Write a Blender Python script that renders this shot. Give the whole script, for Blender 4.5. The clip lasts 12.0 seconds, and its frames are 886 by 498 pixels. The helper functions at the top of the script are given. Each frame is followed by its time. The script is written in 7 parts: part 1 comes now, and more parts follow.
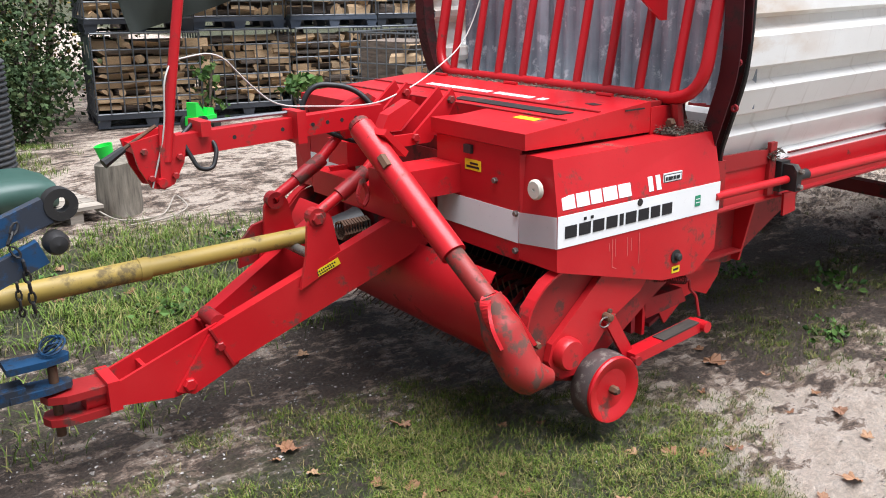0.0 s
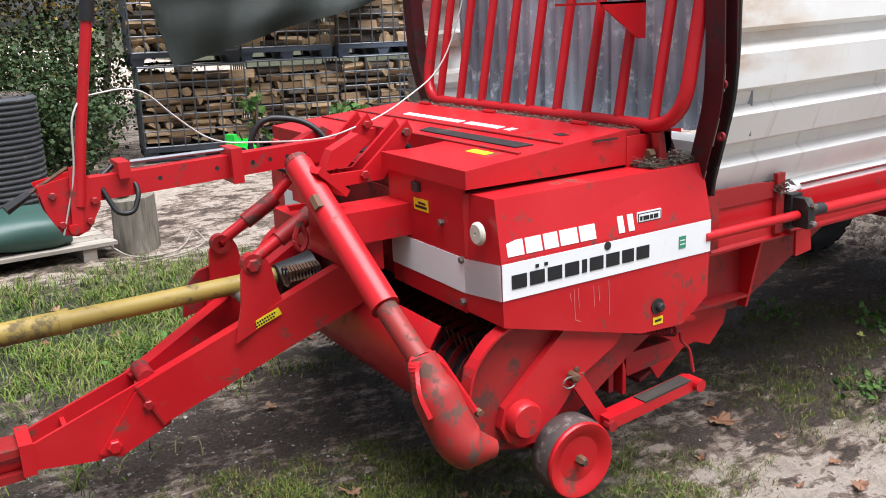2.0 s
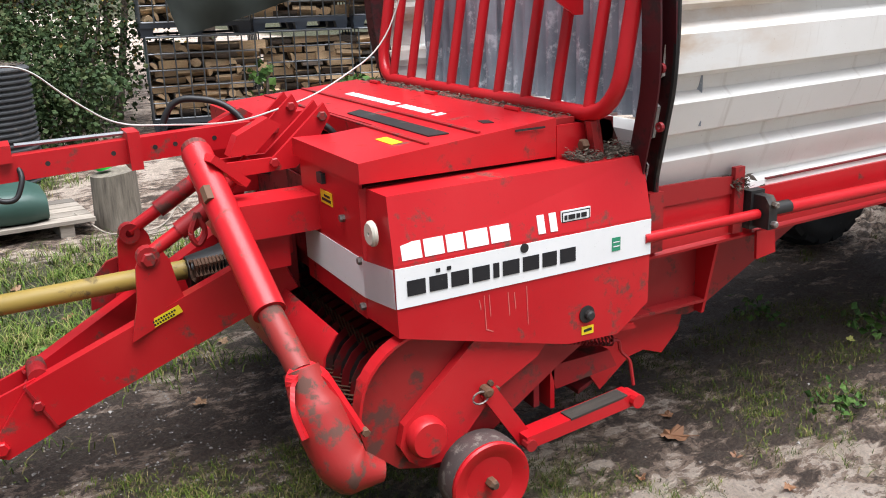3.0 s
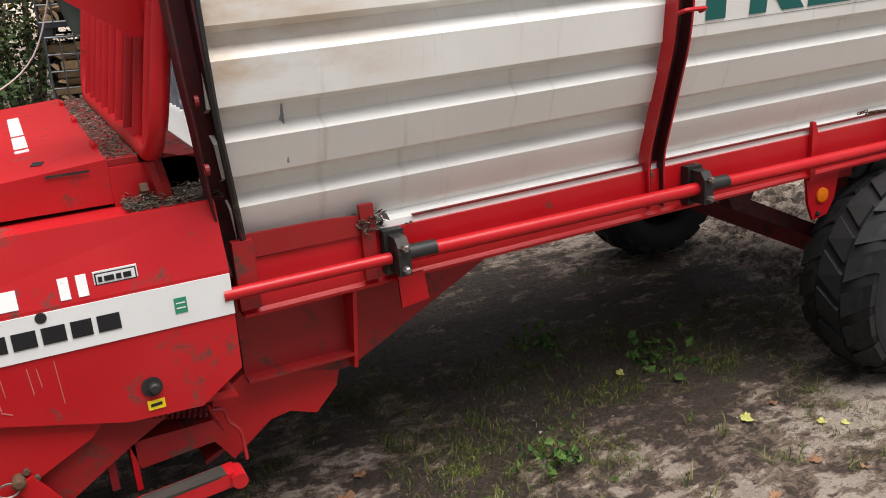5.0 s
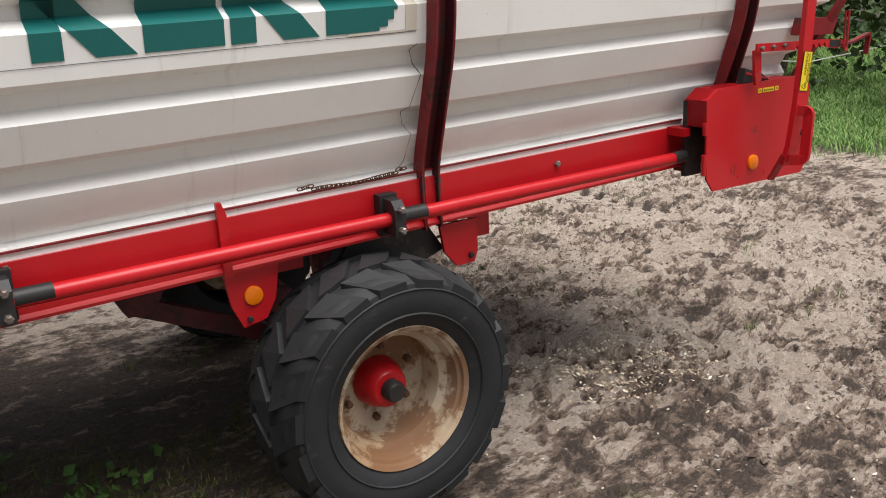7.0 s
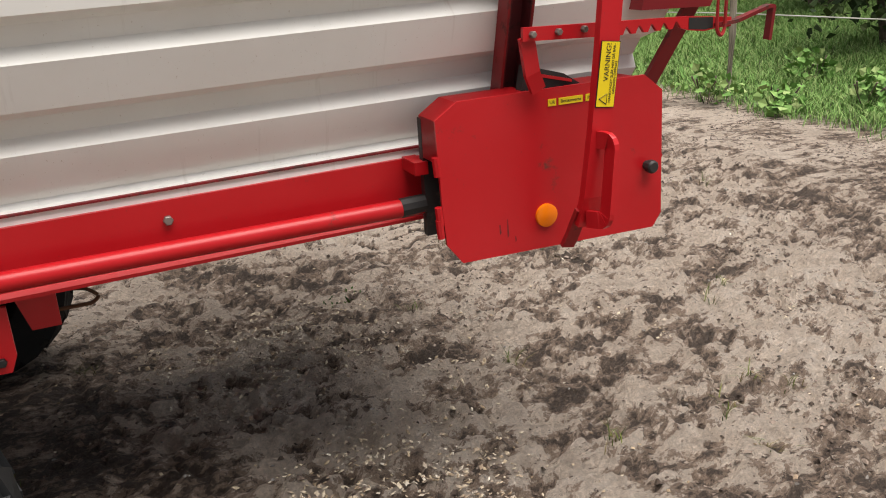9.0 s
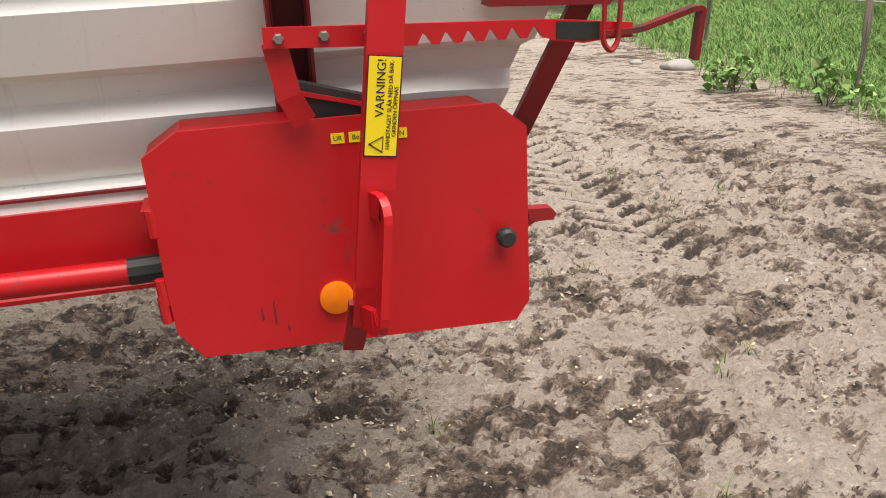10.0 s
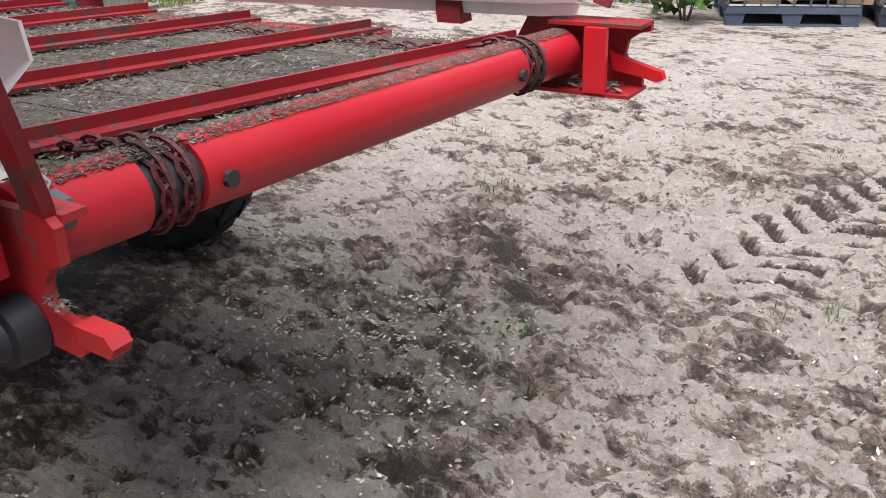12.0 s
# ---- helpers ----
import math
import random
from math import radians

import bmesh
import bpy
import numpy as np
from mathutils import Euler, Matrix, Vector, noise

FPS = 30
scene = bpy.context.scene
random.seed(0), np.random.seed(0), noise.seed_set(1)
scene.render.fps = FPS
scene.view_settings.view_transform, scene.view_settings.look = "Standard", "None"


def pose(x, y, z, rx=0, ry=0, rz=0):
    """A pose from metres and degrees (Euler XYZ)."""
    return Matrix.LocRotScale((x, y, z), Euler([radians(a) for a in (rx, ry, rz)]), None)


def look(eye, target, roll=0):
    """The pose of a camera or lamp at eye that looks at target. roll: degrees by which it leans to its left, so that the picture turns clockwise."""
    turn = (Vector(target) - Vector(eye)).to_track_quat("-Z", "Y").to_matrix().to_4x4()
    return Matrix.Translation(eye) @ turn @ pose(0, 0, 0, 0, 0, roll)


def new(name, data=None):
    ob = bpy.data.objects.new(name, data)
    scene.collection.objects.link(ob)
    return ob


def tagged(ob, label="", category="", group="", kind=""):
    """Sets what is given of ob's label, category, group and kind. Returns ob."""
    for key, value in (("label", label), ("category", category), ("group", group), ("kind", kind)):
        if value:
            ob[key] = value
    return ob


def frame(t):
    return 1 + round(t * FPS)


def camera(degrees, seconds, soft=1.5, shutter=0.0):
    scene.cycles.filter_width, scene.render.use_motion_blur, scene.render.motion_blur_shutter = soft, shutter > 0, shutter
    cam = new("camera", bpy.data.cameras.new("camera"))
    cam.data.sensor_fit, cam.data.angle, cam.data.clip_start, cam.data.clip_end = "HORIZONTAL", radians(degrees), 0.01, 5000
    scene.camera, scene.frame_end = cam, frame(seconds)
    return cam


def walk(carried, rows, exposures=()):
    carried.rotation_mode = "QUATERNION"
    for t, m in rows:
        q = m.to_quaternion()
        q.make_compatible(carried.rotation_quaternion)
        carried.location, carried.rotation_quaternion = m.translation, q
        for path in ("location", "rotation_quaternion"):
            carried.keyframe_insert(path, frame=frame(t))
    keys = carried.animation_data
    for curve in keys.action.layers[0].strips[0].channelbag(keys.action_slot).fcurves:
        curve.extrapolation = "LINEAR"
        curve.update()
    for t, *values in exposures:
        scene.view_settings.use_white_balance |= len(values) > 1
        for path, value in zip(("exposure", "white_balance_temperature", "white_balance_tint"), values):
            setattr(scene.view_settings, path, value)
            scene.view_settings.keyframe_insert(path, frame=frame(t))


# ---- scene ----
cam = camera(53.0, 12.0, soft=1.0)
PATH = [
    (0, (-5.268, -1.935, 1.559), (-4.128, -0.39, 1.0), 0.0),
    (0.5, (-5.247, -1.916, 1.562), (-4.086, -0.386, 1.005), -0.5),
    (1, (-5.146, -1.921, 1.545), (-3.975, -0.394, 1.003), -0.6),
    (1.5, (-4.918, -1.968, 1.555), (-3.815, -0.383, 1.034), -1.2),
    (2, (-4.698, -1.911, 1.538), (-3.71, -0.246, 1.034), -1.8),
    (2.5, (-4.451, -1.865, 1.542), (-3.521, -0.168, 1.035), -1.2),
    (2.7, (-4.354, -1.871, 1.537), (-3.439, -0.173, 1.008), -1.2),
    (4.3, (-3.484, -1.95, 1.565), (-2.691, -0.222, 0.944), -3.5),
    (4.5, (-3.332, -1.997, 1.572), (-2.531, -0.272, 0.952), -3.7),
    (5, (-2.945, -2.07, 1.574), (-2.115, -0.353, 0.972), -3.3),
    (5.2, (-2.794, -2.082, 1.567), (-1.918, -0.387, 0.966), -2.2),
    (5.5, (-2.553, -2.096, 1.576), (-1.564, -0.462, 0.982), -1.9),
    (6, (-2.108, -2.172, 1.55), (-0.995, -0.607, 0.99), -1.2),
    (6.5, (-1.672, -2.177, 1.527), (-0.597, -0.587, 0.964), -0.6),
    (7, (-1.221, -2.115, 1.511), (-0.145, -0.523, 0.955), -1.8),
    (7.2, (-1.017, -2.109, 1.512), (0.031, -0.499, 0.953), -2.4),
    (8.8, (0.426, -1.839, 1.493), (1.223, -0.119, 0.855), -2.6),
    (9, (0.592, -1.786, 1.481), (1.336, -0.049, 0.826), -2.5),
    (9.5, (1.04, -1.561, 1.474), (1.714, 0.189, 0.779), -1.8),
    (10, (1.476, -1.377, 1.446), (1.906, 0.443, 0.738), -1.0),
    (10.5, (1.854, -1.152, 1.427), (1.999, 0.696, 0.677), -0.2),
    (10.8, (2.075, -0.982, 1.43), (2.033, 0.858, 0.648), -0.3),
    (11, (2.182, -0.901, 1.424), (1.981, 0.923, 0.631), -0.7),
    (11.5, (2.514, -0.651, 1.401), (1.829, 1.041, 0.583), -2.8),
    (12, (2.713, -0.363, 1.365), (1.733, 1.169, 0.533), -1.3),
]
EXPOSURES = [(0, 1.58, 6000, 10), (2.5, 1.54, 6050, 10), (5, 1.08, 6550, 10), (6, 0.94, 6550, 10), (7, 1.08, 6500, 10), (9, 1.04, 6800, 10), (10.5, 1.3, 6750, 10), (11, 1.28, 6050, 10), (12, 1.54, 5850, 10)]
walk(cam, [(t, look(eye, target, roll)) for t, eye, target, roll in PATH], EXPOSURES)

# ---- light ----
world = bpy.data.worlds.new("overcast_sky")
scene.world = world
world.use_nodes = True
wn = world.node_tree.nodes
wl = world.node_tree.links
sky = wn.new("ShaderNodeTexSky")
sky.sky_type = "NISHITA"
sky.sun_disc = False
sky.sun_elevation = radians(75)
sky.sun_rotation = radians(155)
sky.air_density, sky.dust_density, sky.ozone_density = 1.0, 4.0, 1.0
soften = wn.new("ShaderNodeHueSaturation")
soften.inputs["Saturation"].default_value = 0.4
wl.new(sky.outputs["Color"], soften.inputs["Color"])
wl.new(soften.outputs["Color"], wn["Background"].inputs["Color"])
wn["Background"].inputs["Strength"].default_value = 0.052

sun_data = bpy.data.lights.new("cloudy_sun", "SUN")
sun_data.energy = 2.9
sun_data.angle = radians(58)
sun_data.color = (1.0, 0.975, 0.96)
sun = new("cloudy_sun", sun_data)
sun.matrix_world = look((1.0, -2.2, 9.8), (0.0, 0.0, 0.5))


# ---- materials ----
def material(name):
    m = bpy.data.materials.new(name)
    m.use_nodes = True
    return m, m.node_tree.nodes, m.node_tree.links, m.node_tree.nodes["Principled BSDF"]


def ramp(nodes, stops):
    r = nodes.new("ShaderNodeValToRGB")
    e = r.color_ramp.elements
    while len(e) < len(stops):
        e.new(0.5)
    for item, (p, c) in zip(e, stops):
        item.position = p
        item.color = (*c, 1) if len(c) == 3 else c
    return r


def noise_node(nodes, links, scale, detail=4.0, rough=0.6, coord="Object", stretch=None):
    tc = nodes.new("ShaderNodeTexCoord")
    n = nodes.new("ShaderNodeTexNoise")
    n.inputs["Scale"].default_value = scale
    n.inputs["Detail"].default_value = detail
    n.inputs["Roughness"].default_value = rough
    if stretch:
        mp = nodes.new("ShaderNodeMapping")
        mp.inputs["Scale"].default_value = stretch
        links.new(tc.outputs[coord], mp.inputs["Vector"])
        links.new(mp.outputs["Vector"], n.inputs["Vector"])
    else:
        links.new(tc.outputs[coord], n.inputs["Vector"])
    return n


def mixrgb(nodes, links, fac, a, b):
    m = nodes.new("ShaderNodeMix")
    m.data_type = "RGBA"
    for sock, v in ((m.inputs[0], fac), (m.inputs[6], a), (m.inputs[7], b)):
        if isinstance(v, (int, float)):
            sock.default_value = v
        elif isinstance(v, tuple):
            sock.default_value = (*v, 1)
        else:
            links.new(v, sock)
    return m.outputs[2]


def add_bump(nodes, links, bsdf, height, strength, distance):
    b = nodes.new("ShaderNodeBump")
    b.inputs["Strength"].default_value = strength
    b.inputs["Distance"].default_value = distance
    links.new(height, b.inputs["Height"])
    links.new(b.outputs["Normal"], bsdf.inputs["Normal"])


def painted(name, base, faded, dirt, rough=0.38, dirt_at=0.62, fade_at=0.5, metal=0.0, dirt_scale=9.0, bump=0.15):
    """Paint with faded areas, grime blotches and fine specks."""
    m, n, l, p = material(name)
    big = noise_node(n, l, 2.3, 5.0, 0.6)
    fade = ramp(n, [(fade_at - 0.12, (0, 0, 0)), (fade_at + 0.2, (1, 1, 1))])
    l.new(big.outputs["Fac"], fade.inputs["Fac"])
    c1 = mixrgb(n, l, fade.outputs["Color"], base, faded)
    mid = noise_node(n, l, dirt_scale, 8.0, 0.7)
    dirtr = ramp(n, [(dirt_at + 0.02, (0, 0, 0)), (dirt_at + 0.09, (0.8, 0.8, 0.8))])
    l.new(mid.outputs["Fac"], dirtr.inputs["Fac"])
    c2 = mixrgb(n, l, dirtr.outputs["Color"], c1, dirt)
    fine = noise_node(n, l, 130.0, 3.0, 0.7)
    speck = ramp(n, [(0.66, (0, 0, 0)), (0.74, (0.55, 0.55, 0.55))])
    l.new(fine.outputs["Fac"], speck.inputs["Fac"])
    c3 = mixrgb(n, l, speck.outputs["Color"], c2, dirt)
    l.new(c3, p.inputs["Base Color"])
    rr = n.new("ShaderNodeMapRange")
    rr.inputs["To Min"].default_value = rough
    rr.inputs["To Max"].default_value = min(1.0, rough + 0.4)
    l.new(dirtr.outputs["Color"], rr.inputs["Value"])
    l.new(rr.outputs["Result"], p.inputs["Roughness"])
    p.inputs["Metallic"].default_value = metal
    p.inputs["Specular IOR Level"].default_value = 0.36
    add_bump(n, l, p, mid.outputs["Fac"], bump, 0.004)
    return m


RED = painted("red_paint", (0.43, 0.0065, 0.011), (0.48, 0.014, 0.019), (0.07, 0.04, 0.028), 0.33, 0.62)
RED_WORN = painted("worn_red_paint", (0.43, 0.0068, 0.012), (0.47, 0.016, 0.020), (0.075, 0.045, 0.033), 0.34, 0.565, dirt_scale=7.5, bump=0.2)
RED_DIRTY = painted("grimy_red_paint", (0.25, 0.008, 0.011), (0.31, 0.018, 0.018), (0.055, 0.04, 0.03), 0.45, 0.52)
RED_ROLLER = painted("rubbed_red_roller_paint", (0.33, 0.0065, 0.013), (0.37, 0.016, 0.022), (0.06, 0.04, 0.03), 0.36, 0.62)
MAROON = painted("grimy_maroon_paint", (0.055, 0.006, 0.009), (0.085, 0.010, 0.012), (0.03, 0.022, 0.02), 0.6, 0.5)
RED_DARK = painted("old_dark_red_paint", (0.16, 0.006, 0.010), (0.22, 0.014, 0.015), (0.045, 0.032, 0.026), 0.5, 0.52)
WHITE_PANEL = painted("cream_panel_paint", (0.79, 0.783, 0.75), (0.73, 0.718, 0.68), (0.40, 0.33, 0.24), 0.34, 0.74, 0.55, 0.0, 3.0, 0.04)
WHITE = painted("white_stripe_paint", (0.80, 0.80, 0.79), (0.72, 0.72, 0.71), (0.25, 0.20, 0.16), 0.4, 0.66)
BLACK = painted("black_print", (0.012, 0.012, 0.014), (0.02, 0.02, 0.022), (0.10, 0.09, 0.08), 0.5, 0.72)
GREEN_PRINT = painted("teal_print", (0.008, 0.115, 0.105), (0.010, 0.13, 0.118), (0.22, 0.24, 0.22), 0.36, 0.72, bump=0.03)
GREEN_TAG = painted("green_sticker", (0.02, 0.22, 0.11), (0.04, 0.26, 0.14), (0.3, 0.3, 0.28), 0.5, 0.7)
YELLOW = painted("yellow_sticker", (0.80, 0.60, 0.012), (0.74, 0.56, 0.02), (0.25, 0.18, 0.05), 0.45, 0.72)
YELLOW_TUBE = painted("yellow_plastic_guard", (0.35, 0.235, 0.036), (0.26, 0.185, 0.045), (0.08, 0.06, 0.034), 0.5, 0.49, 0.42, dirt_scale=7.0)
ORANGE = painted("orange_reflector", (0.85, 0.20, 0.005), (0.82, 0.19, 0.005), (0.5, 0.15, 0.03), 0.25, 0.8)
CAST = painted("black_oily_iron", (0.018, 0.017, 0.017), (0.03, 0.028, 0.027), (0.09, 0.075, 0.06), 0.5, 0.58)
STEEL = painted("bare_worn_steel", (0.28, 0.26, 0.24), (0.2, 0.18, 0.16), (0.10, 0.06, 0.035), 0.42, 0.5, metal=0.7)
RUST = painted("rusty_iron", (0.13, 0.065, 0.035), (0.09, 0.05, 0.03), (0.05, 0.035, 0.025), 0.75, 0.5)
TYRE = painted("black_tyre_rubber", (0.011, 0.012, 0.013), (0.019, 0.020, 0.022), (0.060, 0.050, 0.041), 0.66, 0.60, dirt_scale=14.0, bump=0.5)
RIM = painted("rusty_cream_rim", (0.48, 0.42, 0.32), (0.30, 0.19, 0.10), (0.16, 0.07, 0.03), 0.5, 0.43, 0.45, dirt_scale=8.0)
SHEET = painted("blue_grey_corrugated_metal", (0.20, 0.225, 0.26), (0.40, 0.44, 0.49), (0.68, 0.71, 0.74), 0.6, 0.53, 0.47, dirt_scale=11.0)
BLUE = painted("blue_tractor_paint", (0.007, 0.042, 0.11), (0.010, 0.055, 0.13), (0.03, 0.027, 0.025), 0.55, 0.43)
GAUGE_TYRE = painted("grimy_gauge_wheel_rubber", (0.050, 0.038, 0.036), (0.11, 0.055, 0.050), (0.17, 0.145, 0.125), 0.75, 0.52, dirt_scale=26.0, bump=0.5)
BOOT = painted("scraped_red_shoe", (0.31, 0.013, 0.014), (0.20, 0.026, 0.020), (0.055, 0.047, 0.034), 0.5, 0.49, 0.48, dirt_scale=16.0)
PAINT_RUN = painted("pale_paint_run", (0.50, 0.11, 0.10), (0.56, 0.22, 0.19), (0.3, 0.05, 0.05), 0.5, 0.6)
PLUG = painted("off_white_plastic", (0.62, 0.58, 0.48), (0.55, 0.5, 0.42), (0.25, 0.2, 0.15), 0.5, 0.7)
GALV = painted("galvanised_wire", (0.17, 0.18, 0.19), (0.12, 0.125, 0.13), (0.12, 0.09, 0.07), 0.45, 0.6, metal=0.6)
PALLET_BLACK = painted("black_plastic_pallet", (0.028, 0.032, 0.04), (0.05, 0.055, 0.065), (0.12, 0.11, 0.1), 0.55, 0.6)
PALLET_BLUE = painted("blue_grey_plastic_pallet", (0.05, 0.066, 0.092), (0.085, 0.10, 0.13), (0.1, 0.09, 0.08), 0.55, 0.6)
TARP = painted("grey_green_tarpaulin", (0.030, 0.036, 0.030), (0.043, 0.049, 0.041), (0.10, 0.09, 0.078), 0.62, 0.66, dirt_scale=5.0)
TARP_GREEN = painted("dark_green_tarpaulin", (0.022, 0.06, 0.048), (0.045, 0.085, 0.07), (0.09, 0.09, 0.08), 0.42, 0.66, dirt_scale=5.0)
PLASTIC_GREEN = painted("bright_green_plastic", (0.03, 0.55, 0.05), (0.04, 0.6, 0.07), (0.1, 0.15, 0.06), 0.4, 0.75)
ROPE = painted("grey_white_rope", (0.50, 0.49, 0.46), (0.4, 0.39, 0.36), (0.25, 0.22, 0.2), 0.8, 0.62)
RUBBER_DARK = painted("dark_ribbed_rubber", (0.035, 0.037, 0.04), (0.06, 0.062, 0.066), (0.11, 0.1, 0.09), 0.7, 0.55)
HOSE = painted("black_hose", (0.014, 0.014, 0.015), (0.02, 0.02, 0.02), (0.06, 0.055, 0.05), 0.45, 0.65)
SIGN = painted("drab_green_plate", (0.045, 0.075, 0.07), (0.06, 0.09, 0.085), (0.12, 0.12, 0.11), 0.5, 0.66)


def wood_material(name, light, dark, streak=(3.0, 3.0, 40.0)):
    m, n, l, p = material(name)
    g = noise_node(n, l, 2.0, 6.0, 0.65, "Object", streak)
    r = ramp(n, [(0.3, dark), (0.65, light)])
    l.new(g.outputs["Fac"], r.inputs["Fac"])
    info = n.new("ShaderNodeObjectInfo")
    hsv = n.new("ShaderNodeHueSaturation")
    mr = n.new("ShaderNodeMapRange")
    mr.inputs["To Min"].default_value = 0.5
    mr.inputs["To Max"].default_value = 1.3
    l.new(info.outputs["Random"], mr.inputs["Value"])
    l.new(mr.outputs["Result"], hsv.inputs["Value"])
    l.new(r.outputs["Color"], hsv.inputs["Color"])
    l.new(hsv.outputs["Color"], p.inputs["Base Color"])
    p.inputs["Roughness"].default_value = 0.85
    add_bump(n, l, p, g.outputs["Fac"], 0.5, 0.01)
    return m


SPLIT = wood_material("split_wood", (0.70, 0.50, 0.29), (0.36, 0.22, 0.12), (30.0, 3.0, 30.0))
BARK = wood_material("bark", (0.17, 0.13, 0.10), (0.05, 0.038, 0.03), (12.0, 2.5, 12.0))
STUMP = wood_material("weathered_stump", (0.27, 0.235, 0.185), (0.10, 0.083, 0.065), (14.0, 14.0, 1.5))
MUCK = wood_material("mucky_floor_board", (0.085, 0.068, 0.053), (0.04, 0.032, 0.026), (2.0, 14.0, 14.0))
PLANK = wood_material("weathered_plank", (0.30, 0.265, 0.22), (0.16, 0.135, 0.11), (2.0, 14.0, 14.0))


def leaf_material(name, colours):
    m, n, l, p = material(name)
    g = n.new("ShaderNodeNewGeometry")
    r = ramp(n, [(i / max(1, len(colours) - 1), c) for i, c in enumerate(colours)])
    l.new(g.outputs["Random Per Island"], r.inputs["Fac"])
    ns = noise_node(n, l, 60.0, 3.0)
    mr = n.new("ShaderNodeMapRange")
    mr.inputs["To Min"].default_value = 0.7
    mr.inputs["To Max"].default_value = 1.3
    l.new(ns.outputs["Fac"], mr.inputs["Value"])
    hsv = n.new("ShaderNodeHueSaturation")
    l.new(mr.outputs["Result"], hsv.inputs["Value"])
    l.new(r.outputs["Color"], hsv.inputs["Color"])
    l.new(hsv.outputs["Color"], p.inputs["Base Color"])
    p.inputs["Roughness"].default_value = 0.75
    p.inputs["Specular IOR Level"].default_value = 0.25
    return m


GRASS = leaf_material("grass_blades", [(0.022, 0.036, 0.006), (0.050, 0.080, 0.010), (0.092, 0.135, 0.016), (0.14, 0.18, 0.028), (0.13, 0.10, 0.038), (0.27, 0.22, 0.10)])
TUFT = leaf_material("tufty_grass", [(0.034, 0.058, 0.008), (0.065, 0.11, 0.014), (0.105, 0.165, 0.022), (0.14, 0.18, 0.034), (0.24, 0.19, 0.085)])
MEADOW = leaf_material("meadow_grass", [(0.10, 0.21, 0.05), (0.15, 0.29, 0.07), (0.21, 0.34, 0.10), (0.30, 0.36, 0.15)])
IVY = leaf_material("green_leaves", [(0.025, 0.06, 0.014), (0.05, 0.11, 0.022), (0.08, 0.15, 0.03), (0.05, 0.075, 0.02)])
AUTUMN = leaf_material("autumn_foliage", [(0.025, 0.035, 0.012), (0.04, 0.05, 0.016), (0.06, 0.05, 0.018), (0.04, 0.032, 0.016), (0.09, 0.07, 0.02), (0.42, 0.28, 0.05)])
SHRUB = leaf_material("dark_shrub_leaves", [(0.018, 0.034, 0.012), (0.03, 0.055, 0.018), (0.045, 0.075, 0.024), (0.06, 0.07, 0.025)])
CHAFF = leaf_material("dry_chaff", [(0.035, 0.026, 0.02), (0.07, 0.053, 0.04), (0.13, 0.10, 0.075), (0.05, 0.04, 0.03), (0.09, 0.07, 0.05), (0.045, 0.035, 0.027), (0.26, 0.22, 0.17)])
CHIPS = leaf_material("wood_chips", [(0.20, 0.14, 0.09), (0.42, 0.33, 0.22), (0.62, 0.53, 0.40), (0.30, 0.22, 0.15), (0.70, 0.63, 0.52)])
CLOD = leaf_material("earth_clods", [(0.05, 0.036, 0.028), (0.09, 0.066, 0.052), (0.15, 0.112, 0.09), (0.28, 0.22, 0.178)])
STONE = leaf_material("small_stones", [(0.07, 0.060, 0.052), (0.15, 0.135, 0.12), (0.22, 0.20, 0.18), (0.36, 0.34, 0.31)])


def fallen_leaf_material():
    m, n, l, p = material("dry_fallen_leaf")
    info = n.new("ShaderNodeObjectInfo")
    r = ramp(n, [(0.0, (0.20, 0.075, 0.03)), (0.4, (0.33, 0.17, 0.08)), (0.8, (0.42, 0.27, 0.15)), (1.0, (0.16, 0.05, 0.028))])
    l.new(info.outputs["Random"], r.inputs["Fac"])
    ns = noise_node(n, l, 25.0, 4.0)
    c = mixrgb(n, l, ns.outputs["Fac"], r.outputs["Color"], (0.14, 0.075, 0.04))
    l.new(c, p.inputs["Base Color"])
    p.inputs["Roughness"].default_value = 0.75
    return m


FALLEN = fallen_leaf_material()
YELLOW_LEAF = leaf_material("yellowing_leaf", [(0.46, 0.40, 0.10), (0.38, 0.38, 0.12)])


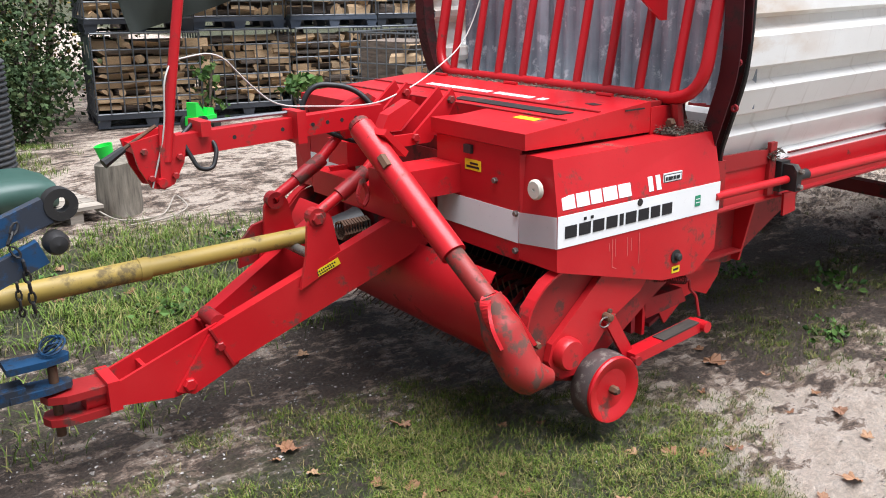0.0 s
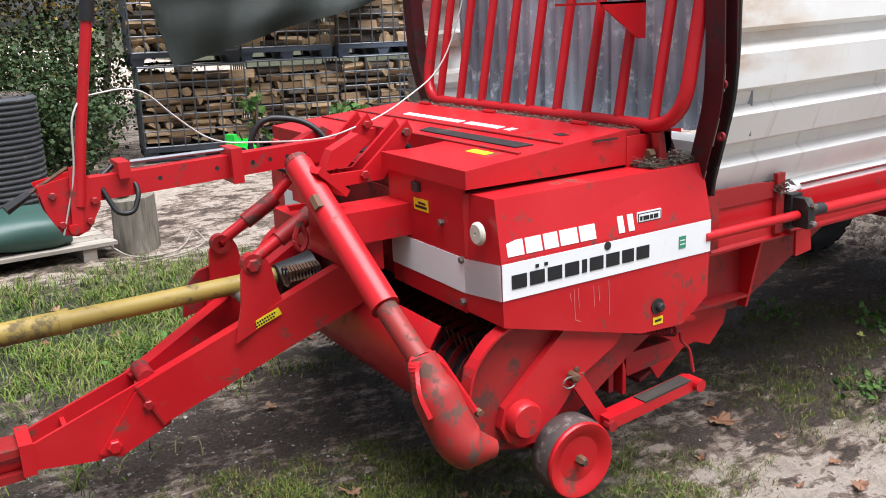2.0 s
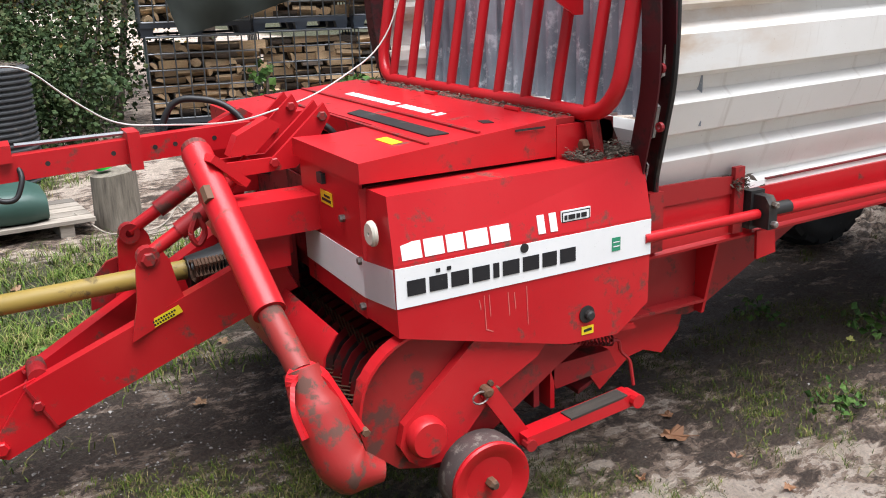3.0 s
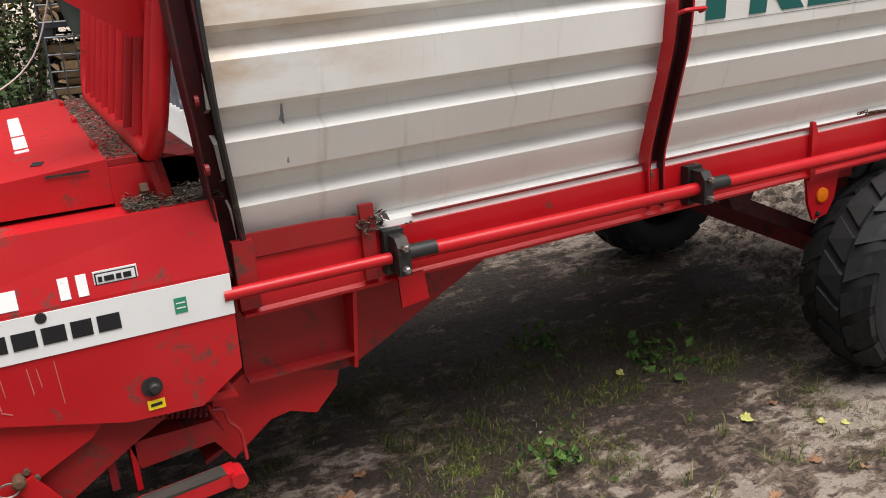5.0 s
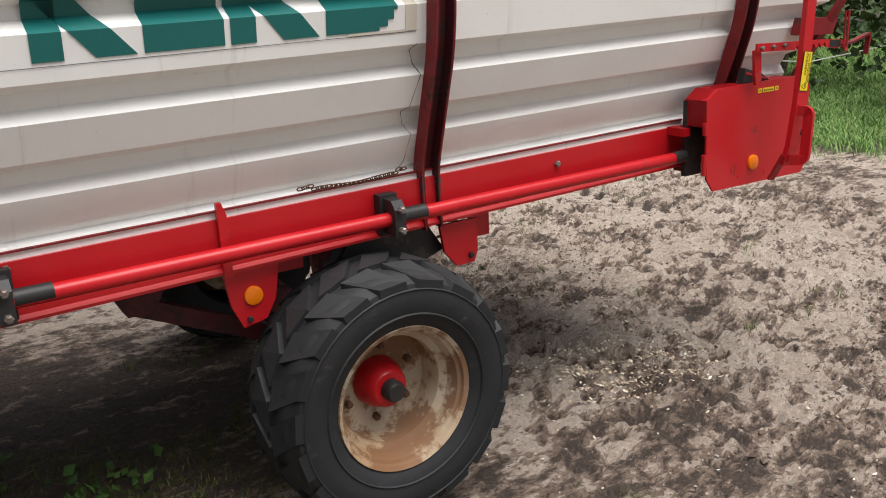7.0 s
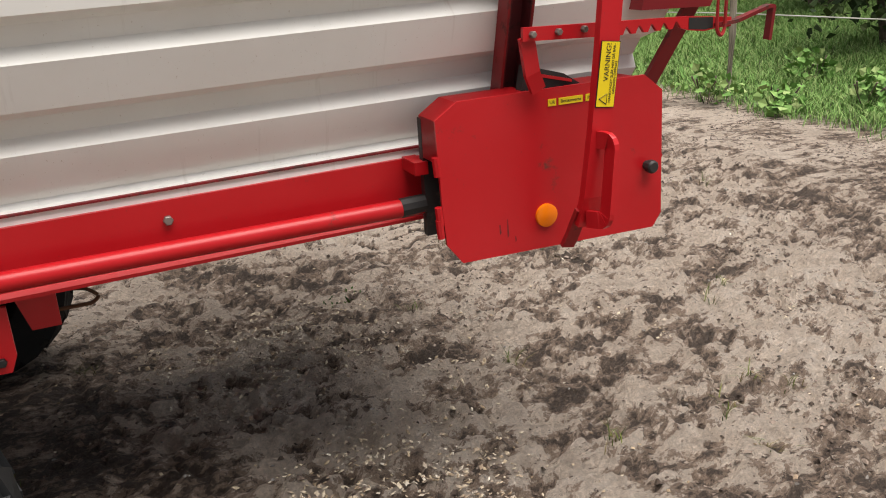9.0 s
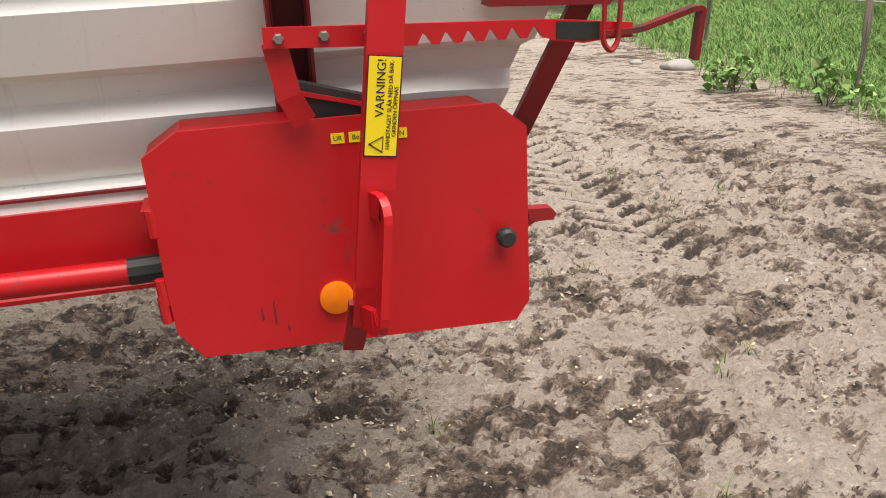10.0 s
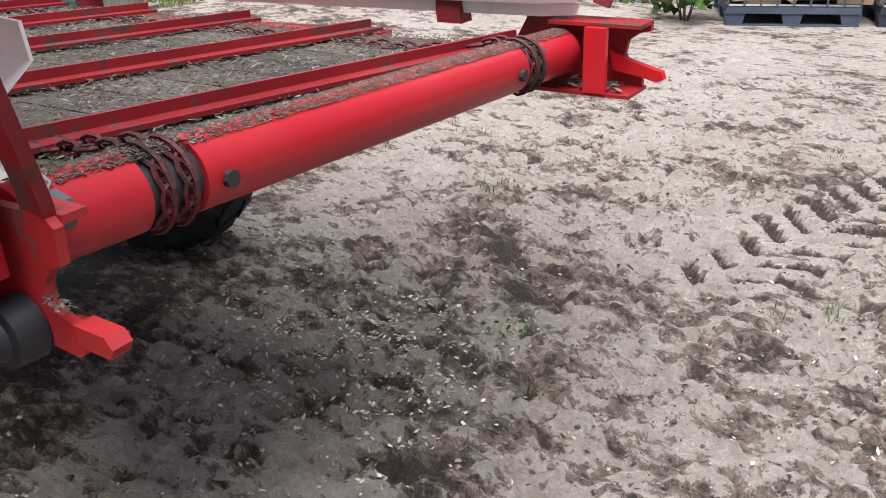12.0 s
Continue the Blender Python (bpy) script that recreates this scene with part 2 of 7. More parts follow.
def ground_material():
    """Pale dry sand broken by wet brown mud, turf where grass grows, relief shade painted in."""
    m, n, l, p = material("trodden_earth")
    grass = n.new("ShaderNodeAttribute")
    grass.attribute_name = "grass"
    # This mask holds mud plus shade painted in hollows and below the wagon.
    mud = n.new("ShaderNodeAttribute")
    mud.attribute_name = "mud"
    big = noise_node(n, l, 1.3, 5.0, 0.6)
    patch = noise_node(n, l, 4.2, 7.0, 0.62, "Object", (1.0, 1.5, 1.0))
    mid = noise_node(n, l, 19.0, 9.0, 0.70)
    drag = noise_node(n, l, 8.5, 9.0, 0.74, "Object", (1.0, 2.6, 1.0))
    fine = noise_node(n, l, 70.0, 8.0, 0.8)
    grit = n.new("ShaderNodeTexVoronoi")
    grit.inputs["Scale"].default_value = 60.0
    tc = n.new("ShaderNodeTexCoord")
    l.new(tc.outputs["Object"], grit.inputs["Vector"])

    def add(a, b, k=1.0):
        q = n.new("ShaderNodeMath")
        q.operation = "MULTIPLY_ADD"
        l.new(a, q.inputs[0])
        q.inputs[1].default_value = k
        l.new(b, q.inputs[2])
        return q.outputs["Value"]

    # Tones darken where the bump noise is low: painted shade in hollows.
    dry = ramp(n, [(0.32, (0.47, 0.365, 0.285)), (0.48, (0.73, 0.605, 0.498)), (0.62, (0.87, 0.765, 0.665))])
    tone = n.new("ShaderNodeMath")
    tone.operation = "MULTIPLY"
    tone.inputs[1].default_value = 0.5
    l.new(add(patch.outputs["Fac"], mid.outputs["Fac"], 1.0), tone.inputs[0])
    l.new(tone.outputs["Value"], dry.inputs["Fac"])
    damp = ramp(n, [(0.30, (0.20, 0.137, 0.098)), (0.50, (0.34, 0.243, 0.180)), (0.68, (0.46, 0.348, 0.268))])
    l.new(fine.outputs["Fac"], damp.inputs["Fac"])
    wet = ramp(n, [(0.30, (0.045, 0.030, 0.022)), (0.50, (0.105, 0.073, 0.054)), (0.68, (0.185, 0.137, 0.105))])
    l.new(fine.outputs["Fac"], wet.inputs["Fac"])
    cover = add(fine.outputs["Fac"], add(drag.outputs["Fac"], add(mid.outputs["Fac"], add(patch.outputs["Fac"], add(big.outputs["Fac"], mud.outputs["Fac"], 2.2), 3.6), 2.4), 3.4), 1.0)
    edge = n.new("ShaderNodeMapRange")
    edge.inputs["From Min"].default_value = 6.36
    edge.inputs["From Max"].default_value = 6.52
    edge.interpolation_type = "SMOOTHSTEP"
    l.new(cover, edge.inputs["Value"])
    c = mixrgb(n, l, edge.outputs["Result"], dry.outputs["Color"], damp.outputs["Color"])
    soak_shade = n.new("ShaderNodeMapRange")
    soak_shade.inputs["From Min"].default_value = 6.80
    soak_shade.inputs["From Max"].default_value = 6.94
    soak_shade.interpolation_type = "SMOOTHSTEP"
    l.new(cover, soak_shade.inputs["Value"])
    c = mixrgb(n, l, soak_shade.outputs["Result"], c, wet.outputs["Color"])
    # turf below the blades
    turf = ramp(n, [(0.35, (0.035, 0.042, 0.017)), (0.6, (0.085, 0.085, 0.035))])
    l.new(fine.outputs["Fac"], turf.inputs["Fac"])
    gp = n.new("ShaderNodeMapRange")
    gp.inputs["From Min"].default_value = 1.05
    gp.inputs["From Max"].default_value = 1.5
    l.new(add(mid.outputs["Fac"], grass.outputs["Fac"], 1.3), gp.inputs["Value"])
    c = mixrgb(n, l, gp.outputs["Result"], c, turf.outputs["Color"])
    # grains
    fr = n.new("ShaderNodeMapRange")
    fr.inputs["From Min"].default_value = 0.3
    fr.inputs["From Max"].default_value = 0.7
    fr.inputs["To Min"].default_value = 0.68
    fr.inputs["To Max"].default_value = 1.30
    l.new(fine.outputs["Fac"], fr.inputs["Value"])
    hsv = n.new("ShaderNodeHueSaturation")
    l.new(fr.outputs["Result"], hsv.inputs["Value"])
    l.new(c, hsv.inputs["Color"])
    # crumbs of wet earth, thicker where the mud lies
    crumb = noise_node(n, l, 30.0, 5.0, 0.68)
    cs = n.new("ShaderNodeMapRange")
    l.new(add(edge.outputs["Result"], crumb.outputs["Fac"], 0.16), cs.inputs["Value"])
    cs.inputs["From Min"].default_value = 0.72
    cs.inputs["From Max"].default_value = 0.80
    speck = mixrgb(n, l, cs.outputs["Result"], hsv.outputs["Color"], (0.095, 0.067, 0.052))
    gr = ramp(n, [(0.0, (1, 1, 1)), (0.16, (0, 0, 0))])
    l.new(grit.outputs["Distance"], gr.inputs["Fac"])
    pick = ramp(n, [(0.84, (0, 0, 0)), (0.87, (1, 1, 1))])
    l.new(grit.outputs["Color"], pick.inputs["Fac"])
    gmul = n.new("ShaderNodeMath")
    gmul.operation = "MULTIPLY"
    l.new(gr.outputs["Color"], gmul.inputs[0])
    l.new(pick.outputs["Color"], gmul.inputs[1])
    c2 = mixrgb(n, l, gmul.outputs["Value"], speck, (0.55, 0.49, 0.42))
    l.new(c2, p.inputs["Base Color"])
    rg = n.new("ShaderNodeMapRange")
    rg.inputs["To Min"].default_value = 0.95
    rg.inputs["To Max"].default_value = 0.62
    l.new(edge.outputs["Result"], rg.inputs["Value"])
    l.new(rg.outputs["Result"], p.inputs["Roughness"])
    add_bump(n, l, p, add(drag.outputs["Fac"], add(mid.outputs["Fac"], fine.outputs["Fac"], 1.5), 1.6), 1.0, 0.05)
    return m


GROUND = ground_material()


def rust_stained_panel():
    """Cream wall paint, grimy along the seams, with a brown scorch-like stain at the front end."""
    m = WHITE_PANEL
    n, l = m.node_tree.nodes, m.node_tree.links
    p = n["Principled BSDF"]
    under = p.inputs["Base Color"].links[0].from_socket
    tc = n.new("ShaderNodeTexCoord")
    sep = n.new("ShaderNodeSeparateXYZ")
    l.new(tc.outputs["Object"], sep.inputs["Vector"])
    front = n.new("ShaderNodeMapRange")
    front.inputs["From Min"].default_value = -1.85
    front.inputs["From Max"].default_value = -2.5
    l.new(sep.outputs["X"], front.inputs["Value"])
    high = n.new("ShaderNodeMapRange")
    high.inputs["From Min"].default_value = 1.22
    high.inputs["From Max"].default_value = 1.40
    l.new(sep.outputs["Z"], high.inputs["Value"])
    blot = noise_node(n, l, 3.2, 5.0, 0.6, "Object", (1.0, 1.0, 2.2))
    br = ramp(n, [(0.38, (0, 0, 0)), (0.62, (1, 1, 1))])
    l.new(blot.outputs["Fac"], br.inputs["Fac"])
    a = n.new("ShaderNodeMath")
    a.operation = "MULTIPLY"
    l.new(front.outputs["Result"], a.inputs[0])
    l.new(high.outputs["Result"], a.inputs[1])
    b = n.new("ShaderNodeMath")
    b.operation = "MULTIPLY"
    l.new(a.outputs["Value"], b.inputs[0])
    l.new(br.outputs["Color"], b.inputs[1])
    c = mixrgb(n, l, b.outputs["Value"], under, (0.50, 0.33, 0.19))
    # run marks
    run = noise_node(n, l, 1.0, 6.0, 0.7, "Object", (16.0, 1.0, 1.2))
    rr = ramp(n, [(0.60, (0, 0, 0)), (0.78, (0.45, 0.45, 0.45))])
    l.new(run.outputs["Fac"], rr.inputs["Fac"])
    l.new(mixrgb(n, l, rr.outputs["Color"], c, (0.34, 0.29, 0.23)), p.inputs["Base Color"])


rust_stained_panel()


# ---- builders ----
def part(name, bm, mat, parent=None, label="", bevel=0.0, smooth=None):
    """One bmesh as one mesh object, under a thing or a part."""
    if bevel:
        sharp = [e for e in bm.edges if len(e.link_faces) == 2 and e.calc_face_angle(0) > 0.6]
        bmesh.ops.bevel(bm, geom=sharp, offset=bevel, segments=1, affect="EDGES", clamp_overlap=True)
    bmesh.ops.recalc_face_normals(bm, faces=bm.faces)
    me = bpy.data.meshes.new(name)
    bm.to_mesh(me)
    bm.free()
    me.materials.append(mat)
    if smooth is not None:
        me.shade_smooth()
        me.set_sharp_from_angle(angle=radians(smooth))
    ob = new(name, me)
    if parent:
        ob.parent = parent
    if label:
        ob["label"] = label
    return ob


def thing(name, label, category, matrix=None, group="", kind=""):
    ob = new(name)
    ob.empty_display_size = 0.1
    if matrix is not None:
        ob.matrix_world = matrix
    return tagged(ob, label, category, group, kind)


def box(x0, x1, y0, y1, z0, z1, bm=None):
    bm = bm or bmesh.new()
    v = [bm.verts.new((x, y, z)) for x in (x0, x1) for y in (y0, y1) for z in (z0, z1)]
    for f in ((0, 1, 3, 2), (4, 6, 7, 5), (0, 4, 5, 1), (2, 3, 7, 6), (0, 2, 6, 4), (1, 5, 7, 3)):
        bm.faces.new([v[i] for i in f])
    return bm


def plate(points, axis, a, b, bm=None):
    """A polygon in the plane across axis, from a to b along it. Points are in the other two axes, in order."""
    bm = bm or bmesh.new()

    def at(p, d):
        return {"x": (d, p[0], p[1]), "y": (p[0], d, p[1]), "z": (p[0], p[1], d)}[axis]

    va = [bm.verts.new(at(p, a)) for p in points]
    vb = [bm.verts.new(at(p, b)) for p in points]
    bm.faces.new(va)
    bm.faces.new(list(reversed(vb)))
    k = len(points)
    for i in range(k):
        bm.faces.new((va[i], vb[i], vb[(i + 1) % k], va[(i + 1) % k]))
    return bm


def sweep(points, r, sides=10, bm=None, cap=True, square=None, up=(0, 0, 1)):
    """A tube of radius r (or a bar with half sizes square) along points."""
    bm = bm or bmesh.new()
    pts = [Vector(p) for p in points]
    rings = []
    ref = Vector(up)
    for i, p in enumerate(pts):
        a = (pts[i] - pts[i - 1]).normalized() if i else (pts[1] - pts[0]).normalized()
        b = (pts[i + 1] - pts[i]).normalized() if i < len(pts) - 1 else a
        d = (a + b).normalized()
        s = d.cross(ref)
        if s.length < 1e-3:
            s = d.cross(Vector((1, 0, 0)))
        s.normalize()
        u = s.cross(d).normalized()
        k = 1 / max(0.5, d.dot(a))
        if square:
            ring = [p + s * (x * square[0] * k) + u * (z * square[1] * k) for x, z in ((-1, -1), (1, -1), (1, 1), (-1, 1))]
        else:
            rad = r[i] if isinstance(r, (list, tuple)) else r
            ring = [p + (s * math.cos(q) + u * math.sin(q)) * rad for q in (2 * math.pi * j / sides for j in range(sides))]
        rings.append([bm.verts.new(c) for c in ring])
    m = len(rings[0])
    for ra, rb in zip(rings, rings[1:]):
        for j in range(m):
            bm.faces.new((ra[j], ra[(j + 1) % m], rb[(j + 1) % m], rb[j]))
    if cap:
        bm.faces.new(list(reversed(rings[0])))
        bm.faces.new(rings[-1])
    return bm


def lathe(profile, sides, centre, axis="y", bm=None, closed=False):
    """A profile of (radius, along) turned about the axis through centre."""
    bm = bm or bmesh.new()
    c = Vector(centre)
    rings = []
    for r, d in profile:
        ring = []
        for j in range(sides):
            q = 2 * math.pi * j / sides
            u, w = r * math.cos(q), r * math.sin(q)
            off = {"y": (u, d, w), "x": (d, u, w), "z": (u, w, d)}[axis]
            ring.append(bm.verts.new(c + Vector(off)))
        rings.append(ring)
    pairs = list(zip(rings, rings[1:])) + ([(rings[-1], rings[0])] if closed else [])
    for ra, rb in pairs:
        for j in range(sides):
            bm.faces.new((ra[j], ra[(j + 1) % sides], rb[(j + 1) % sides], rb[j]))
    if not closed:
        if profile[0][0] > 1e-6:
            bm.faces.new(rings[0])
        if profile[-1][0] > 1e-6:
            bm.faces.new(rings[-1])
    return bm


def rounded(points, radius, steps=4):
    """A polyline with its inner corners rounded."""
    pts = [Vector(p) for p in points]
    out = [pts[0]]
    for a, b, c in zip(pts, pts[1:], pts[2:]):
        r = min(radius, (a - b).length * 0.45, (c - b).length * 0.45)
        p, q = b + (a - b).normalized() * r, b + (c - b).normalized() * r
        for i in range(steps + 1):
            t = i / steps
            out.append(p * (1 - t) ** 2 + b * 2 * t * (1 - t) + q * t * t)
    return out + [pts[-1]]


def bolt(x, y, z, r, parent, axis="y", out=-0.012, mat=None):
    return part("bolt", lathe([(r, 0), (r, out * 0.8), (r * 0.8, out)], 6, (x, y, z), axis), mat or RED_DIRTY, parent)


def quad_strip(verts, faces, name, mat, parent=None, label="", kind=""):
    me = bpy.data.meshes.new(name)
    me.from_pydata(verts, [], faces)
    me.materials.append(mat)
    ob = new(name, me)
    if parent:
        ob.parent = parent
    return tagged(ob, label, "", "", kind)

# ---- the wagon: x to the rear, y across from the near side, z up, all in its own frame, nose slightly down ----
wagon = thing("forage_wagon", "red and cream metal forage wagon with drawbar on bare earth", "farm trailer", pose(0, 0, 0, 0, -1.03, 0))
MID = 0.80


def far(y):
    return 2 * MID - y


def lift(x):
    """The bed rises a little to the rear."""
    return 0.0135 * (x + 0.8)


def both(y0, y1):
    return ((y0, y1), (far(y1), far(y0)))


# chassis
for y0, y1 in both(0.13, 0.19):
    s = 1 if y0 < MID else -1
    yo, yi = (y0, y1) if s > 0 else (y1, y0)
    prof = [(yo, 0.947), (yi, 0.947), (yi, 0.795), (yo - 0.012 * s, 0.795), (yo - 0.012 * s, 0.803), (yo, 0.812)]
    bm = plate(prof, "x", -2.46, 1.42)
    for v in bm.verts:
        v.co.z += lift(v.co.x) - (0.0 if s > 0 else 0.06)
    part("chassis_rail", bm, RED, wagon, bevel=0.004)
for x in (-1.6, -0.35, 0.4, 1.2):
    part("cross_member", box(x - 0.04, x + 0.04, 0.192, far(0.192), 0.80, 0.88), RED_DARK, wagon, bevel=0.004)

# long drive tube with its bearings along the near rail
tube_z = 0.868
for a, b in ((-2.52, -2.05), (-2.05, -0.965), (-0.965, 0.095), (0.095, 1.36)):
    part("drive_tube", sweep([(a + 0.005, 0.07, tube_z - 0.004 + 0.012 * (a + 2.5) / 3.9), (b - 0.005, 0.07, tube_z - 0.004 + 0.012 * (b + 2.5) / 3.9)], 0.0215 if a > -2.5 else 0.0165, 14), RED, wagon, smooth=40)
for x in (-2.03, -0.96, 0.10):
    z = tube_z + 0.012 * (x + 2.5) / 3.9
    br = part("bearing_block", plate([(-0.045, -0.05), (0.045, -0.05), (0.045, 0.03), (0.025, 0.055), (-0.025, 0.055), (-0.045, 0.03)], "x", x - 0.018, x + 0.018), CAST, wagon, "black cast-iron bearing block", bevel=0.006)
    br.data.transform(Matrix.Translation((0, 0.075, z)))
    part("bracket", box(x - 0.03, x + 0.03, 0.095, 0.128, z - 0.06, z + 0.065), CAST, br, bevel=0.005)
    for dz in (-0.032, 0.03):
        part("bolt", lathe([(0.011, 0), (0.011, -0.016), (0.007, -0.02)], 6, (x, 0.031, z + dz)), STEEL, br)
    part("collar", sweep([(x + 0.022, 0.07, z), (x + 0.11, 0.07, z)], 0.0235, 12), CAST, wagon, "greasy black shaft collar", smooth=40)

# corrugated side walls: flats joined by undercuts and ledges, flaring out towards the top
FLATS = [(1.006, 1.088), (1.176, 1.268), (1.357, 1.465), (1.545, 1.655), (1.73, 1.845), (1.92, 2.035), (2.11, 2.22)]


def wall_y(z):
    if z < 1.24:
        return 0.165 - (z - 0.984) * 0.39
    if z < 1.40:
        return 0.0652 - (z - 1.24) * 0.28
    return 0.0204


def wall_profile():
    p = [(0.140, 0.940), (0.142, 0.966), (0.170, 0.972), (0.176, 0.985)]
    for k, (a, b) in enumerate(FLATS):
        p += [(wall_y(a), a), (wall_y(b), b)]
        if k < len(FLATS) - 1:
            c = FLATS[k + 1][0]
            zm, zu = b + 0.030, c - 0.019
            p += [(wall_y(zm) + 0.043, zm), (wall_y(zu) + 0.046, zu)]
    return p


def side_wall(near):
    bm = bmesh.new()
    outer = wall_profile()
    inner = [(y + 0.004, z) for y, z in outer]
    rows = []
    xs = [-2.44 + (1.84 + 2.44) * i / 21 for i in range(22)] + [1.945]
    for x in xs:
        dent = [0.0025 * noise.noise((x * 1.7, z * 4.0, 0.3)) for y, z in outer]
        mid2 = 2 * (0.80 + 0.16 * min(1.0, max(0.0, -x / 2.4)))

        def W(y, z, d):
            xx = x + (0.38 * (min(z, 1.45) - 1.03) if x == xs[-1] else (-0.055 * min(1.0, max(0.0, (z - 0.98) / 0.35)) if x == xs[0] else 0))
            if x == xs[-1]:
                y += 0.116 - 0.405 * (min(max(z, 1.0), 1.45) - 1.03) - wall_y(max(z, 1.0))
            return bm.verts.new((xx, (y + d) if near else mid2 - (y + d), z + lift(x)))

        ring = [W(y, z, d) for (y, z), d in zip(outer, dent)]
        ring += [W(y, z, d) for (y, z), d in zip(reversed(inner), reversed(dent))]
        rows.append(ring)
    m = len(rows[0])
    for ra, rb in zip(rows, rows[1:]):
        for j in range(m):
            bm.faces.new((ra[j], ra[(j + 1) % m], rb[(j + 1) % m], rb[j]))
    bm.faces.new(list(reversed(rows[0])))
    bm.faces.new(rows[-1])
    return bm


near_wall = part("side_panel", side_wall(True), WHITE_PANEL, wagon, "cream corrugated sheet-metal side wall", smooth=25)
part("side_panel", side_wall(False), WHITE_PANEL, wagon, "cream corrugated sheet-metal side wall", smooth=25)
bm = box(-1.95, 1.42, 0.134, 0.146, 0.9665, 0.971)
for v in bm.verts:
    v.co.z += lift(v.co.x)
part("panel_seam", bm, RED_DARK, wagon)

# bent channel posts
def post_line(foot, x):
    return rounded([(x + 0.005, 0.112, foot), (x, 0.112, 0.985), (x - 0.012, -0.012, 1.335), (x - 0.015, -0.035, 1.46), (x - 0.015, -0.04, 2.28)], 0.05, 3)


def channel(line, width, depth, t=0.006):
    """An open channel whose back faces +y."""
    bm = bmesh.new()
    prof = [(-width / 2, 0), (-width / 2, depth), (width / 2, depth), (width / 2, 0), (width / 2 - t, 0), (width / 2 - t, depth - t), (-width / 2 + t, depth - t), (-width / 2 + t, 0)]
    rings = [[bm.verts.new(p + Vector((px, py, 0))) for px, py in prof] for p in line]
    m = len(prof)
    for ra, rb in zip(rings, rings[1:]):
        for j in range(m):
            bm.faces.new((ra[j], ra[(j + 1) % m], rb[(j + 1) % m], rb[j]))
    bm.faces.new(rings[0])
    bm.faces.new(rings[-1])
    return bm


for x, foot in ((-1.105, 0.82), (0.265, 0.80), (1.605, 0.95)):
    for near in (True, False):
        bm = channel(post_line(foot, x), 0.066, 0.05)
        if not near:
            for v in bm.verts:
                v.co.y = 2 * (0.80 + 0.16 * min(1.0, max(0.0, -x / 2.4))) - v.co.y
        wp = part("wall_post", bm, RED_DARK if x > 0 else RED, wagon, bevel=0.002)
        # Added maroon liner: the channel's shade painted in with its grime.
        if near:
            part("channel_floor", channel(post_line(foot, x), 0.052, 0.043, 0.002), MAROON, wp, "dark channel liner, grime with shade painted in")
part("rope_hook", sweep(rounded([(-1.155, -0.04, 1.435), (-1.155, -0.07, 1.445), (-1.075, -0.07, 1.445), (-1.075, -0.04, 1.435)], 0.02), 0.007, 6), RED, wagon)
# front posts, dark and bent
MID = 0.96
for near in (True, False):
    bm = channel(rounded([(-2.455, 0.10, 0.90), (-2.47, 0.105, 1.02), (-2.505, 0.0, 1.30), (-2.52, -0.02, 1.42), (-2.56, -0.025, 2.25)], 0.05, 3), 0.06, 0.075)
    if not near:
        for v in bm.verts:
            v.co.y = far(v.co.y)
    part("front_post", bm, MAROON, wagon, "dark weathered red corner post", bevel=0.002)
part("edge_trim", sweep(rounded([(-2.435, 0.115, 0.95), (-2.44, 0.11, 1.02), (-2.482, 0.0, 1.30), (-2.488, -0.015, 1.42), (-2.50, -0.02, 2.22)], 0.05, 3), 0.009, 6), CAST, wagon, "black rubber edge strip")
for z in (1.2, 1.36):
    part("hinge_eye", lathe([(0.014, -0.005), (0.014, 0.005), (0.007, 0.005), (0.007, -0.005)], 12, (-2.52, 0.008, z), "x", closed=True), RED_DARK, wagon)

# green lettering shapes on the wall, each piece its own stroke lying on the flats
def stroke(points, raised=0.006):
    """A thin print that follows the wall: points are (x, z) pairs of lower and upper corners."""
    (xa, za), (xb, zb), (xc, zc), (xd, zd) = points
    bm = bmesh.new()
    cuts = sorted({za, zd, *[z for z in (1.465, 1.495, 1.532, 1.545) if za < z < zd]})
    outer = dict((round(z, 4), y) for y, z in wall_profile())
    prev = None
    for z in cuts:
        t = (z - za) / (zd - za)
        y = outer.get(round(z, 4))
        if y is None:
            prof = sorted((zz, yy) for yy, zz in wall_profile())
            for (z1, y1), (z2, y2) in zip(prof, prof[1:]):
                if z1 <= z <= z2:
                    y = y1 + (y2 - y1) * (z - z1) / max(1e-6, z2 - z1)
        x0 = xa + (xd - xa) * t
        dz = 0.0135 * (x0 + 0.8)
        row = [bm.verts.new((xa + (xd - xa) * t, y - raised, z + dz)), bm.verts.new((xb + (xc - xb) * t, y - raised, z + 0.0135 * (xb + (xc - xb) * t + 0.8))),
               bm.verts.new((xb + (xc - xb) * t, y - 0.001, z + 0.0135 * (xb + (xc - xb) * t + 0.8))), bm.verts.new((xa + (xd - xa) * t, y - 0.001, z + dz))]
        if prev:
            for j in range(4):
                bm.faces.new((prev[j], prev[(j + 1) % 4], row[(j + 1) % 4], row[j]))
        else:
            bm.faces.new(row)
        prev = row
    bm.faces.new(list(reversed(prev)))
    return bm


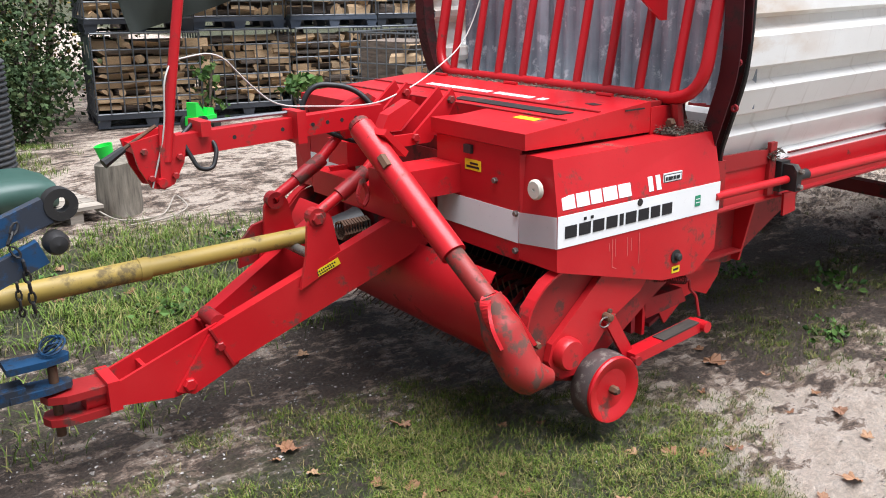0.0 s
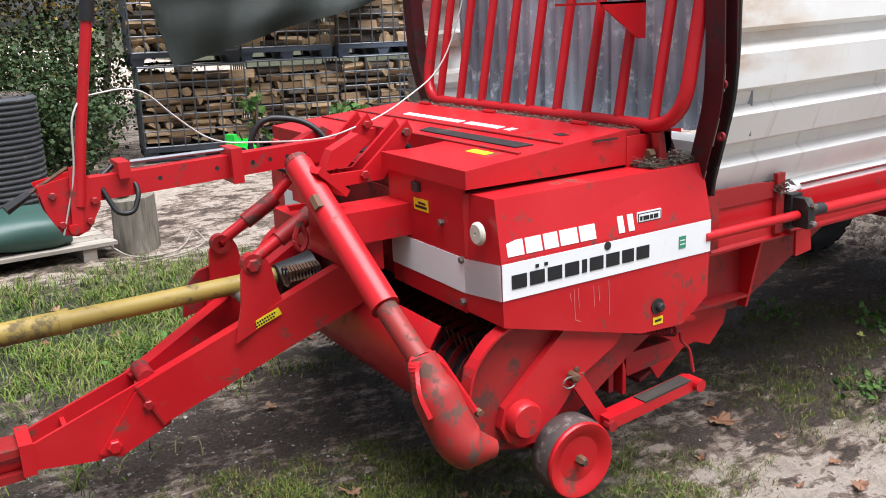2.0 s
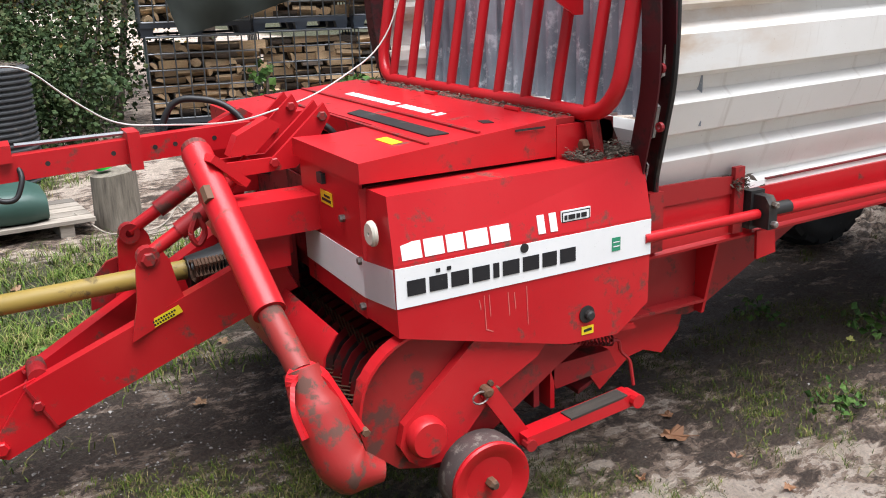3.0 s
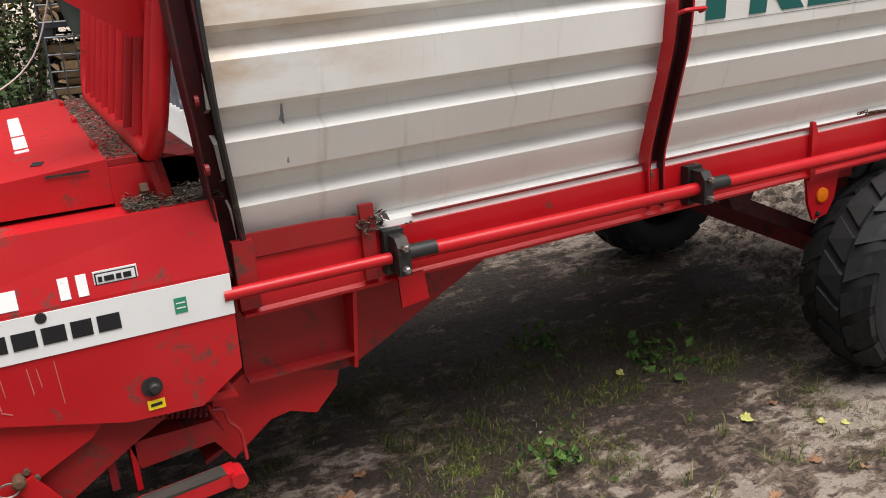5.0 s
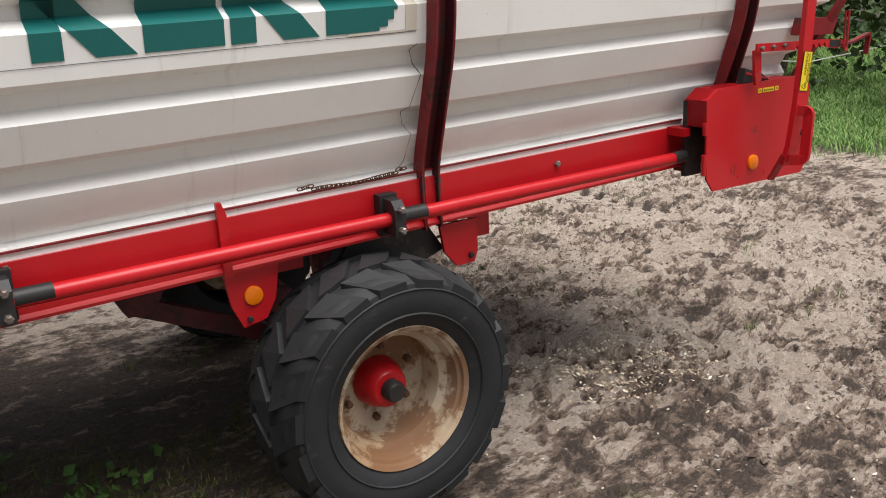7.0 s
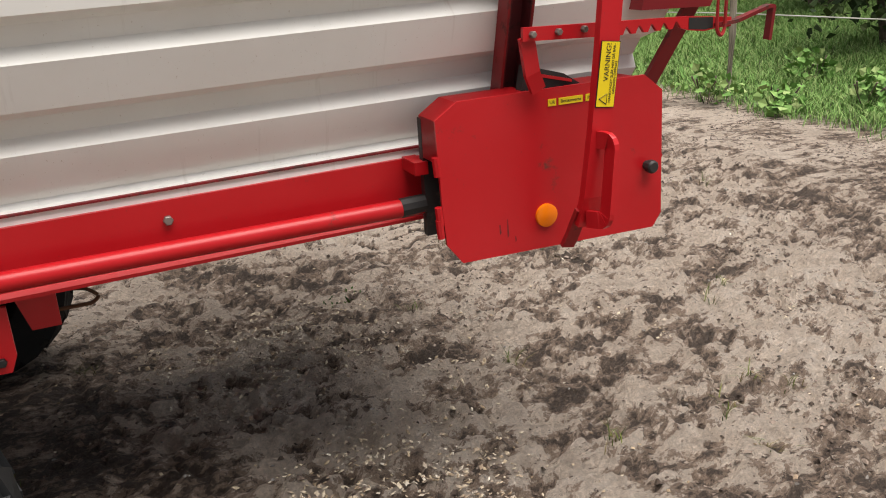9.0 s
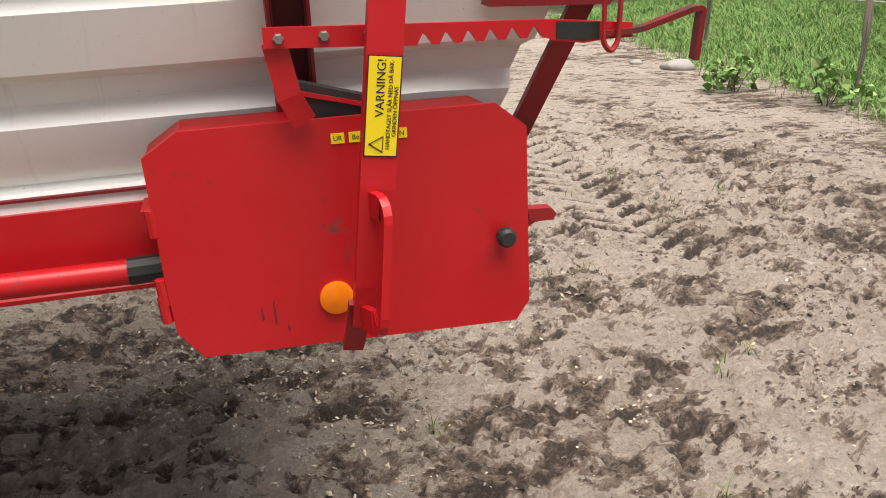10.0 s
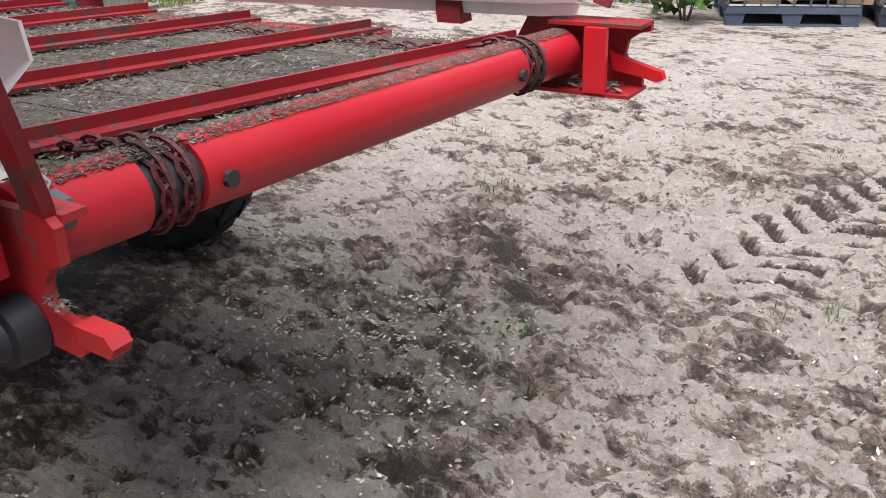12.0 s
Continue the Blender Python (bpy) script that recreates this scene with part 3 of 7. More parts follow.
ZB, ZT = 1.402, 1.62
for a, b, c, d in ((-0.992, -0.915, -0.925, -1.002), (-0.818, -0.749, -0.749, -0.818), (-0.68, -0.586, -0.785, -0.87), (-0.57, -0.373, -0.373, -0.57),
                   (-0.357, -0.29, -0.29, -0.357), (-0.216, -0.115, -0.30, -0.395), (-0.095, 0.024, 0.024, -0.095), (0.024, 0.066, 0.066, 0.024)):
    part("print_stroke", stroke([(a, ZB), (b, ZB), (c, ZT), (d, ZT)], 0.0022), GREEN_PRINT, near_wall, "teal green printed stroke")
for a, b, low in ((0.066, 0.093, 1.412), (0.093, 0.112, 1.43), (0.112, 0.124, 1.455)):
    part("print_stroke", stroke([(a, low), (b, low + 0.004), (b, ZT), (a, ZT)], 0.0022), GREEN_PRINT, near_wall, "rounded end of a teal printed stroke")
part("print_edge", stroke([(-1.08, 1.3915), (0.185, 1.3915), (0.185, 1.393), (-1.08, 1.393)], 0.0014), GALV, near_wall)
part("print_plate", stroke([(0.150, 1.396), (0.186, 1.396), (0.186, 1.62), (0.150, 1.62)], 0.0018), PLUG, near_wall, "yellowed sticker edge")
part("print_plate", stroke([(-0.03, 1.394), (0.150, 1.394), (0.150, 1.400), (-0.03, 1.400)], 0.0018), PLUG, near_wall, "yellowed sticker edge")
part("panel_crack", sweep([(0.20 + 0.012 * math.sin(z * 31), y - 0.0006, z + 0.0135) for y, z in wall_profile() if 0.98 < z < 1.40], 0.0012, 4), CAST, near_wall, "thin dark seam in the sheet")
part("torn_print", stroke([(-0.80, 1.505), (-0.735, 1.502), (-0.745, 1.525), (-0.79, 1.528)], 0.004), CAST, near_wall, "torn dark patch in the print")

# wheels
MID = 0.80
R_TYRE = 0.392


def road_wheel(x, y_out, s, name_label):
    """s = 1: the outside looks to -y."""
    w = new("wheel")
    w.parent = wagon
    w.location = (x, y_out, 0.385)
    w["label"] = name_label
    W = 0.285
    prof = [(0.212, 0.018), (0.23, 0.004), (0.27, -0.012), (0.315, -0.017), (0.350, -0.006), (0.372, 0.020), (0.379, 0.05), (0.381, W / 2),
            (0.379, W - 0.05), (0.372, W - 0.020), (0.350, W + 0.006), (0.315, W + 0.017), (0.27, W + 0.012), (0.23, W - 0.004), (0.212, W - 0.018)]
    tyre = part("tyre", lathe([(r, d * s) for r, d in prof], 64, (0, 0, 0), closed=True), TYRE, w, "worn black block-tread tyre", smooth=30)
    for r, d in ((0.262, -0.011), (0.335, -0.012)):
        part("sidewall_ring", lathe([(r - 0.004, d * s), (r, (d - 0.004) * s), (r + 0.004, d * s)], 48, (0, 0, 0), closed=True), TYRE, tyre, smooth=40)
    bm = bmesh.new()
    k = 18
    for i in range(k):
        q = 2 * math.pi * i / k
        for row in range(3):
            d0 = (-0.013, 0.096, 0.204)[row]
            d1 = d0 + (0.094, 0.094, 0.093)[row]
            qq = q + (0.5 if row == 1 else 0.0) * 2 * math.pi / k
            half = 2 * math.pi / k * 0.39
            v = []
            for rr, sh in ((0.360, 1.0), (R_TYRE + 0.005, 0.86)):
                for dd, tw in ((d0, -0.085), (d1, 0.085)):
                    for sg in (-1, 1):
                        a = qq + sg * half * sh + (tw if row != 1 else -tw)
                        drop = 0.034 if (row == 0 and dd == d0) or (row == 2 and dd == d1) else 0.0
                        r2 = rr - drop
                        v.append(bm.verts.new((r2 * math.cos(a), dd * s, r2 * math.sin(a))))
            for f in ((4, 5, 7, 6), (0, 1, 5, 4), (2, 6, 7, 3), (0, 4, 6, 2), (1, 3, 7, 5)):
                bm.faces.new([v[j] for j in f])
    tagged(part("tread", bm, TYRE, tyre), kind="stuff")
    rim = part("rim", lathe([(r, d * s) for r, d in ((0.220, 0.004), (0.222, 0.012), (0.212, 0.022), (0.196, 0.03), (0.188, 0.075), (0.168, 0.09), (0.160, 0.17), (0.085, 0.182), (0.06, 0.182), (0.06, 0.19), (0.168, 0.182), (0.172, 0.095), (0.194, 0.08), (0.204, 0.034), (0.208, 0.012))], 56, (0, 0, 0), closed=True), RIM, w, "cream steel rim, rusty and chipped", smooth=30)
    for i in range(6):
        q = i * math.pi / 3 + 0.4
        part("wheel_nut", lathe([(0.012, 0.18 * s), (0.012, 0.16 * s), (0.008, 0.155 * s)], 6, (0.115 * math.cos(q), 0, 0.115 * math.sin(q))), RUST, rim)
    hub = part("hub", lathe([(r, d * s) for r, d in ((0.082, 0.2), (0.076, 0.15), (0.060, 0.105), (0.052, 0.098), (0.0, 0.098))], 24, (0, 0, 0)), RED, w, "red hub", smooth=35)
    part("hub_cap", lathe([(r, d * s) for r, d in ((0.033, 0.10), (0.033, 0.068), (0.026, 0.058), (0.0, 0.058))], 16, (0, 0, 0)), CAST, hub, "black grease cap", smooth=35)
    return w


road_wheel(0.0, -0.115, 1, "rubber-tyred road wheel on a rusty cream rim")
road_wheel(0.165, 1.855, -1, "rubber-tyred road wheel in shade")
part("axle", sweep([(0.01, 0.11, 0.385), (0.155, 1.70, 0.385)], 0, square=(0.04, 0.04)), RED_DARK, wagon, bevel=0.004)
for y0, y1 in both(0.24, 0.30):
    back = 0.02 if y0 < MID else 0.14
    part("axle_arm", plate([(x + back, z) for x, z in ((-0.06, 0.34), (0.06, 0.34), (0.10, 0.45), (0.02, 0.80), (-0.10, 0.80))], "y", y0, y1), RED_DARK, wagon, bevel=0.004)
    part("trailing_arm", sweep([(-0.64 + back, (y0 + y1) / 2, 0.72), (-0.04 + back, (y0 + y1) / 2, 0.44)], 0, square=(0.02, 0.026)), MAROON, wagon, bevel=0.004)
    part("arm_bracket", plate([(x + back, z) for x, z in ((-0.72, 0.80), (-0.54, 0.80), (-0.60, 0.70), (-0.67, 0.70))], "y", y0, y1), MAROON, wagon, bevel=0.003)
# brackets below the rail
bA = part("rail_bracket", plate([(-0.415, 0.80), (-0.25, 0.80), (-0.268, 0.70), (-0.30, 0.645), (-0.37, 0.632), (-0.40, 0.70)], "y", 0.128, 0.14), RED, wagon, bevel=0.002)
part("reflector", lathe([(0.027, 0), (0.027, -0.008), (0.02, -0.011), (0.0, -0.0115)], 24, (-0.335, 0.128, 0.722)), ORANGE, bA, "round orange reflector", smooth=40)
part("bracket_web", box(-0.26, -0.17, 0.14, 0.2, 0.765, 0.80), RED_DIRTY, bA)
bolt(-0.352, 0.128, 0.655, 0.009, bA, mat=CAST)
bC = part("rail_bracket", plate([(0.30, 0.80), (0.445, 0.80), (0.445, 0.69), (0.43, 0.655), (0.36, 0.655), (0.315, 0.71)], "y", 0.128, 0.14), RED, wagon, bevel=0.002)
part("bracket_web", plate([(0.455, 0.80), (0.54, 0.80), (0.54, 0.715), (0.48, 0.715)], "y", 0.19, 0.202), RED, bC, bevel=0.002)
bolt(0.415, 0.128, 0.682, 0.010, bC, mat=CAST)
part("spring_pack", plate([(0.0, 0.80), (0.28, 0.80), (0.34, 0.71), (0.20, 0.665), (-0.06, 0.72)], "y", 0.17, 0.26), CAST, wagon, "black oily spring block", bevel=0.01)
part("wire_clip", sweep(rounded([(0.52, 0.45, 0.712), (0.60, 0.45, 0.697), (0.628, 0.45, 0.672), (0.61, 0.45, 0.656), (0.50, 0.45, 0.656)], 0.012), 0.005, 6), RUST, wagon, "bent rusty wire clip")
part("stake_lug", plate([(-0.415, 0.79), (-0.39, 0.79), (-0.39, 0.965), (-0.402, 1.0), (-0.415, 1.0)], "y", 0.112, 0.128), RED, wagon, bevel=0.002)
for x, z in ((-0.935, 0.93), (0.79, 0.925), (-0.395, 0.915), (0.30, 0.945), (-1.12, 0.93)):
    bolt(x, 0.13, z, 0.011, wagon, mat=STEEL if x > 0 else RUST)
# light chain lying along the panel foot
ch = bmesh.new()
for i in range(24):
    a = i / 23
    x = -0.16 + 0.34 * a
    z = 0.976 + lift(x) + 0.003 * math.sin(a * 9) + (0.010 if i in (0, 1, 2, 22, 23) else 0)
    k, w = (0.010, 0.004) if i % 2 else (0.010, 0.0015)
    sweep([(x - 0.012, 0.132, z), (x - 0.007, 0.132 - w, z + k * 0.5), (x + 0.007, 0.132 - w, z + k * 0.5), (x + 0.012, 0.132, z), (x + 0.007, 0.132 + w, z - k * 0.5), (x - 0.007, 0.132 + w, z - k * 0.5), (x - 0.012, 0.132, z)], 0.0022, 5, ch, cap=False)
tagged(part("chain", ch, RUST, wagon, "rusty light chain"), kind="stuff")

# belly plates below the front of the near rail
part("belly_plate", plate([(-2.46, 0.80), (-1.62, 0.80), (-1.66, 0.745), (-2.136, 0.506), (-2.18, 0.50), (-2.46, 0.565)], "y", 0.235, 0.245), RED_DIRTY, wagon, bevel=0.002)
part("belly_plate", plate([(-2.46, 0.80), (-1.62, 0.80), (-1.66, 0.745), (-2.136, 0.506), (-2.18, 0.50), (-2.46, 0.565)], "y", far(0.245), far(0.235)), RED_DIRTY, wagon, bevel=0.002)
part("stiffener", plate([(0.135, 0.80), (0.235, 0.80), (0.235, 0.51), (0.20, 0.51), (0.15, 0.74)], "x", -2.148, -2.136), RED, wagon, bevel=0.002)
part("flange", box(-2.46, -2.14, 0.19, 0.236, 0.552, 0.562), RED_DIRTY, wagon)
part("drop_tab", plate([(-2.03, 0.80), (-1.95, 0.80), (-1.94, 0.715), (-2.025, 0.705)], "y", 0.09, 0.10), RED, wagon, bevel=0.002)
part("chute_plate", plate([(-2.46, 0.552), (-2.16, 0.548), (-2.19, 0.44), (-2.26, 0.37), (-2.34, 0.40), (-2.40, 0.39), (-2.52, 0.30), (-2.62, 0.45)], "y", 0.262, 0.272), RED, wagon, bevel=0.002)
part("chute_plate", plate([(-2.46, 0.552), (-2.16, 0.548), (-2.19, 0.44), (-2.26, 0.37), (-2.34, 0.40), (-2.40, 0.39), (-2.52, 0.30), (-2.62, 0.45)], "y", far(0.272), far(0.262)), RED, wagon, bevel=0.002)
part("chute_floor", plate([(-2.60, 0.30), (-2.16, 0.50), (-2.14, 0.50), (-1.65, 0.78), (-1.66, 0.79), (-2.15, 0.515), (-2.60, 0.315)], "y", 0.272, far(0.272)), RED_DARK, wagon)
part("rail_cover", plate([(-2.44, 0.93), (-2.115, 0.93), (-2.115, 0.985), (-2.20, 0.992), (-2.44, 0.995)], "y", 0.122, 0.132), RED_DIRTY, wagon, "red rail cover, greasy along the top", bevel=0.002)
part("front_leg_stub", plate([(-2.47, 0.985), (-2.415, 0.985), (-2.415, 0.80), (-2.47, 0.80)], "y", 0.10, 0.13), RED_DIRTY, wagon, bevel=0.003)
part("rail_stub", plate([(-2.115, 1.015), (-2.075, 1.015), (-2.075, 0.80), (-2.115, 0.80)], "y", 0.112, 0.13), RED_DIRTY, wagon, bevel=0.002)

# hood over the feed rotor
MID = 0.965
hood = part("hood", plate([(-3.312, 0.74), (-3.312, 1.10), (-2.72, 1.10), (-2.72, 1.2), (-2.49, 1.2), (-2.49, 0.66), (-2.61, 0.60), (-2.79, 0.605)], "y", 0.25, far(0.25)), RED_DARK, wagon, "red sheet-metal housing")


def hood_side(near):
    """Side cover with a bent top and folded front edge."""
    bm = bmesh.new()
    low = [(-3.318, 0.734), (-2.79, 0.595), (-2.61, 0.586), (-2.498, 0.663), (-2.493, 0.93)]
    rows = [(-3.322, 0.065, 0.93), (-2.493, 0.065, 0.93), (-2.496, 0.105, 1.104), (-3.318, 0.097, 1.104), (-3.318, 0.225, 1.102), (-2.70, 0.23, 1.100), (-2.496, 0.24, 1.100)]

    def P(x, y, z, d=0.0):
        return bm.verts.new((x, (y + d) if near else far(y + d), z))

    o = [P(x, 0.065, z) for x, z in low]
    tl = P(*rows[0])
    a, b = P(*rows[2]), P(*rows[3])
    bm.faces.new([o[0], o[1], o[2], o[3], o[4], tl])
    bm.faces.new([tl, o[4], a, b])
    c, d = P(*rows[4]), P(*rows[6])
    bm.faces.new([b, a, d, c])
    # front fold
    e, f = P(-3.332, 0.235, 0.742), P(-3.335, 0.235, 1.100)
    bm.faces.new([o[0], tl, b, c, f, e])
    # bottom fold
    g, h, i = P(-2.79, 0.20, 0.60), P(-2.61, 0.20, 0.592), P(-2.498, 0.20, 0.668)
    bm.faces.new([o[0], e, g, o[1]])
    bm.faces.new([o[1], g, h, o[2]])
    bm.faces.new([o[2], h, i, o[3]])
    j = P(-2.496, 0.20, 1.10)
    bm.faces.new([o[3], i, j, a, o[4]])
    return bm


side = part("side_cover", hood_side(True), RED_WORN, wagon, "red side cover with white stripe and worn lettering", bevel=0.006)
part("side_cover", hood_side(False), RED_WORN, wagon, "red side cover", bevel=0.006)
# white stripe, wrapped round the front
part("stripe", box(-3.3205, -2.4945, 0.0618, 0.0645, 0.815, 0.922), WHITE, side, "white painted stripe")
sb = bmesh.new()
vv = [sb.verts.new(p) for p in ((-3.3245, 0.0625, 0.815), (-3.3265, 0.0625, 0.922), (-3.3385, 0.234, 0.908), (-3.3365, 0.234, 0.80))]
sb.faces.new(vv)
bmesh.ops.solidify(sb, geom=sb.faces, thickness=0.001)
part("stripe", sb, WHITE, side, "white painted stripe, scuffed")


def facet_bars(x0, x1, z0, z1, widths, gap):
    """Plain white blocks lying on the sloping upper part of the cover."""
    k = (x1 - x0) / (sum(widths) + gap * (len(widths) - 1))
    x = x0
    for w in widths:
        bm = plate([(x, z0), (x + w * k, z0), (x + w * k, z1), (x, z1)], "y", -0.0012, 0.0004)
        for v in bm.verts:
            v.co.y += 0.064 + 0.235 * (v.co.z - 0.93)
        part("lettering_bar", bm, WHITE, side)
        x += (w + gap) * k


def bars(parent, mat, x0, x1, z0, z1, widths, gap, y, slant=0.0, name="lettering_bar", plane="y"):
    """A row of plain blocks in place of lettering."""
    total = sum(widths) + gap * (len(widths) - 1)
    k = (x1 - x0) / total
    x = x0
    for w in widths:
        if mat and w > 0:
            pts = [(x, z0), (x + w * k, z0), (x + w * k + slant, z1), (x + slant, z1)]
            part(name, plate(pts, plane, y, y - 0.0016), mat, parent)
        x += (abs(w) + gap) * k


facet_bars(-3.297, -2.975, 0.940, 0.984, (1, 1, 0.9, 1.15, 1.05), 0.14)
facet_bars(-2.885, -2.822, 0.940, 0.990, (0.35, 0.35), 0.25)
bars(side, BLACK, -3.29, -2.766, 0.845, 0.886, (1, 1, 1, 1, 0.35, 1, 1, 0.9, 1), 0.22, 0.0612)
for i, dx in enumerate((-0.01, 0.022)):
    part("lettering_bar", box(-3.196 + dx, -3.184 + dx, 0.0596, 0.0612, 0.894, 0.904), BLACK, side)
st = part("sticker", box(-2.775, -2.675, 0.0605, 0.064, 0.965, 1.003), WHITE, side, "white sticker with black border")
part("sticker_border", plate([(-2.772, 0.969), (-2.678, 0.969), (-2.678, 0.999), (-2.772, 0.999)], "y", 0.0595, 0.0604), BLACK, st)
part("sticker_face", plate([(-2.769, 0.972), (-2.681, 0.972), (-2.681, 0.996), (-2.769, 0.996)], "y", 0.0588, 0.0594), WHITE, st)
bars(st, BLACK, -2.765, -2.69, 0.977, 0.99, (0.6, 1.5, 0.8, 1.2), 0.3, 0.0587)
for ob in [st, *st.children]:
    ob.data.transform(Matrix.Translation((-0.032, 0.0115, -0.012)))
gt = part("sticker", box(-2.638, -2.608, 0.0602, 0.0617, 0.848, 0.888), GREEN_TAG, side, "small green sticker")
for dz in (0.86, 0.873):
    part("lettering_bar", box(-2.634, -2.612, 0.0594, 0.0601, dz, dz + 0.003), WHITE, gt)
part("small_hole", lathe([(0.013, 0.0), (0.013, -0.004), (0.0, -0.0042)], 18, (-2.935, 0.064, 0.911)), CAST, side)
hole = part("bearing_hole", lathe([(0.026, 0.0), (0.026, -0.003), (0.0, -0.0032)], 24, (-2.724, 0.064, 0.674)), CAST, side, "round opening with a black shaft end")
part("shaft_end", lathe([(0.015, 0.0), (0.015, -0.014), (0.010, -0.018), (0.0, -0.018)], 12, (-2.720, 0.062, 0.672)), CAST, hole)
ys = part("sticker", box(-2.742, -2.70, 0.0625, 0.0645, 0.612, 0.637), YELLOW, side, "small yellow sticker")
part("lettering_bar", plate([(-2.735, 0.62), (-2.707, 0.622), (-2.707, 0.630), (-2.735, 0.628)], "y", 0.0615, 0.0624), BLACK, ys)
# pale scratches below the stripe
random.seed(5)
for x, top, low in ((-3.06, 0.80, 0.70), (-3.045, 0.80, 0.735), (-2.985, 0.795, 0.725), (-2.965, 0.79, 0.74), (-2.925, 0.80, 0.685), (-3.075, 0.79, 0.76)):
    part("paint_run", plate([(x, low), (x + 0.0022, low + 0.005), (x - 0.002, top), (x - 0.0042, top)], "y", 0.0638, 0.0645), PAINT_RUN, side)
part("paint_run", plate([(-3.06, 0.70), (-3.038, 0.690), (-3.037, 0.692), (-3.058, 0.703)], "y", 0.0638, 0.0645), PAINT_RUN, side)

# front of the hood
for y0, y1 in both(0.238, 0.70):
    fp = part("front_panel", box(-3.332, -3.322, y0, y1, 0.735, 1.115), RED_WORN, wagon, bevel=0.003)
    part("stripe", box(-3.3345, -3.3325, y0 + 0.002, y1, 0.798, 0.906), WHITE, fp, "white painted stripe")
    lower = part("front_skirt", plate([(-3.33, 0.735), (-3.322, 0.735), (-3.15, 0.665), (-3.155, 0.66)], "y", y0, y1), RED_DARK, wagon)
part("front_panel", box(-3.325, -3.318, 0.70, far(0.70), 0.80, 1.05), RED_DARK, wagon)
plug = part("plug", lathe([(0.034, 0), (0.034, -0.008), (0.028, -0.014), (0.006, -0.014), (0.005, -0.010), (0, -0.010)], 24, (-3.336, 0.15, 1.0), "x"), PLUG, wagon, "round off-white plastic cap", smooth=40)
ws = part("sticker", box(-3.3345, -3.3325, 0.44, 0.53, 1.01, 1.048), YELLOW, wagon, "yellow warning sticker")
part("lettering_bar", box(-3.3355, -3.3346, 0.455, 0.50, 1.031, 1.038), BLACK, ws)
part("lettering_bar", box(-3.3355, -3.3346, 0.448, 0.52, 1.018, 1.026), BLACK, ws)
for y, z in ((0.36, 0.995), (0.585, 1.0), (0.25, 0.77), (0.25, 0.90)):
    bolt(-3.332, y, z, 0.011, wagon, "x", -0.014, STEEL)
part("latch", box(-3.345, -3.33, 0.485, 0.525, 1.07, 1.10), CAST, wagon, "black latch", bevel=0.003)

# lid
LIDF, LIDB = 1.174, 1.222


def lid_z(x):
    return LIDF + (LIDB - LIDF) * (x + 3.345) / 0.63


def lid():
    bm = bmesh.new()
    outline = [(-3.345, 0.198), (-2.715, 0.225), (-2.715, far(0.225)), (-3.345, far(0.198)), (-3.345, 1.19), (-3.10, 1.17), (-3.10, 0.66), (-3.25, 0.66), (-3.345, 0.72)]
    top = [bm.verts.new((x, y, lid_z(x))) for x, y in outline]
    bm.faces.new(top)
    low = []
    for x, y in outline:
        low.append(bm.verts.new((x, y, 1.120 if x < -3.2 else (1.12 if x < -3.0 else 1.110))))
    k = len(top)
    for i in range(k):
        bm.faces.new((top[i], low[i], low[(i + 1) % k], top[(i + 1) % k]))
    bm.faces.new(list(reversed(low)))
    return bm


lid_ob = part("lid", lid(), RED_WORN, wagon, "red sheet-metal lid with lettering", bevel=0.007)


def on_lid(pts, mat, name, label="", lift=0.002):
    bm = bmesh.new()
    a = [bm.verts.new((x, y, lid_z(x) + 0.0006)) for x, y in pts]
    b = [bm.verts.new((x, y, lid_z(x) + lift)) for x, y in pts]
    bm.faces.new(list(reversed(a)))
    bm.faces.new(b)
    for i in range(len(pts)):
        bm.faces.new((a[i], a[(i + 1) % len(pts)], b[(i + 1) % len(pts)], b[i]))
    return part(name, bm, mat, lid_ob, label)


y = 1.36
for w in (0.022, 0.012, 0.035, 0.04, 0.034, 0.034, 0.016, 0.04, 0.038, 0.034, 0.038, -0.02, 0.036, 0.038, 0.034, 0.04, 0.038, -0.02, 0.014, 0.014):
    if w > 0:
        on_lid([(-2.912, y), (-2.912, y - w), (-2.875, y - w), (-2.875, y)], WHITE, "lettering_bar")
    y -= abs(w) + 0.009
on_lid([(-3.075, 0.93), (-3.075, 0.33), (-3.02, 0.31), (-3.02, 0.95)], CAST, "strip", "black rubber strip on the lid", 0.004)
on_lid([(-3.19, 0.44), (-3.19, 0.33), (-3.155, 0.33), (-3.155, 0.44)], YELLOW, "sticker", "yellow sticker")
on_lid([(-2.875, 0.40), (-2.885, 0.35), (-2.86, 0.33), (-2.85, 0.38)], CAST, "scuff")
for x in (-3.13, -2.97):
    on_lid([(x, 0.24), (x, 1.70), (x + 0.012, 1.70), (x + 0.012, 0.24)], RED_DIRTY, "fold", "", 0.006)
for x0 in (-3.22, -2.86):
    part("slot", box(x0, x0 + 0.10, 0.214, 0.2165, lid_z(x0) - 0.012, lid_z(x0) - 0.006), CAST, lid_ob)
part("hinge_strip", box(-2.715, -2.64, 0.24, far(0.24), 1.195, 1.216), RED_DIRTY, wagon, "chaff-strewn red ledge", bevel=0.003)
for yy in (0.45, 1.0, 1.5):
    part("hinge", sweep([(-2.72, yy - 0.04, 1.226), (-2.72, yy + 0.04, 1.226)], 0.008, 8), RED, wagon)
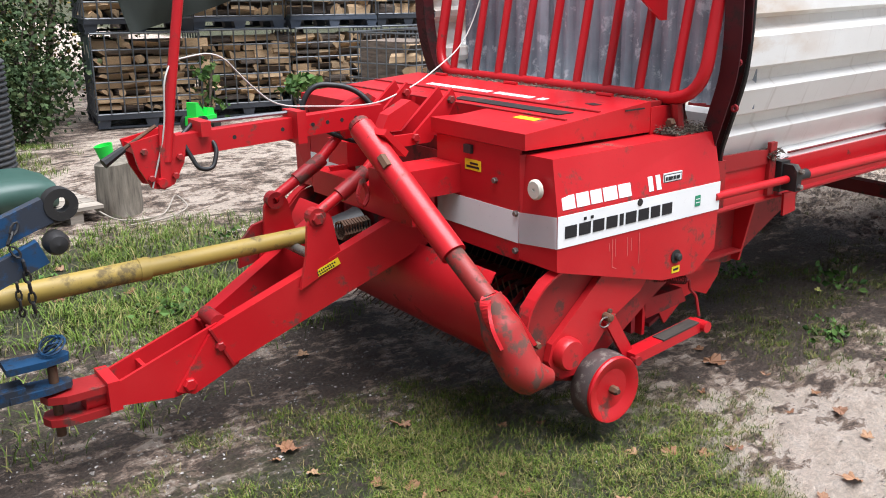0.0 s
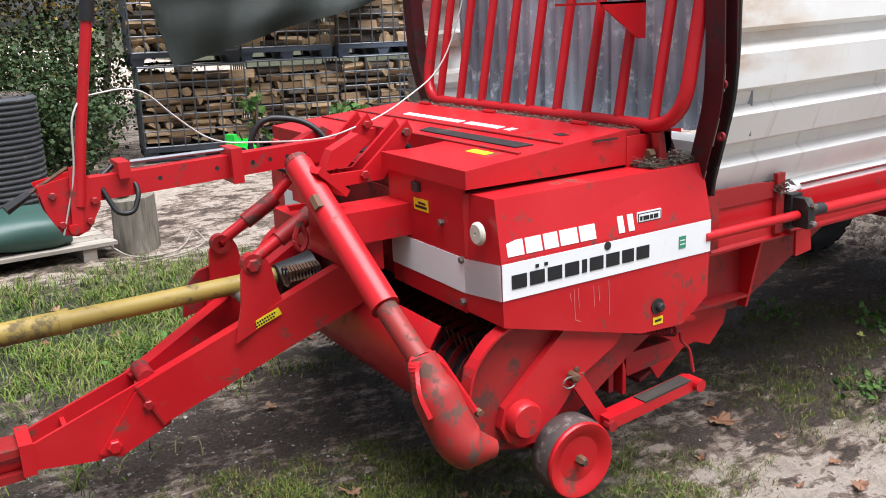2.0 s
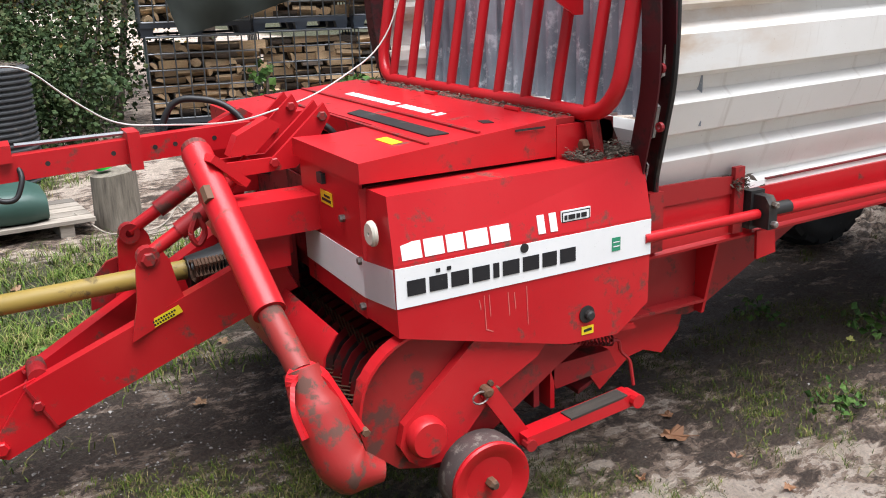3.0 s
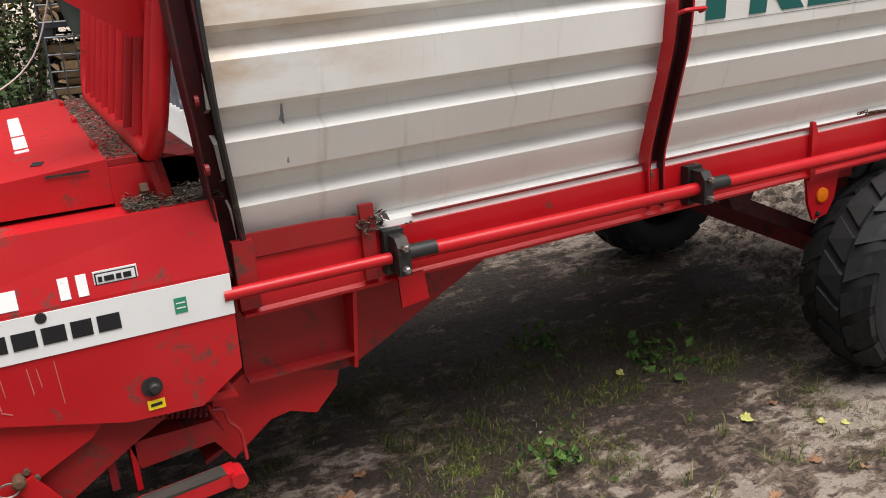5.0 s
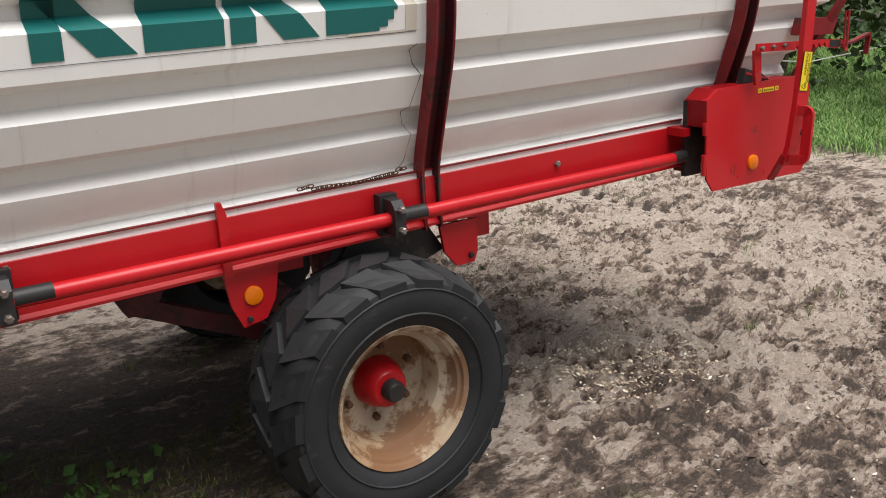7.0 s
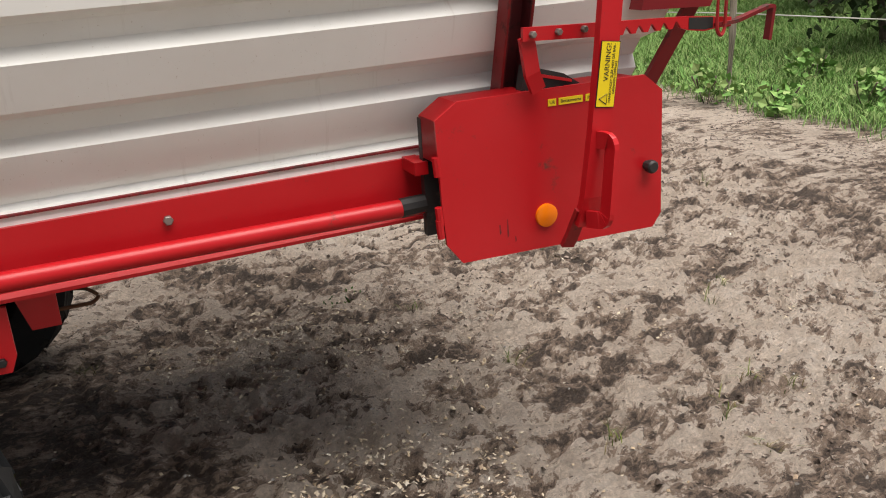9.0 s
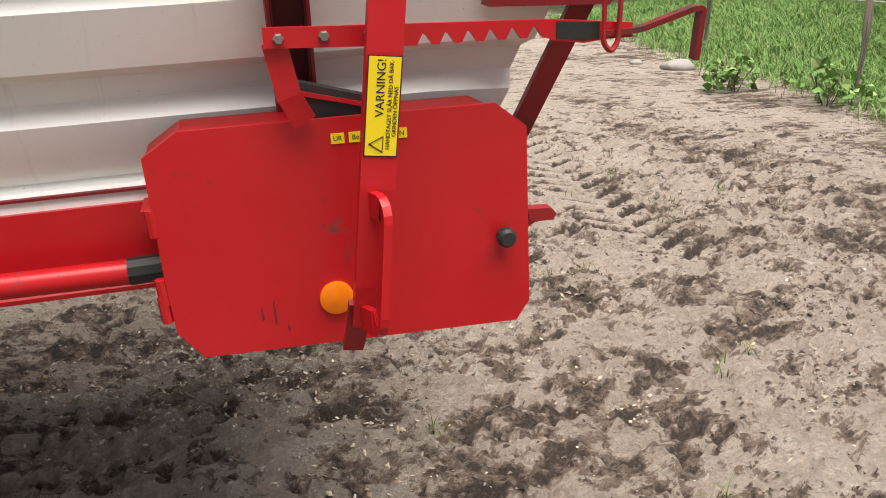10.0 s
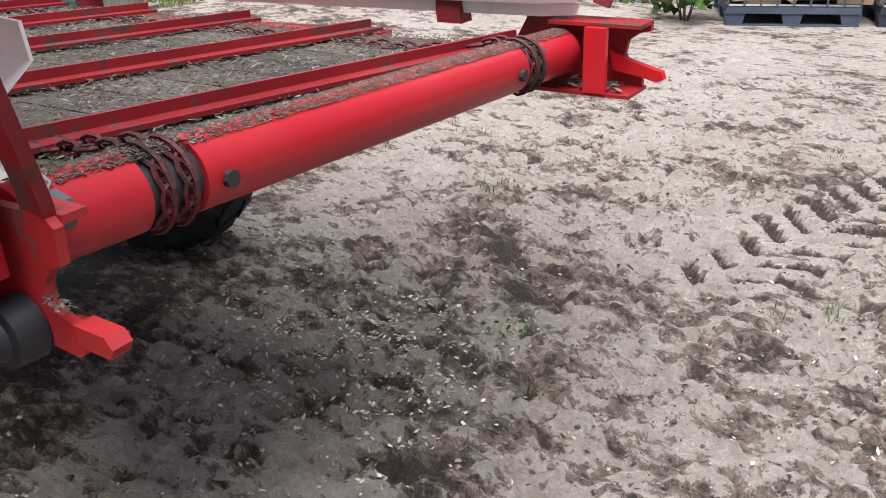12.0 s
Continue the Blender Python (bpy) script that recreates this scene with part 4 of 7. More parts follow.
# step behind the lid on the near side
part("corner_plate", plate([(-2.715, 1.10), (-2.60, 1.10), (-2.60, 1.20), (-2.715, 1.20)], "y", 0.222, 0.232), RED, wagon)
part("corner_web", plate([(-2.62, 1.105), (-2.46, 1.105), (-2.50, 1.19), (-2.60, 1.22)], "y", 0.25, 0.262), RED_DIRTY, wagon)

# front grille
MID = 0.88
gx, gz0, lean = -2.615, 1.225, 0.19


def G(y, z):
    return (gx + lean * (z - gz0), y, z)


part("grille_frame", sweep(rounded([G(0.085, 2.2), G(0.085, gz0), G(far(0.085), gz0), G(far(0.085), 2.2)], 0.15, 7), 0.024, 12, up=(1, 0, 0.1)), RED, wagon, "round red tube frame", smooth=50)
for i in range(9):
    yy = 0.21 + 0.1675 * i
    part("grille_bar", sweep([G(yy, gz0 + 0.015), G(yy, 2.2)], 0.018, 10), RED, wagon, smooth=50)
part("grille_bracket", plate([(gx - 0.15, 1.62), (gx + 0.05, 1.62), (gx + 0.05, 1.50), (gx + 0.02, 1.50)], "y", 0.30, 0.31), RED, wagon, bevel=0.002)
part("grille_bracket", plate([(gx - 0.15, 1.62), (gx + 0.05, 1.62), (gx + 0.05, 1.612), (gx - 0.15, 1.612)], "y", 0.30, 0.52), RED, wagon)
for yy in (0.19, far(0.19)):
    part("grille_foot", sweep([(gx, yy, 1.21), (gx + 0.02, yy, 1.10)], 0.022, 8), RED_DIRTY, wagon)
bolt(gx - 0.02, 0.19, 1.14, 0.018, wagon, "x", -0.02, RUST)

MID = 0.965
# corrugated sheets behind the grille
def sheet(y0, y1, x, top, low):
    bm = bmesh.new()
    n = 72
    prev = None
    for i in range(n + 1):
        u = i / n
        yy = y0 + (y1 - y0) * u
        ph = (yy * 1000) % 76 / 76
        d = 0.028 * min(1, max(0, (abs(ph - 0.5) * 4 - 0.6) / 0.8))
        row = [bm.verts.new((x + d + k, yy, z)) for z in (low, top) for k in (0, 0.002)]
        if prev:
            for a, b in ((0, 2), (3, 1), (2, 3), (1, 0)):
                bm.faces.new((prev[a], prev[b], row[b], row[a]))
        prev = row
    return bm


for y0, y1, x, low in ((0.08, 0.76, -2.33, 1.17), (0.68, 1.32, -2.30, 1.18), (1.22, 1.84, -2.33, 1.17)):
    part("corrugated_sheet", sheet(y0, y1, x, 2.25, low), SHEET, wagon, "blue-grey corrugated sheet standing behind the grille")
part("sill_panel", box(-2.44, -2.30, 0.18, far(0.18), 1.02, 1.155), WHITE_PANEL, wagon, "cream inner sill", bevel=0.004)

# floor of the load space, boards, slats and chains; the worn bed leans down to the far side
MID = 0.80


def lean(y):
    return -0.052 * (y - 0.40)


def leaning(bm):
    for v in bm.verts:
        v.co.z += lean(v.co.y)
    return bm


for i in range(9):
    y0 = 0.22 + i * (far(0.22) - 0.22) / 9
    part("floor_board", leaning(box(-2.28, 1.85, y0 + 0.003, y0 + (far(0.22) - 0.22) / 9 - 0.003, 0.950, 0.970)), MUCK, wagon)
for i in range(10):
    x = 1.70 - i * 0.40
    if x < -2.2:
        break
    z = 0.978
    prof = [(x - 0.022, z), (x + 0.022, z), (x + 0.022, z + 0.008), (x - 0.014, z + 0.008), (x - 0.014, z + 0.026), (x - 0.022, z + 0.026)]
    bm = leaning(plate(prof, "y", 0.215 if x < 1.3 else 0.18, far(0.19)))
    for v in bm.verts:
        v.co.x += 0.11 * (v.co.y - 0.35)
    part("scraper_slat", bm, RED_DARK, wagon, "dark red scraper slat, grimy")


def chain_links(bm, pts, step=0.034, r=0.0038):
    """Links along a line, turned in turn."""
    p = [Vector(q) for q in pts]
    n = 0
    for a, b in zip(p, p[1:]):
        d = (b - a).normalized()
        k = max(1, int((b - a).length / step))
        for i in range(k):
            c = a + (b - a) * ((i + 0.5) / k)
            s = Vector((0, 1, 0)) if n % 2 else d.cross(Vector((0, 1, 0))).normalized()
            L, W = step * 0.66, step * 0.30
            ring = [c + d * (L * math.cos(q)) + s * (W * math.sin(q)) for q in (2 * math.pi * j / 8 for j in range(9))]
            sweep(ring, r, 5, bm, cap=False, up=d.cross(s))
            n += 1


RX, RZ, RR = 1.885, 0.955, 0.051
for yc in (0.29, 0.325, far(0.33), far(0.365)):
    bm = bmesh.new()
    arc = [(RX + (RR - 0.003) * math.sin(q), yc, RZ + (RR - 0.003) * math.cos(q)) for q in (math.pi * i / 10 for i in range(11))]
    chain_links(bm, [(-0.6, yc, 0.970), (1.66, yc, 0.972), (RX - 0.03, yc, RZ + RR - 0.004), *arc])
    leaning(bm)
    tagged(part("scraper_chain", bm, MAROON, wagon, "rusty round-link conveyor chain"), kind="stuff")

# rear roller with its chain wheels
def roller_piece(y0, y1, r=RR):
    return leaning(lathe([(0, y0), (r, y0), (r, y1), (0, y1)], 32, (RX, 0, RZ)))


part("rear_roller", roller_piece(0.115, 0.265), RED_ROLLER, wagon, "red rear roller, paint scraped", smooth=40)
part("rear_roller", roller_piece(0.35, far(0.385)), RED_ROLLER, wagon, "long red rear roller tube", smooth=40)
part("rear_roller", roller_piece(far(0.31), far(0.14)), RED_ROLLER, wagon, "red rear roller end", smooth=40)
for y0, y1 in ((0.265, 0.35), (far(0.385), far(0.31))):
    part("chain_wheel", roller_piece(y0, y1, 0.043), CAST, wagon, "black chain wheel", smooth=40)
for yy in (0.384, far(0.42)):
    part("roller_bolt", lathe([(0.012, 0), (0.012, 0.012), (0, 0.012)], 8, (RX + RR - 0.004, yy, RZ - 0.004 + lean(yy)), "x"), CAST, wagon)
# rear corner castings and hooks
for near in (True, False):
    f = (lambda v: v) if near else far
    if near:
        cb = part("corner_bracket", plate([(1.80, 1.010), (1.985, 1.014), (2.000, 1.002), (1.997, 0.962), (1.978, 0.956), (1.964, 0.937), (1.963, 0.915), (1.976, 0.903), (2.006, 0.896), (2.046, 0.894), (2.052, 0.876), (2.012, 0.872), (1.996, 0.860), (1.935, 0.864), (1.80, 0.85)], "y", 0.094, 0.106), RED_DIRTY, wagon, "red rear corner bracket, chipped", bevel=0.004)
        part("bracket_foot", box(1.93, 2.012, 0.106, 0.145, 0.862, 0.870), RED_DIRTY, cb, bevel=0.002)
        part("bracket_top", box(1.93, 1.999, 0.106, 0.135, 1.003, 1.012), RED_DIRTY, cb, bevel=0.002)
        part("bearing_block", lathe([(0, 0.098), (0.034, 0.098), (0.040, 0.102), (0.040, 0.13), (0, 0.13)], 20, (RX, 0, RZ + 0.008)), RED_DIRTY, cb, "red bearing block", smooth=40)
        part("hook_plate", plate([(2.000, 0.900), (2.046, 0.898), (2.056, 0.886), (2.050, 0.874), (2.004, 0.876)], "y", 0.091, 0.116), RED_DIRTY, cb, "red hook lug, paint chipped", bevel=0.003)
        part("gear_housing", lathe([(0, 0.045), (0.020, 0.045), (0.026, 0.055), (0.036, 0.058), (0.038, 0.092), (0, 0.092)], 14, (1.920, 0, 0.880)), BLACK, cb, "black greasy gear housing", smooth=35)
    else:
        cb = part("corner_bracket", plate([(1.70, 0.825), (2.06, 0.825), (2.06, 0.845), (2.03, 0.865), (2.018, 0.895), (2.025, 0.925), (2.05, 0.942), (2.075, 0.948), (2.075, 0.968), (1.78, 0.97)], "y", *sorted((f(0.07), f(0.085)))), RED_DIRTY, wagon, "red rear corner bracket", bevel=0.004)
        part("bracket_foot", box(1.80, 2.066, *sorted((f(0.07), f(0.18))), 0.818, 0.826), RED_DIRTY, cb, bevel=0.002)
        part("bracket_top", box(1.86, 2.075, *sorted((f(0.07), f(0.15))), 0.962, 0.970), RED_DIRTY, cb, bevel=0.002)
        part("bracket_web", box(1.962, 2.012, *sorted((f(0.17), f(0.185))), 0.826, 0.966), RED, cb, bevel=0.002)
        part("hook_plate", plate([(1.99, 0.905), (2.04, 0.885), (2.11, 0.866), (2.116, 0.85), (2.10, 0.842), (2.065, 0.852), (2.0, 0.862)], "y", *sorted((f(0.086), f(0.106)))), RED, cb, "red hook lug", bevel=0.003)
    part("rail_end", box(1.42, 1.80, *sorted((f(0.13), f(0.17))), 0.80 if near else 0.83, 0.965 if near else 0.90), RED_DARK, wagon, bevel=0.004)
    part("rear_post", sweep(rounded([(1.966, f(0.104), 1.000), (1.975, f(0.098), 1.03), (2.072, f(-0.006), 1.30), (2.127, f(-0.066), 1.45), (2.13, f(-0.07), 2.25)], 0.03, 3), 0, square=(0.019, 0.007), up=(0, 1, 0)), RED_DARK, wagon, "dark red rear corner post", bevel=0.003)
part("curved_guard", plate([(1.88, 0.996), (1.93, 1.014), (1.955, 1.008), (1.962, 0.99), (1.95, 0.975), (1.954, 0.99), (1.948, 1.001), (1.928, 1.006), (1.88, 0.988)], "y", 0.115, 0.15), GALV, wagon, "bent grey sheet edge")

# chain case at the rear
case = part("chain_case", plate([(1.357, 1.088), (1.412, 1.124), (1.905, 1.127), (1.957, 1.086), (1.962, 0.776), (1.938, 0.741), (1.408, 0.750), (1.370, 0.800), (1.364, 0.88)], "y", -0.03, -0.022), RED, wagon, "red sheet-metal chain guard with cut corners", bevel=0.0025)
rimpts = [(1.361, 0.99), (1.361, 1.086), (1.414, 1.121), (1.60, 1.122)]
rim2 = [(1.70, 1.122), (1.898, 1.122), (1.953, 1.083), (1.957, 0.950)]
for line in (rimpts, rim2):
    bm = bmesh.new()
    prev = None
    for x, z in line:
        row = [bm.verts.new((x, -0.022, z)), bm.verts.new((x - (0.012 if x > 1.7 else 0.0), 0.072, z))]
        if prev:
            bm.faces.new((prev[0], row[0], row[1], prev[1]))
        prev = row
    bmesh.ops.solidify(bm, geom=bm.faces, thickness=0.003)
    part("case_rim", bm, RED, case, "folded red rim")
part("case_back", plate([(1.36, 1.08), (1.86, 1.08), (1.86, 0.80), (1.36, 0.80)], "y", 0.06, 0.08), CAST, case)
part("black_cover", plate([(1.585, 1.10), (1.78, 1.10), (1.70, 1.15), (1.60, 1.178)], "y", 0.0, 0.03), CAST, case, "black rubber flap")
part("case_edge", plate([(1.60, 1.165), (1.72, 1.135), (1.72, 1.128), (1.60, 1.158)], "y", -0.004, 0.034), RED, case)
part("reflector", lathe([(0.028, 0), (0.028, -0.008), (0.021, -0.011), (0, -0.0115)], 24, (1.628, -0.030, 0.828)), ORANGE, case, "round orange reflector", smooth=40)
for x, z0, z1 in ((1.525, 0.79, 0.835), (1.505, 0.80, 0.825), (1.70, 0.765, 0.79), (1.545, 0.775, 0.79)):
    part("scratch", plate([(x, z0), (x + 0.004, z0 + 0.004), (x + 0.002, z1), (x - 0.001, z1)], "y", -0.0306, -0.0301), RED_DARK, case)
part("knob", lathe([(0.012, 0), (0.012, -0.010), (0.0165, -0.014), (0.0165, -0.027), (0.012, -0.032), (0, -0.032)], 10, (1.915, -0.03, 0.905)), CAST, case, "black plastic knob", smooth=35)
for z in (0.985, 0.87, 0.84):
    part("hinge", sweep([(1.359, -0.024, z - 0.022), (1.356, -0.024, z + 0.022)], 0.009, 8), RED, case)
part("bearing", sweep([(1.30, 0.07, 0.876), (1.36, 0.07, 0.878)], 0.023, 10), CAST, wagon, "black shaft bearing")
part("case_stay", box(1.335, 1.368, 0.05, 0.13, 0.952, 0.982), RED, wagon, bevel=0.003)

# lettered stickers on the case


def text_part(words, size, matrix, mat, parent, name="lettering"):
    c = bpy.data.curves.new(name, "FONT")
    c.body = words
    c.size = size
    c.align_x, c.align_y = "CENTER", "CENTER"
    c.extrude = 0.0002
    tmp = bpy.data.objects.new(name, c)
    scene.collection.objects.link(tmp)
    me = bpy.data.meshes.new_from_object(tmp.evaluated_get(bpy.context.evaluated_depsgraph_get()))
    bpy.data.objects.remove(tmp)
    me.transform(matrix)
    me.materials.clear()
    me.materials.append(mat)
    ob = new(name, me)
    ob.parent = parent
    return ob


for x0, x1, word in ((1.639, 1.660, "UR"), (1.667, 1.731, "Bottenmatta"), (1.739, 1.759, "IN")):
    s = part("sticker", box(x0, x1, -0.0325, -0.0305, 1.085, 1.101), YELLOW, case, "small yellow sticker")
    text_part(word, 0.0108, Matrix.Translation(((x0 + x1) / 2, -0.0328, 1.093)) @ Euler((radians(90), 0, 0)).to_matrix().to_4x4(), BLACK, s)

# tailgate lever in front of the case
lever = part("tailgate_lever", sweep([(1.662, -0.15, 0.83), (1.669, -0.165, 0.90), (1.684, -0.172, 1.05), (1.704, -0.168, 1.22), (1.736, -0.158, 1.5), (1.76, -0.15, 1.75)], 0, square=(0.0255, 0.010), up=(0, 1, 0.05)), RED, wagon, "red flat-bar tailgate lever", bevel=0.003)
part("grip", sweep(rounded([(1.675, -0.178, 1.03), (1.69, -0.215, 1.03), (1.672, -0.22, 0.855), (1.655, -0.17, 0.85)], 0.02), 0, square=(0.019, 0.006), up=(1, 0, 0)), RED, lever, "flat red grip loop")
part("tip", sweep([(1.65, -0.155, 0.87), (1.645, -0.12, 0.80), (1.64, -0.105, 0.77)], 0, square=(0.016, 0.006), up=(0, 1, 0)), RED_DIRTY, lever)
tilt = Matrix.Translation((1.698, -0.1835, 1.168)) @ pose(0, 0, 0, 90.5, 0, 0) @ pose(0, 0, 0, 0, 0, -6.5)
lab = part("label", box(-0.0238, 0.0238, -0.070, 0.070, -0.001, 0.0), BLACK, lever, "yellow warning label with black border")
lab.data.transform(tilt)
lf = part("label_face", box(-0.0222, 0.0222, -0.0684, 0.0684, 0.0, 0.0008), YELLOW, lab)
lf.data.transform(tilt)
turn = pose(0, 0, 0, 0, 0, 90)
text_part("VARNING!", 0.0170, tilt @ Matrix.Translation((-0.004, 0.026, 0.0012)) @ turn, BLACK, lab)
text_part("HANDTAGET SLÅR NED DÅ BAK-", 0.0083, tilt @ Matrix.Translation((0.0095, 0.003, 0.0012)) @ turn, BLACK, lab)
text_part("GRINDEN ÖPPNAS", 0.0083, tilt @ Matrix.Translation((0.0175, -0.006, 0.0012)) @ turn, BLACK, lab)
bm = bmesh.new()
tri = [Vector((-0.004, -0.052, 0)) + Vector((0.013 * math.cos(q), 0.013 * math.sin(q), 0)) for q in (math.pi, math.pi + 2.094, math.pi - 2.094)]
sweep([*(p + Vector((0, 0, 0.0012)) for p in tri), tri[0] + Vector((0, 0, 0.0012)), tri[1] + Vector((0, 0, 0.0012))], 0.0011, 4, bm, cap=False)
t3 = part("warning_triangle", bm, BLACK, lab)
t3.data.transform(tilt)

# latch bar with teeth and hook
teeth = [(1.55, 1.272), (1.55, 1.243), (1.72, 1.236)]
for i in range(6):
    x = 1.76 + i * 0.034
    teeth += [(x + 0.010, 1.233), (x + 0.019, 1.250), (x + 0.024, 1.247), (x + 0.034, 1.233)]
teeth += [(1.985, 1.226), (2.03, 1.220), (2.07, 1.224), (2.11, 1.224), (2.11, 1.246), (1.98, 1.258)]
lb = part("latch_bar", plate(teeth, "y", -0.085, -0.075), RED, wagon, "red notched latch bar, paint worn off", bevel=0.0015)
for x in (1.571, 1.635, 1.70):
    bolt(x, -0.085, 1.256, 0.008, lb, mat=STEEL)
part("latch_arm", sweep([(1.565, -0.07, 1.25), (1.58, -0.065, 1.17), (1.60, -0.055, 1.13)], 0, square=(0.018, 0.006), up=(0, 1, 0)), RED, wagon, bevel=0.002)
part("latch_hook", sweep(rounded([(2.06, -0.08, 1.232), (2.12, -0.085, 1.235), (2.20, -0.104, 1.264), (2.214, -0.104, 1.264), (2.209, -0.10, 1.185)], 0.012), 0, square=(0.0042, 0.010), up=(0, 1, 0)), RED_DARK, wagon, "worn dark red bent hook rod", bevel=0.002)
part("worn_patch", plate([(1.985, 1.229), (2.03, 1.224), (2.055, 1.226), (2.055, 1.250), (1.985, 1.255)], "y", -0.0862, -0.0852), CAST, lb)
part("latch_guide", sweep(rounded([(2.06, -0.095, 1.36), (2.055, -0.1, 1.22), (2.068, -0.1, 1.205), (2.082, -0.095, 1.22), (2.09, -0.09, 1.36)], 0.012), 0.0045, 6), RED_DIRTY, wagon)
part("tailgate_edge", plate([(1.90, 1.275), (2.10, 1.268), (2.13, 1.33), (1.92, 1.34)], "y", -0.02, 0.03), RED_DARK, wagon, bevel=0.003)

# ---- drawbar ----
MID = 0.965
def beam(a, b, half_w, half_h, mat=RED_WORN, name="drawbar_beam", label="", bevel=0.005):
    return part(name, sweep([a, b], 0, square=(half_w, half_h)), mat, wagon, label, bevel=bevel)


for s in (1, -1):
    f = (lambda v: v) if s > 0 else far
    bb = beam((-4.155, f(0.90), 0.423), (-3.40, f(0.735), 0.775), 0.03, 0.078, RED_WORN, "drawbar_beam", "red welded drawbar beam")
    part("beam_end", sweep([(-4.157, f(0.90), 0.422), (-4.150, f(0.899), 0.4255)], 0, square=(0.0335, 0.0815)), RED_DIRTY, bb)
    # frame tubes from hood to drawbar
    part("frame_tube", box(-3.62 if s > 0 else -3.42, -3.32, *sorted((f(0.56), f(0.72))), 0.918, 1.022), RED_WORN, wagon, "red box-section frame tube", bevel=0.01)
    part("gusset", plate([(-3.50, 0.93), (-3.38, 0.93), (-3.38, 0.82), (-3.44, 0.80)], "y", *sorted((f(0.70), f(0.715)))), RED_WORN, wagon, bevel=0.002)
    # clevis plates standing on the beams
    cp = part("clevis_plate", plate([(-3.88, 0.60), (-3.70, 0.68), (-3.725, 0.76), (-3.740, 0.84), (-3.758, 0.872), (-3.79, 0.882), (-3.822, 0.868), (-3.84, 0.83), (-3.85, 0.72)], "y", *sorted((f(0.785), f(0.80)))), RED_WORN, wagon, "red pivot plate", bevel=0.003)
    bolt(-3.80, f(0.785), 0.851, 0.024, cp, "y", -0.016 * s)
lu, lv, la = Vector((0.910, 0.414)), Vector((-0.414, 0.910)), Vector((-3.853, 0.614))


def slip(a, b, c, d):
    return [tuple(la + lu * p + lv * q) for p, q in ((a, c), (b, c), (b, d), (a, d))]


lab2 = part("beam_label", plate(slip(0, 0.145, 0, 0.026), "y", -0.0008, 0.0008), YELLOW, wagon, "yellow sticker with black lettering")
lab2.matrix_basis = Matrix.Translation((-3.84, 0.7925, 0.0)) @ pose(0, 0, 0, 0, 0, -12.33) @ Matrix.Translation((3.84, 0, 0))
for k, (row, stop) in enumerate(((0.004, 0.115), (0.014, 0.132))):
    s = 0.010
    while s < stop:
        w = 0.006 + 0.010 * ((k * 3 + int(s * 1000)) % 3) / 2
        part("lettering_bar", plate(slip(s, s + w, row, row + 0.006), "y", -0.0016, -0.0009), BLACK, lab2)
        s += w + 0.003
# tongue
part("tongue", plate([(-4.52, 0.30), (-4.52, 0.385), (-4.16, 0.51), (-4.08, 0.44), (-4.25, 0.285), (-4.34, 0.275)], "y", 0.895, 0.908), RED_WORN, wagon, "red welded tongue", bevel=0.003)
part("tongue", plate([(-4.52, 0.30), (-4.52, 0.385), (-4.16, 0.51), (-4.08, 0.44), (-4.25, 0.285), (-4.34, 0.275)], "y", far(0.908), far(0.895)), RED_WORN, wagon, "red welded tongue", bevel=0.003)
part("tongue_web", plate([(-4.52, 0.31), (-4.52, 0.33), (-4.15, 0.345), (-4.12, 0.33)], "y", 0.908, far(0.908)), RED_DIRTY, wagon)
part("tongue_rib", plate([(0.908, 0.36), (far(0.908), 0.36), (far(0.908), 0.40), (0.908, 0.40)], "x", -4.42, -4.405), RED_WORN, wagon)
part("tongue_collar", box(-4.555, -4.515, 0.885, far(0.885), 0.29, 0.395), RED_WORN, wagon, bevel=0.006)
side_plate = part("adjuster_plate", plate([(-4.33, 0.30), (-4.27, 0.275), (-4.10, 0.345), (-4.08, 0.40), (-4.15, 0.50), (-4.20, 0.475)], "y", 0.878, 0.893), RED_WORN, wagon, bevel=0.003)
bolt(-4.285, 0.878, 0.318, 0.024, side_plate, "y", -0.018, RED)
bolt(-4.165, 0.878, 0.43, 0.018, side_plate, "y", -0.018, RED_DIRTY)
part("pivot_pin", sweep([(-4.15, 0.905, 0.505), (-4.15, far(0.905), 0.505)], 0.030, 14), RED_DIRTY, wagon, smooth=40)
for z0, z1 in ((0.272, 0.298), (0.352, 0.378)):
    part("hitch_fork", plate([(-4.55, 0.91), (-4.55, 1.03), (-4.68, 1.035), (-4.735, 1.01), (-4.75, 0.97), (-4.735, 0.93), (-4.68, 0.905)], "z", z0, z1), RED_DIRTY, wagon, "worn red hitch fork", bevel=0.004)
part("hitch_neck", sweep([(-4.55, 0.97, 0.325), (-4.62, 0.97, 0.325)], 0.042, 14), RED_WORN, wagon, smooth=40)
part("hitch_pin", sweep([(-4.70, 0.97, 0.22), (-4.70, 0.97, 0.47)], 0.016, 12), RUST, wagon, "rusty hitch pin", smooth=40)

# top beam with the lever stand
tb = beam((-4.29, 0.955, 1.137), (-3.40, 0.985, 1.165), 0.028, 0.037, RED_WORN, "top_beam", "red perforated top beam")
for i in range(9):
    x = -4.02 + i * 0.062
    if i in (1, 2):
        continue
    part("pin_hole", lathe([(0.0075, 0), (0.0075, -0.001), (0, -0.001)], 10, (x, 0.955 - 0.0285 + 0.030 * (x + 4.33) / 0.93, 1.137 + 0.03 * (x + 4.33) / 0.93)), CAST, tb)
for x in (-4.13, -3.775):
    part("clamp_tab", box(x - 0.018, x + 0.018, 0.905, 1.02, 1.10 if x > -4 else 1.165, 1.215), RED_WORN, tb, bevel=0.003)
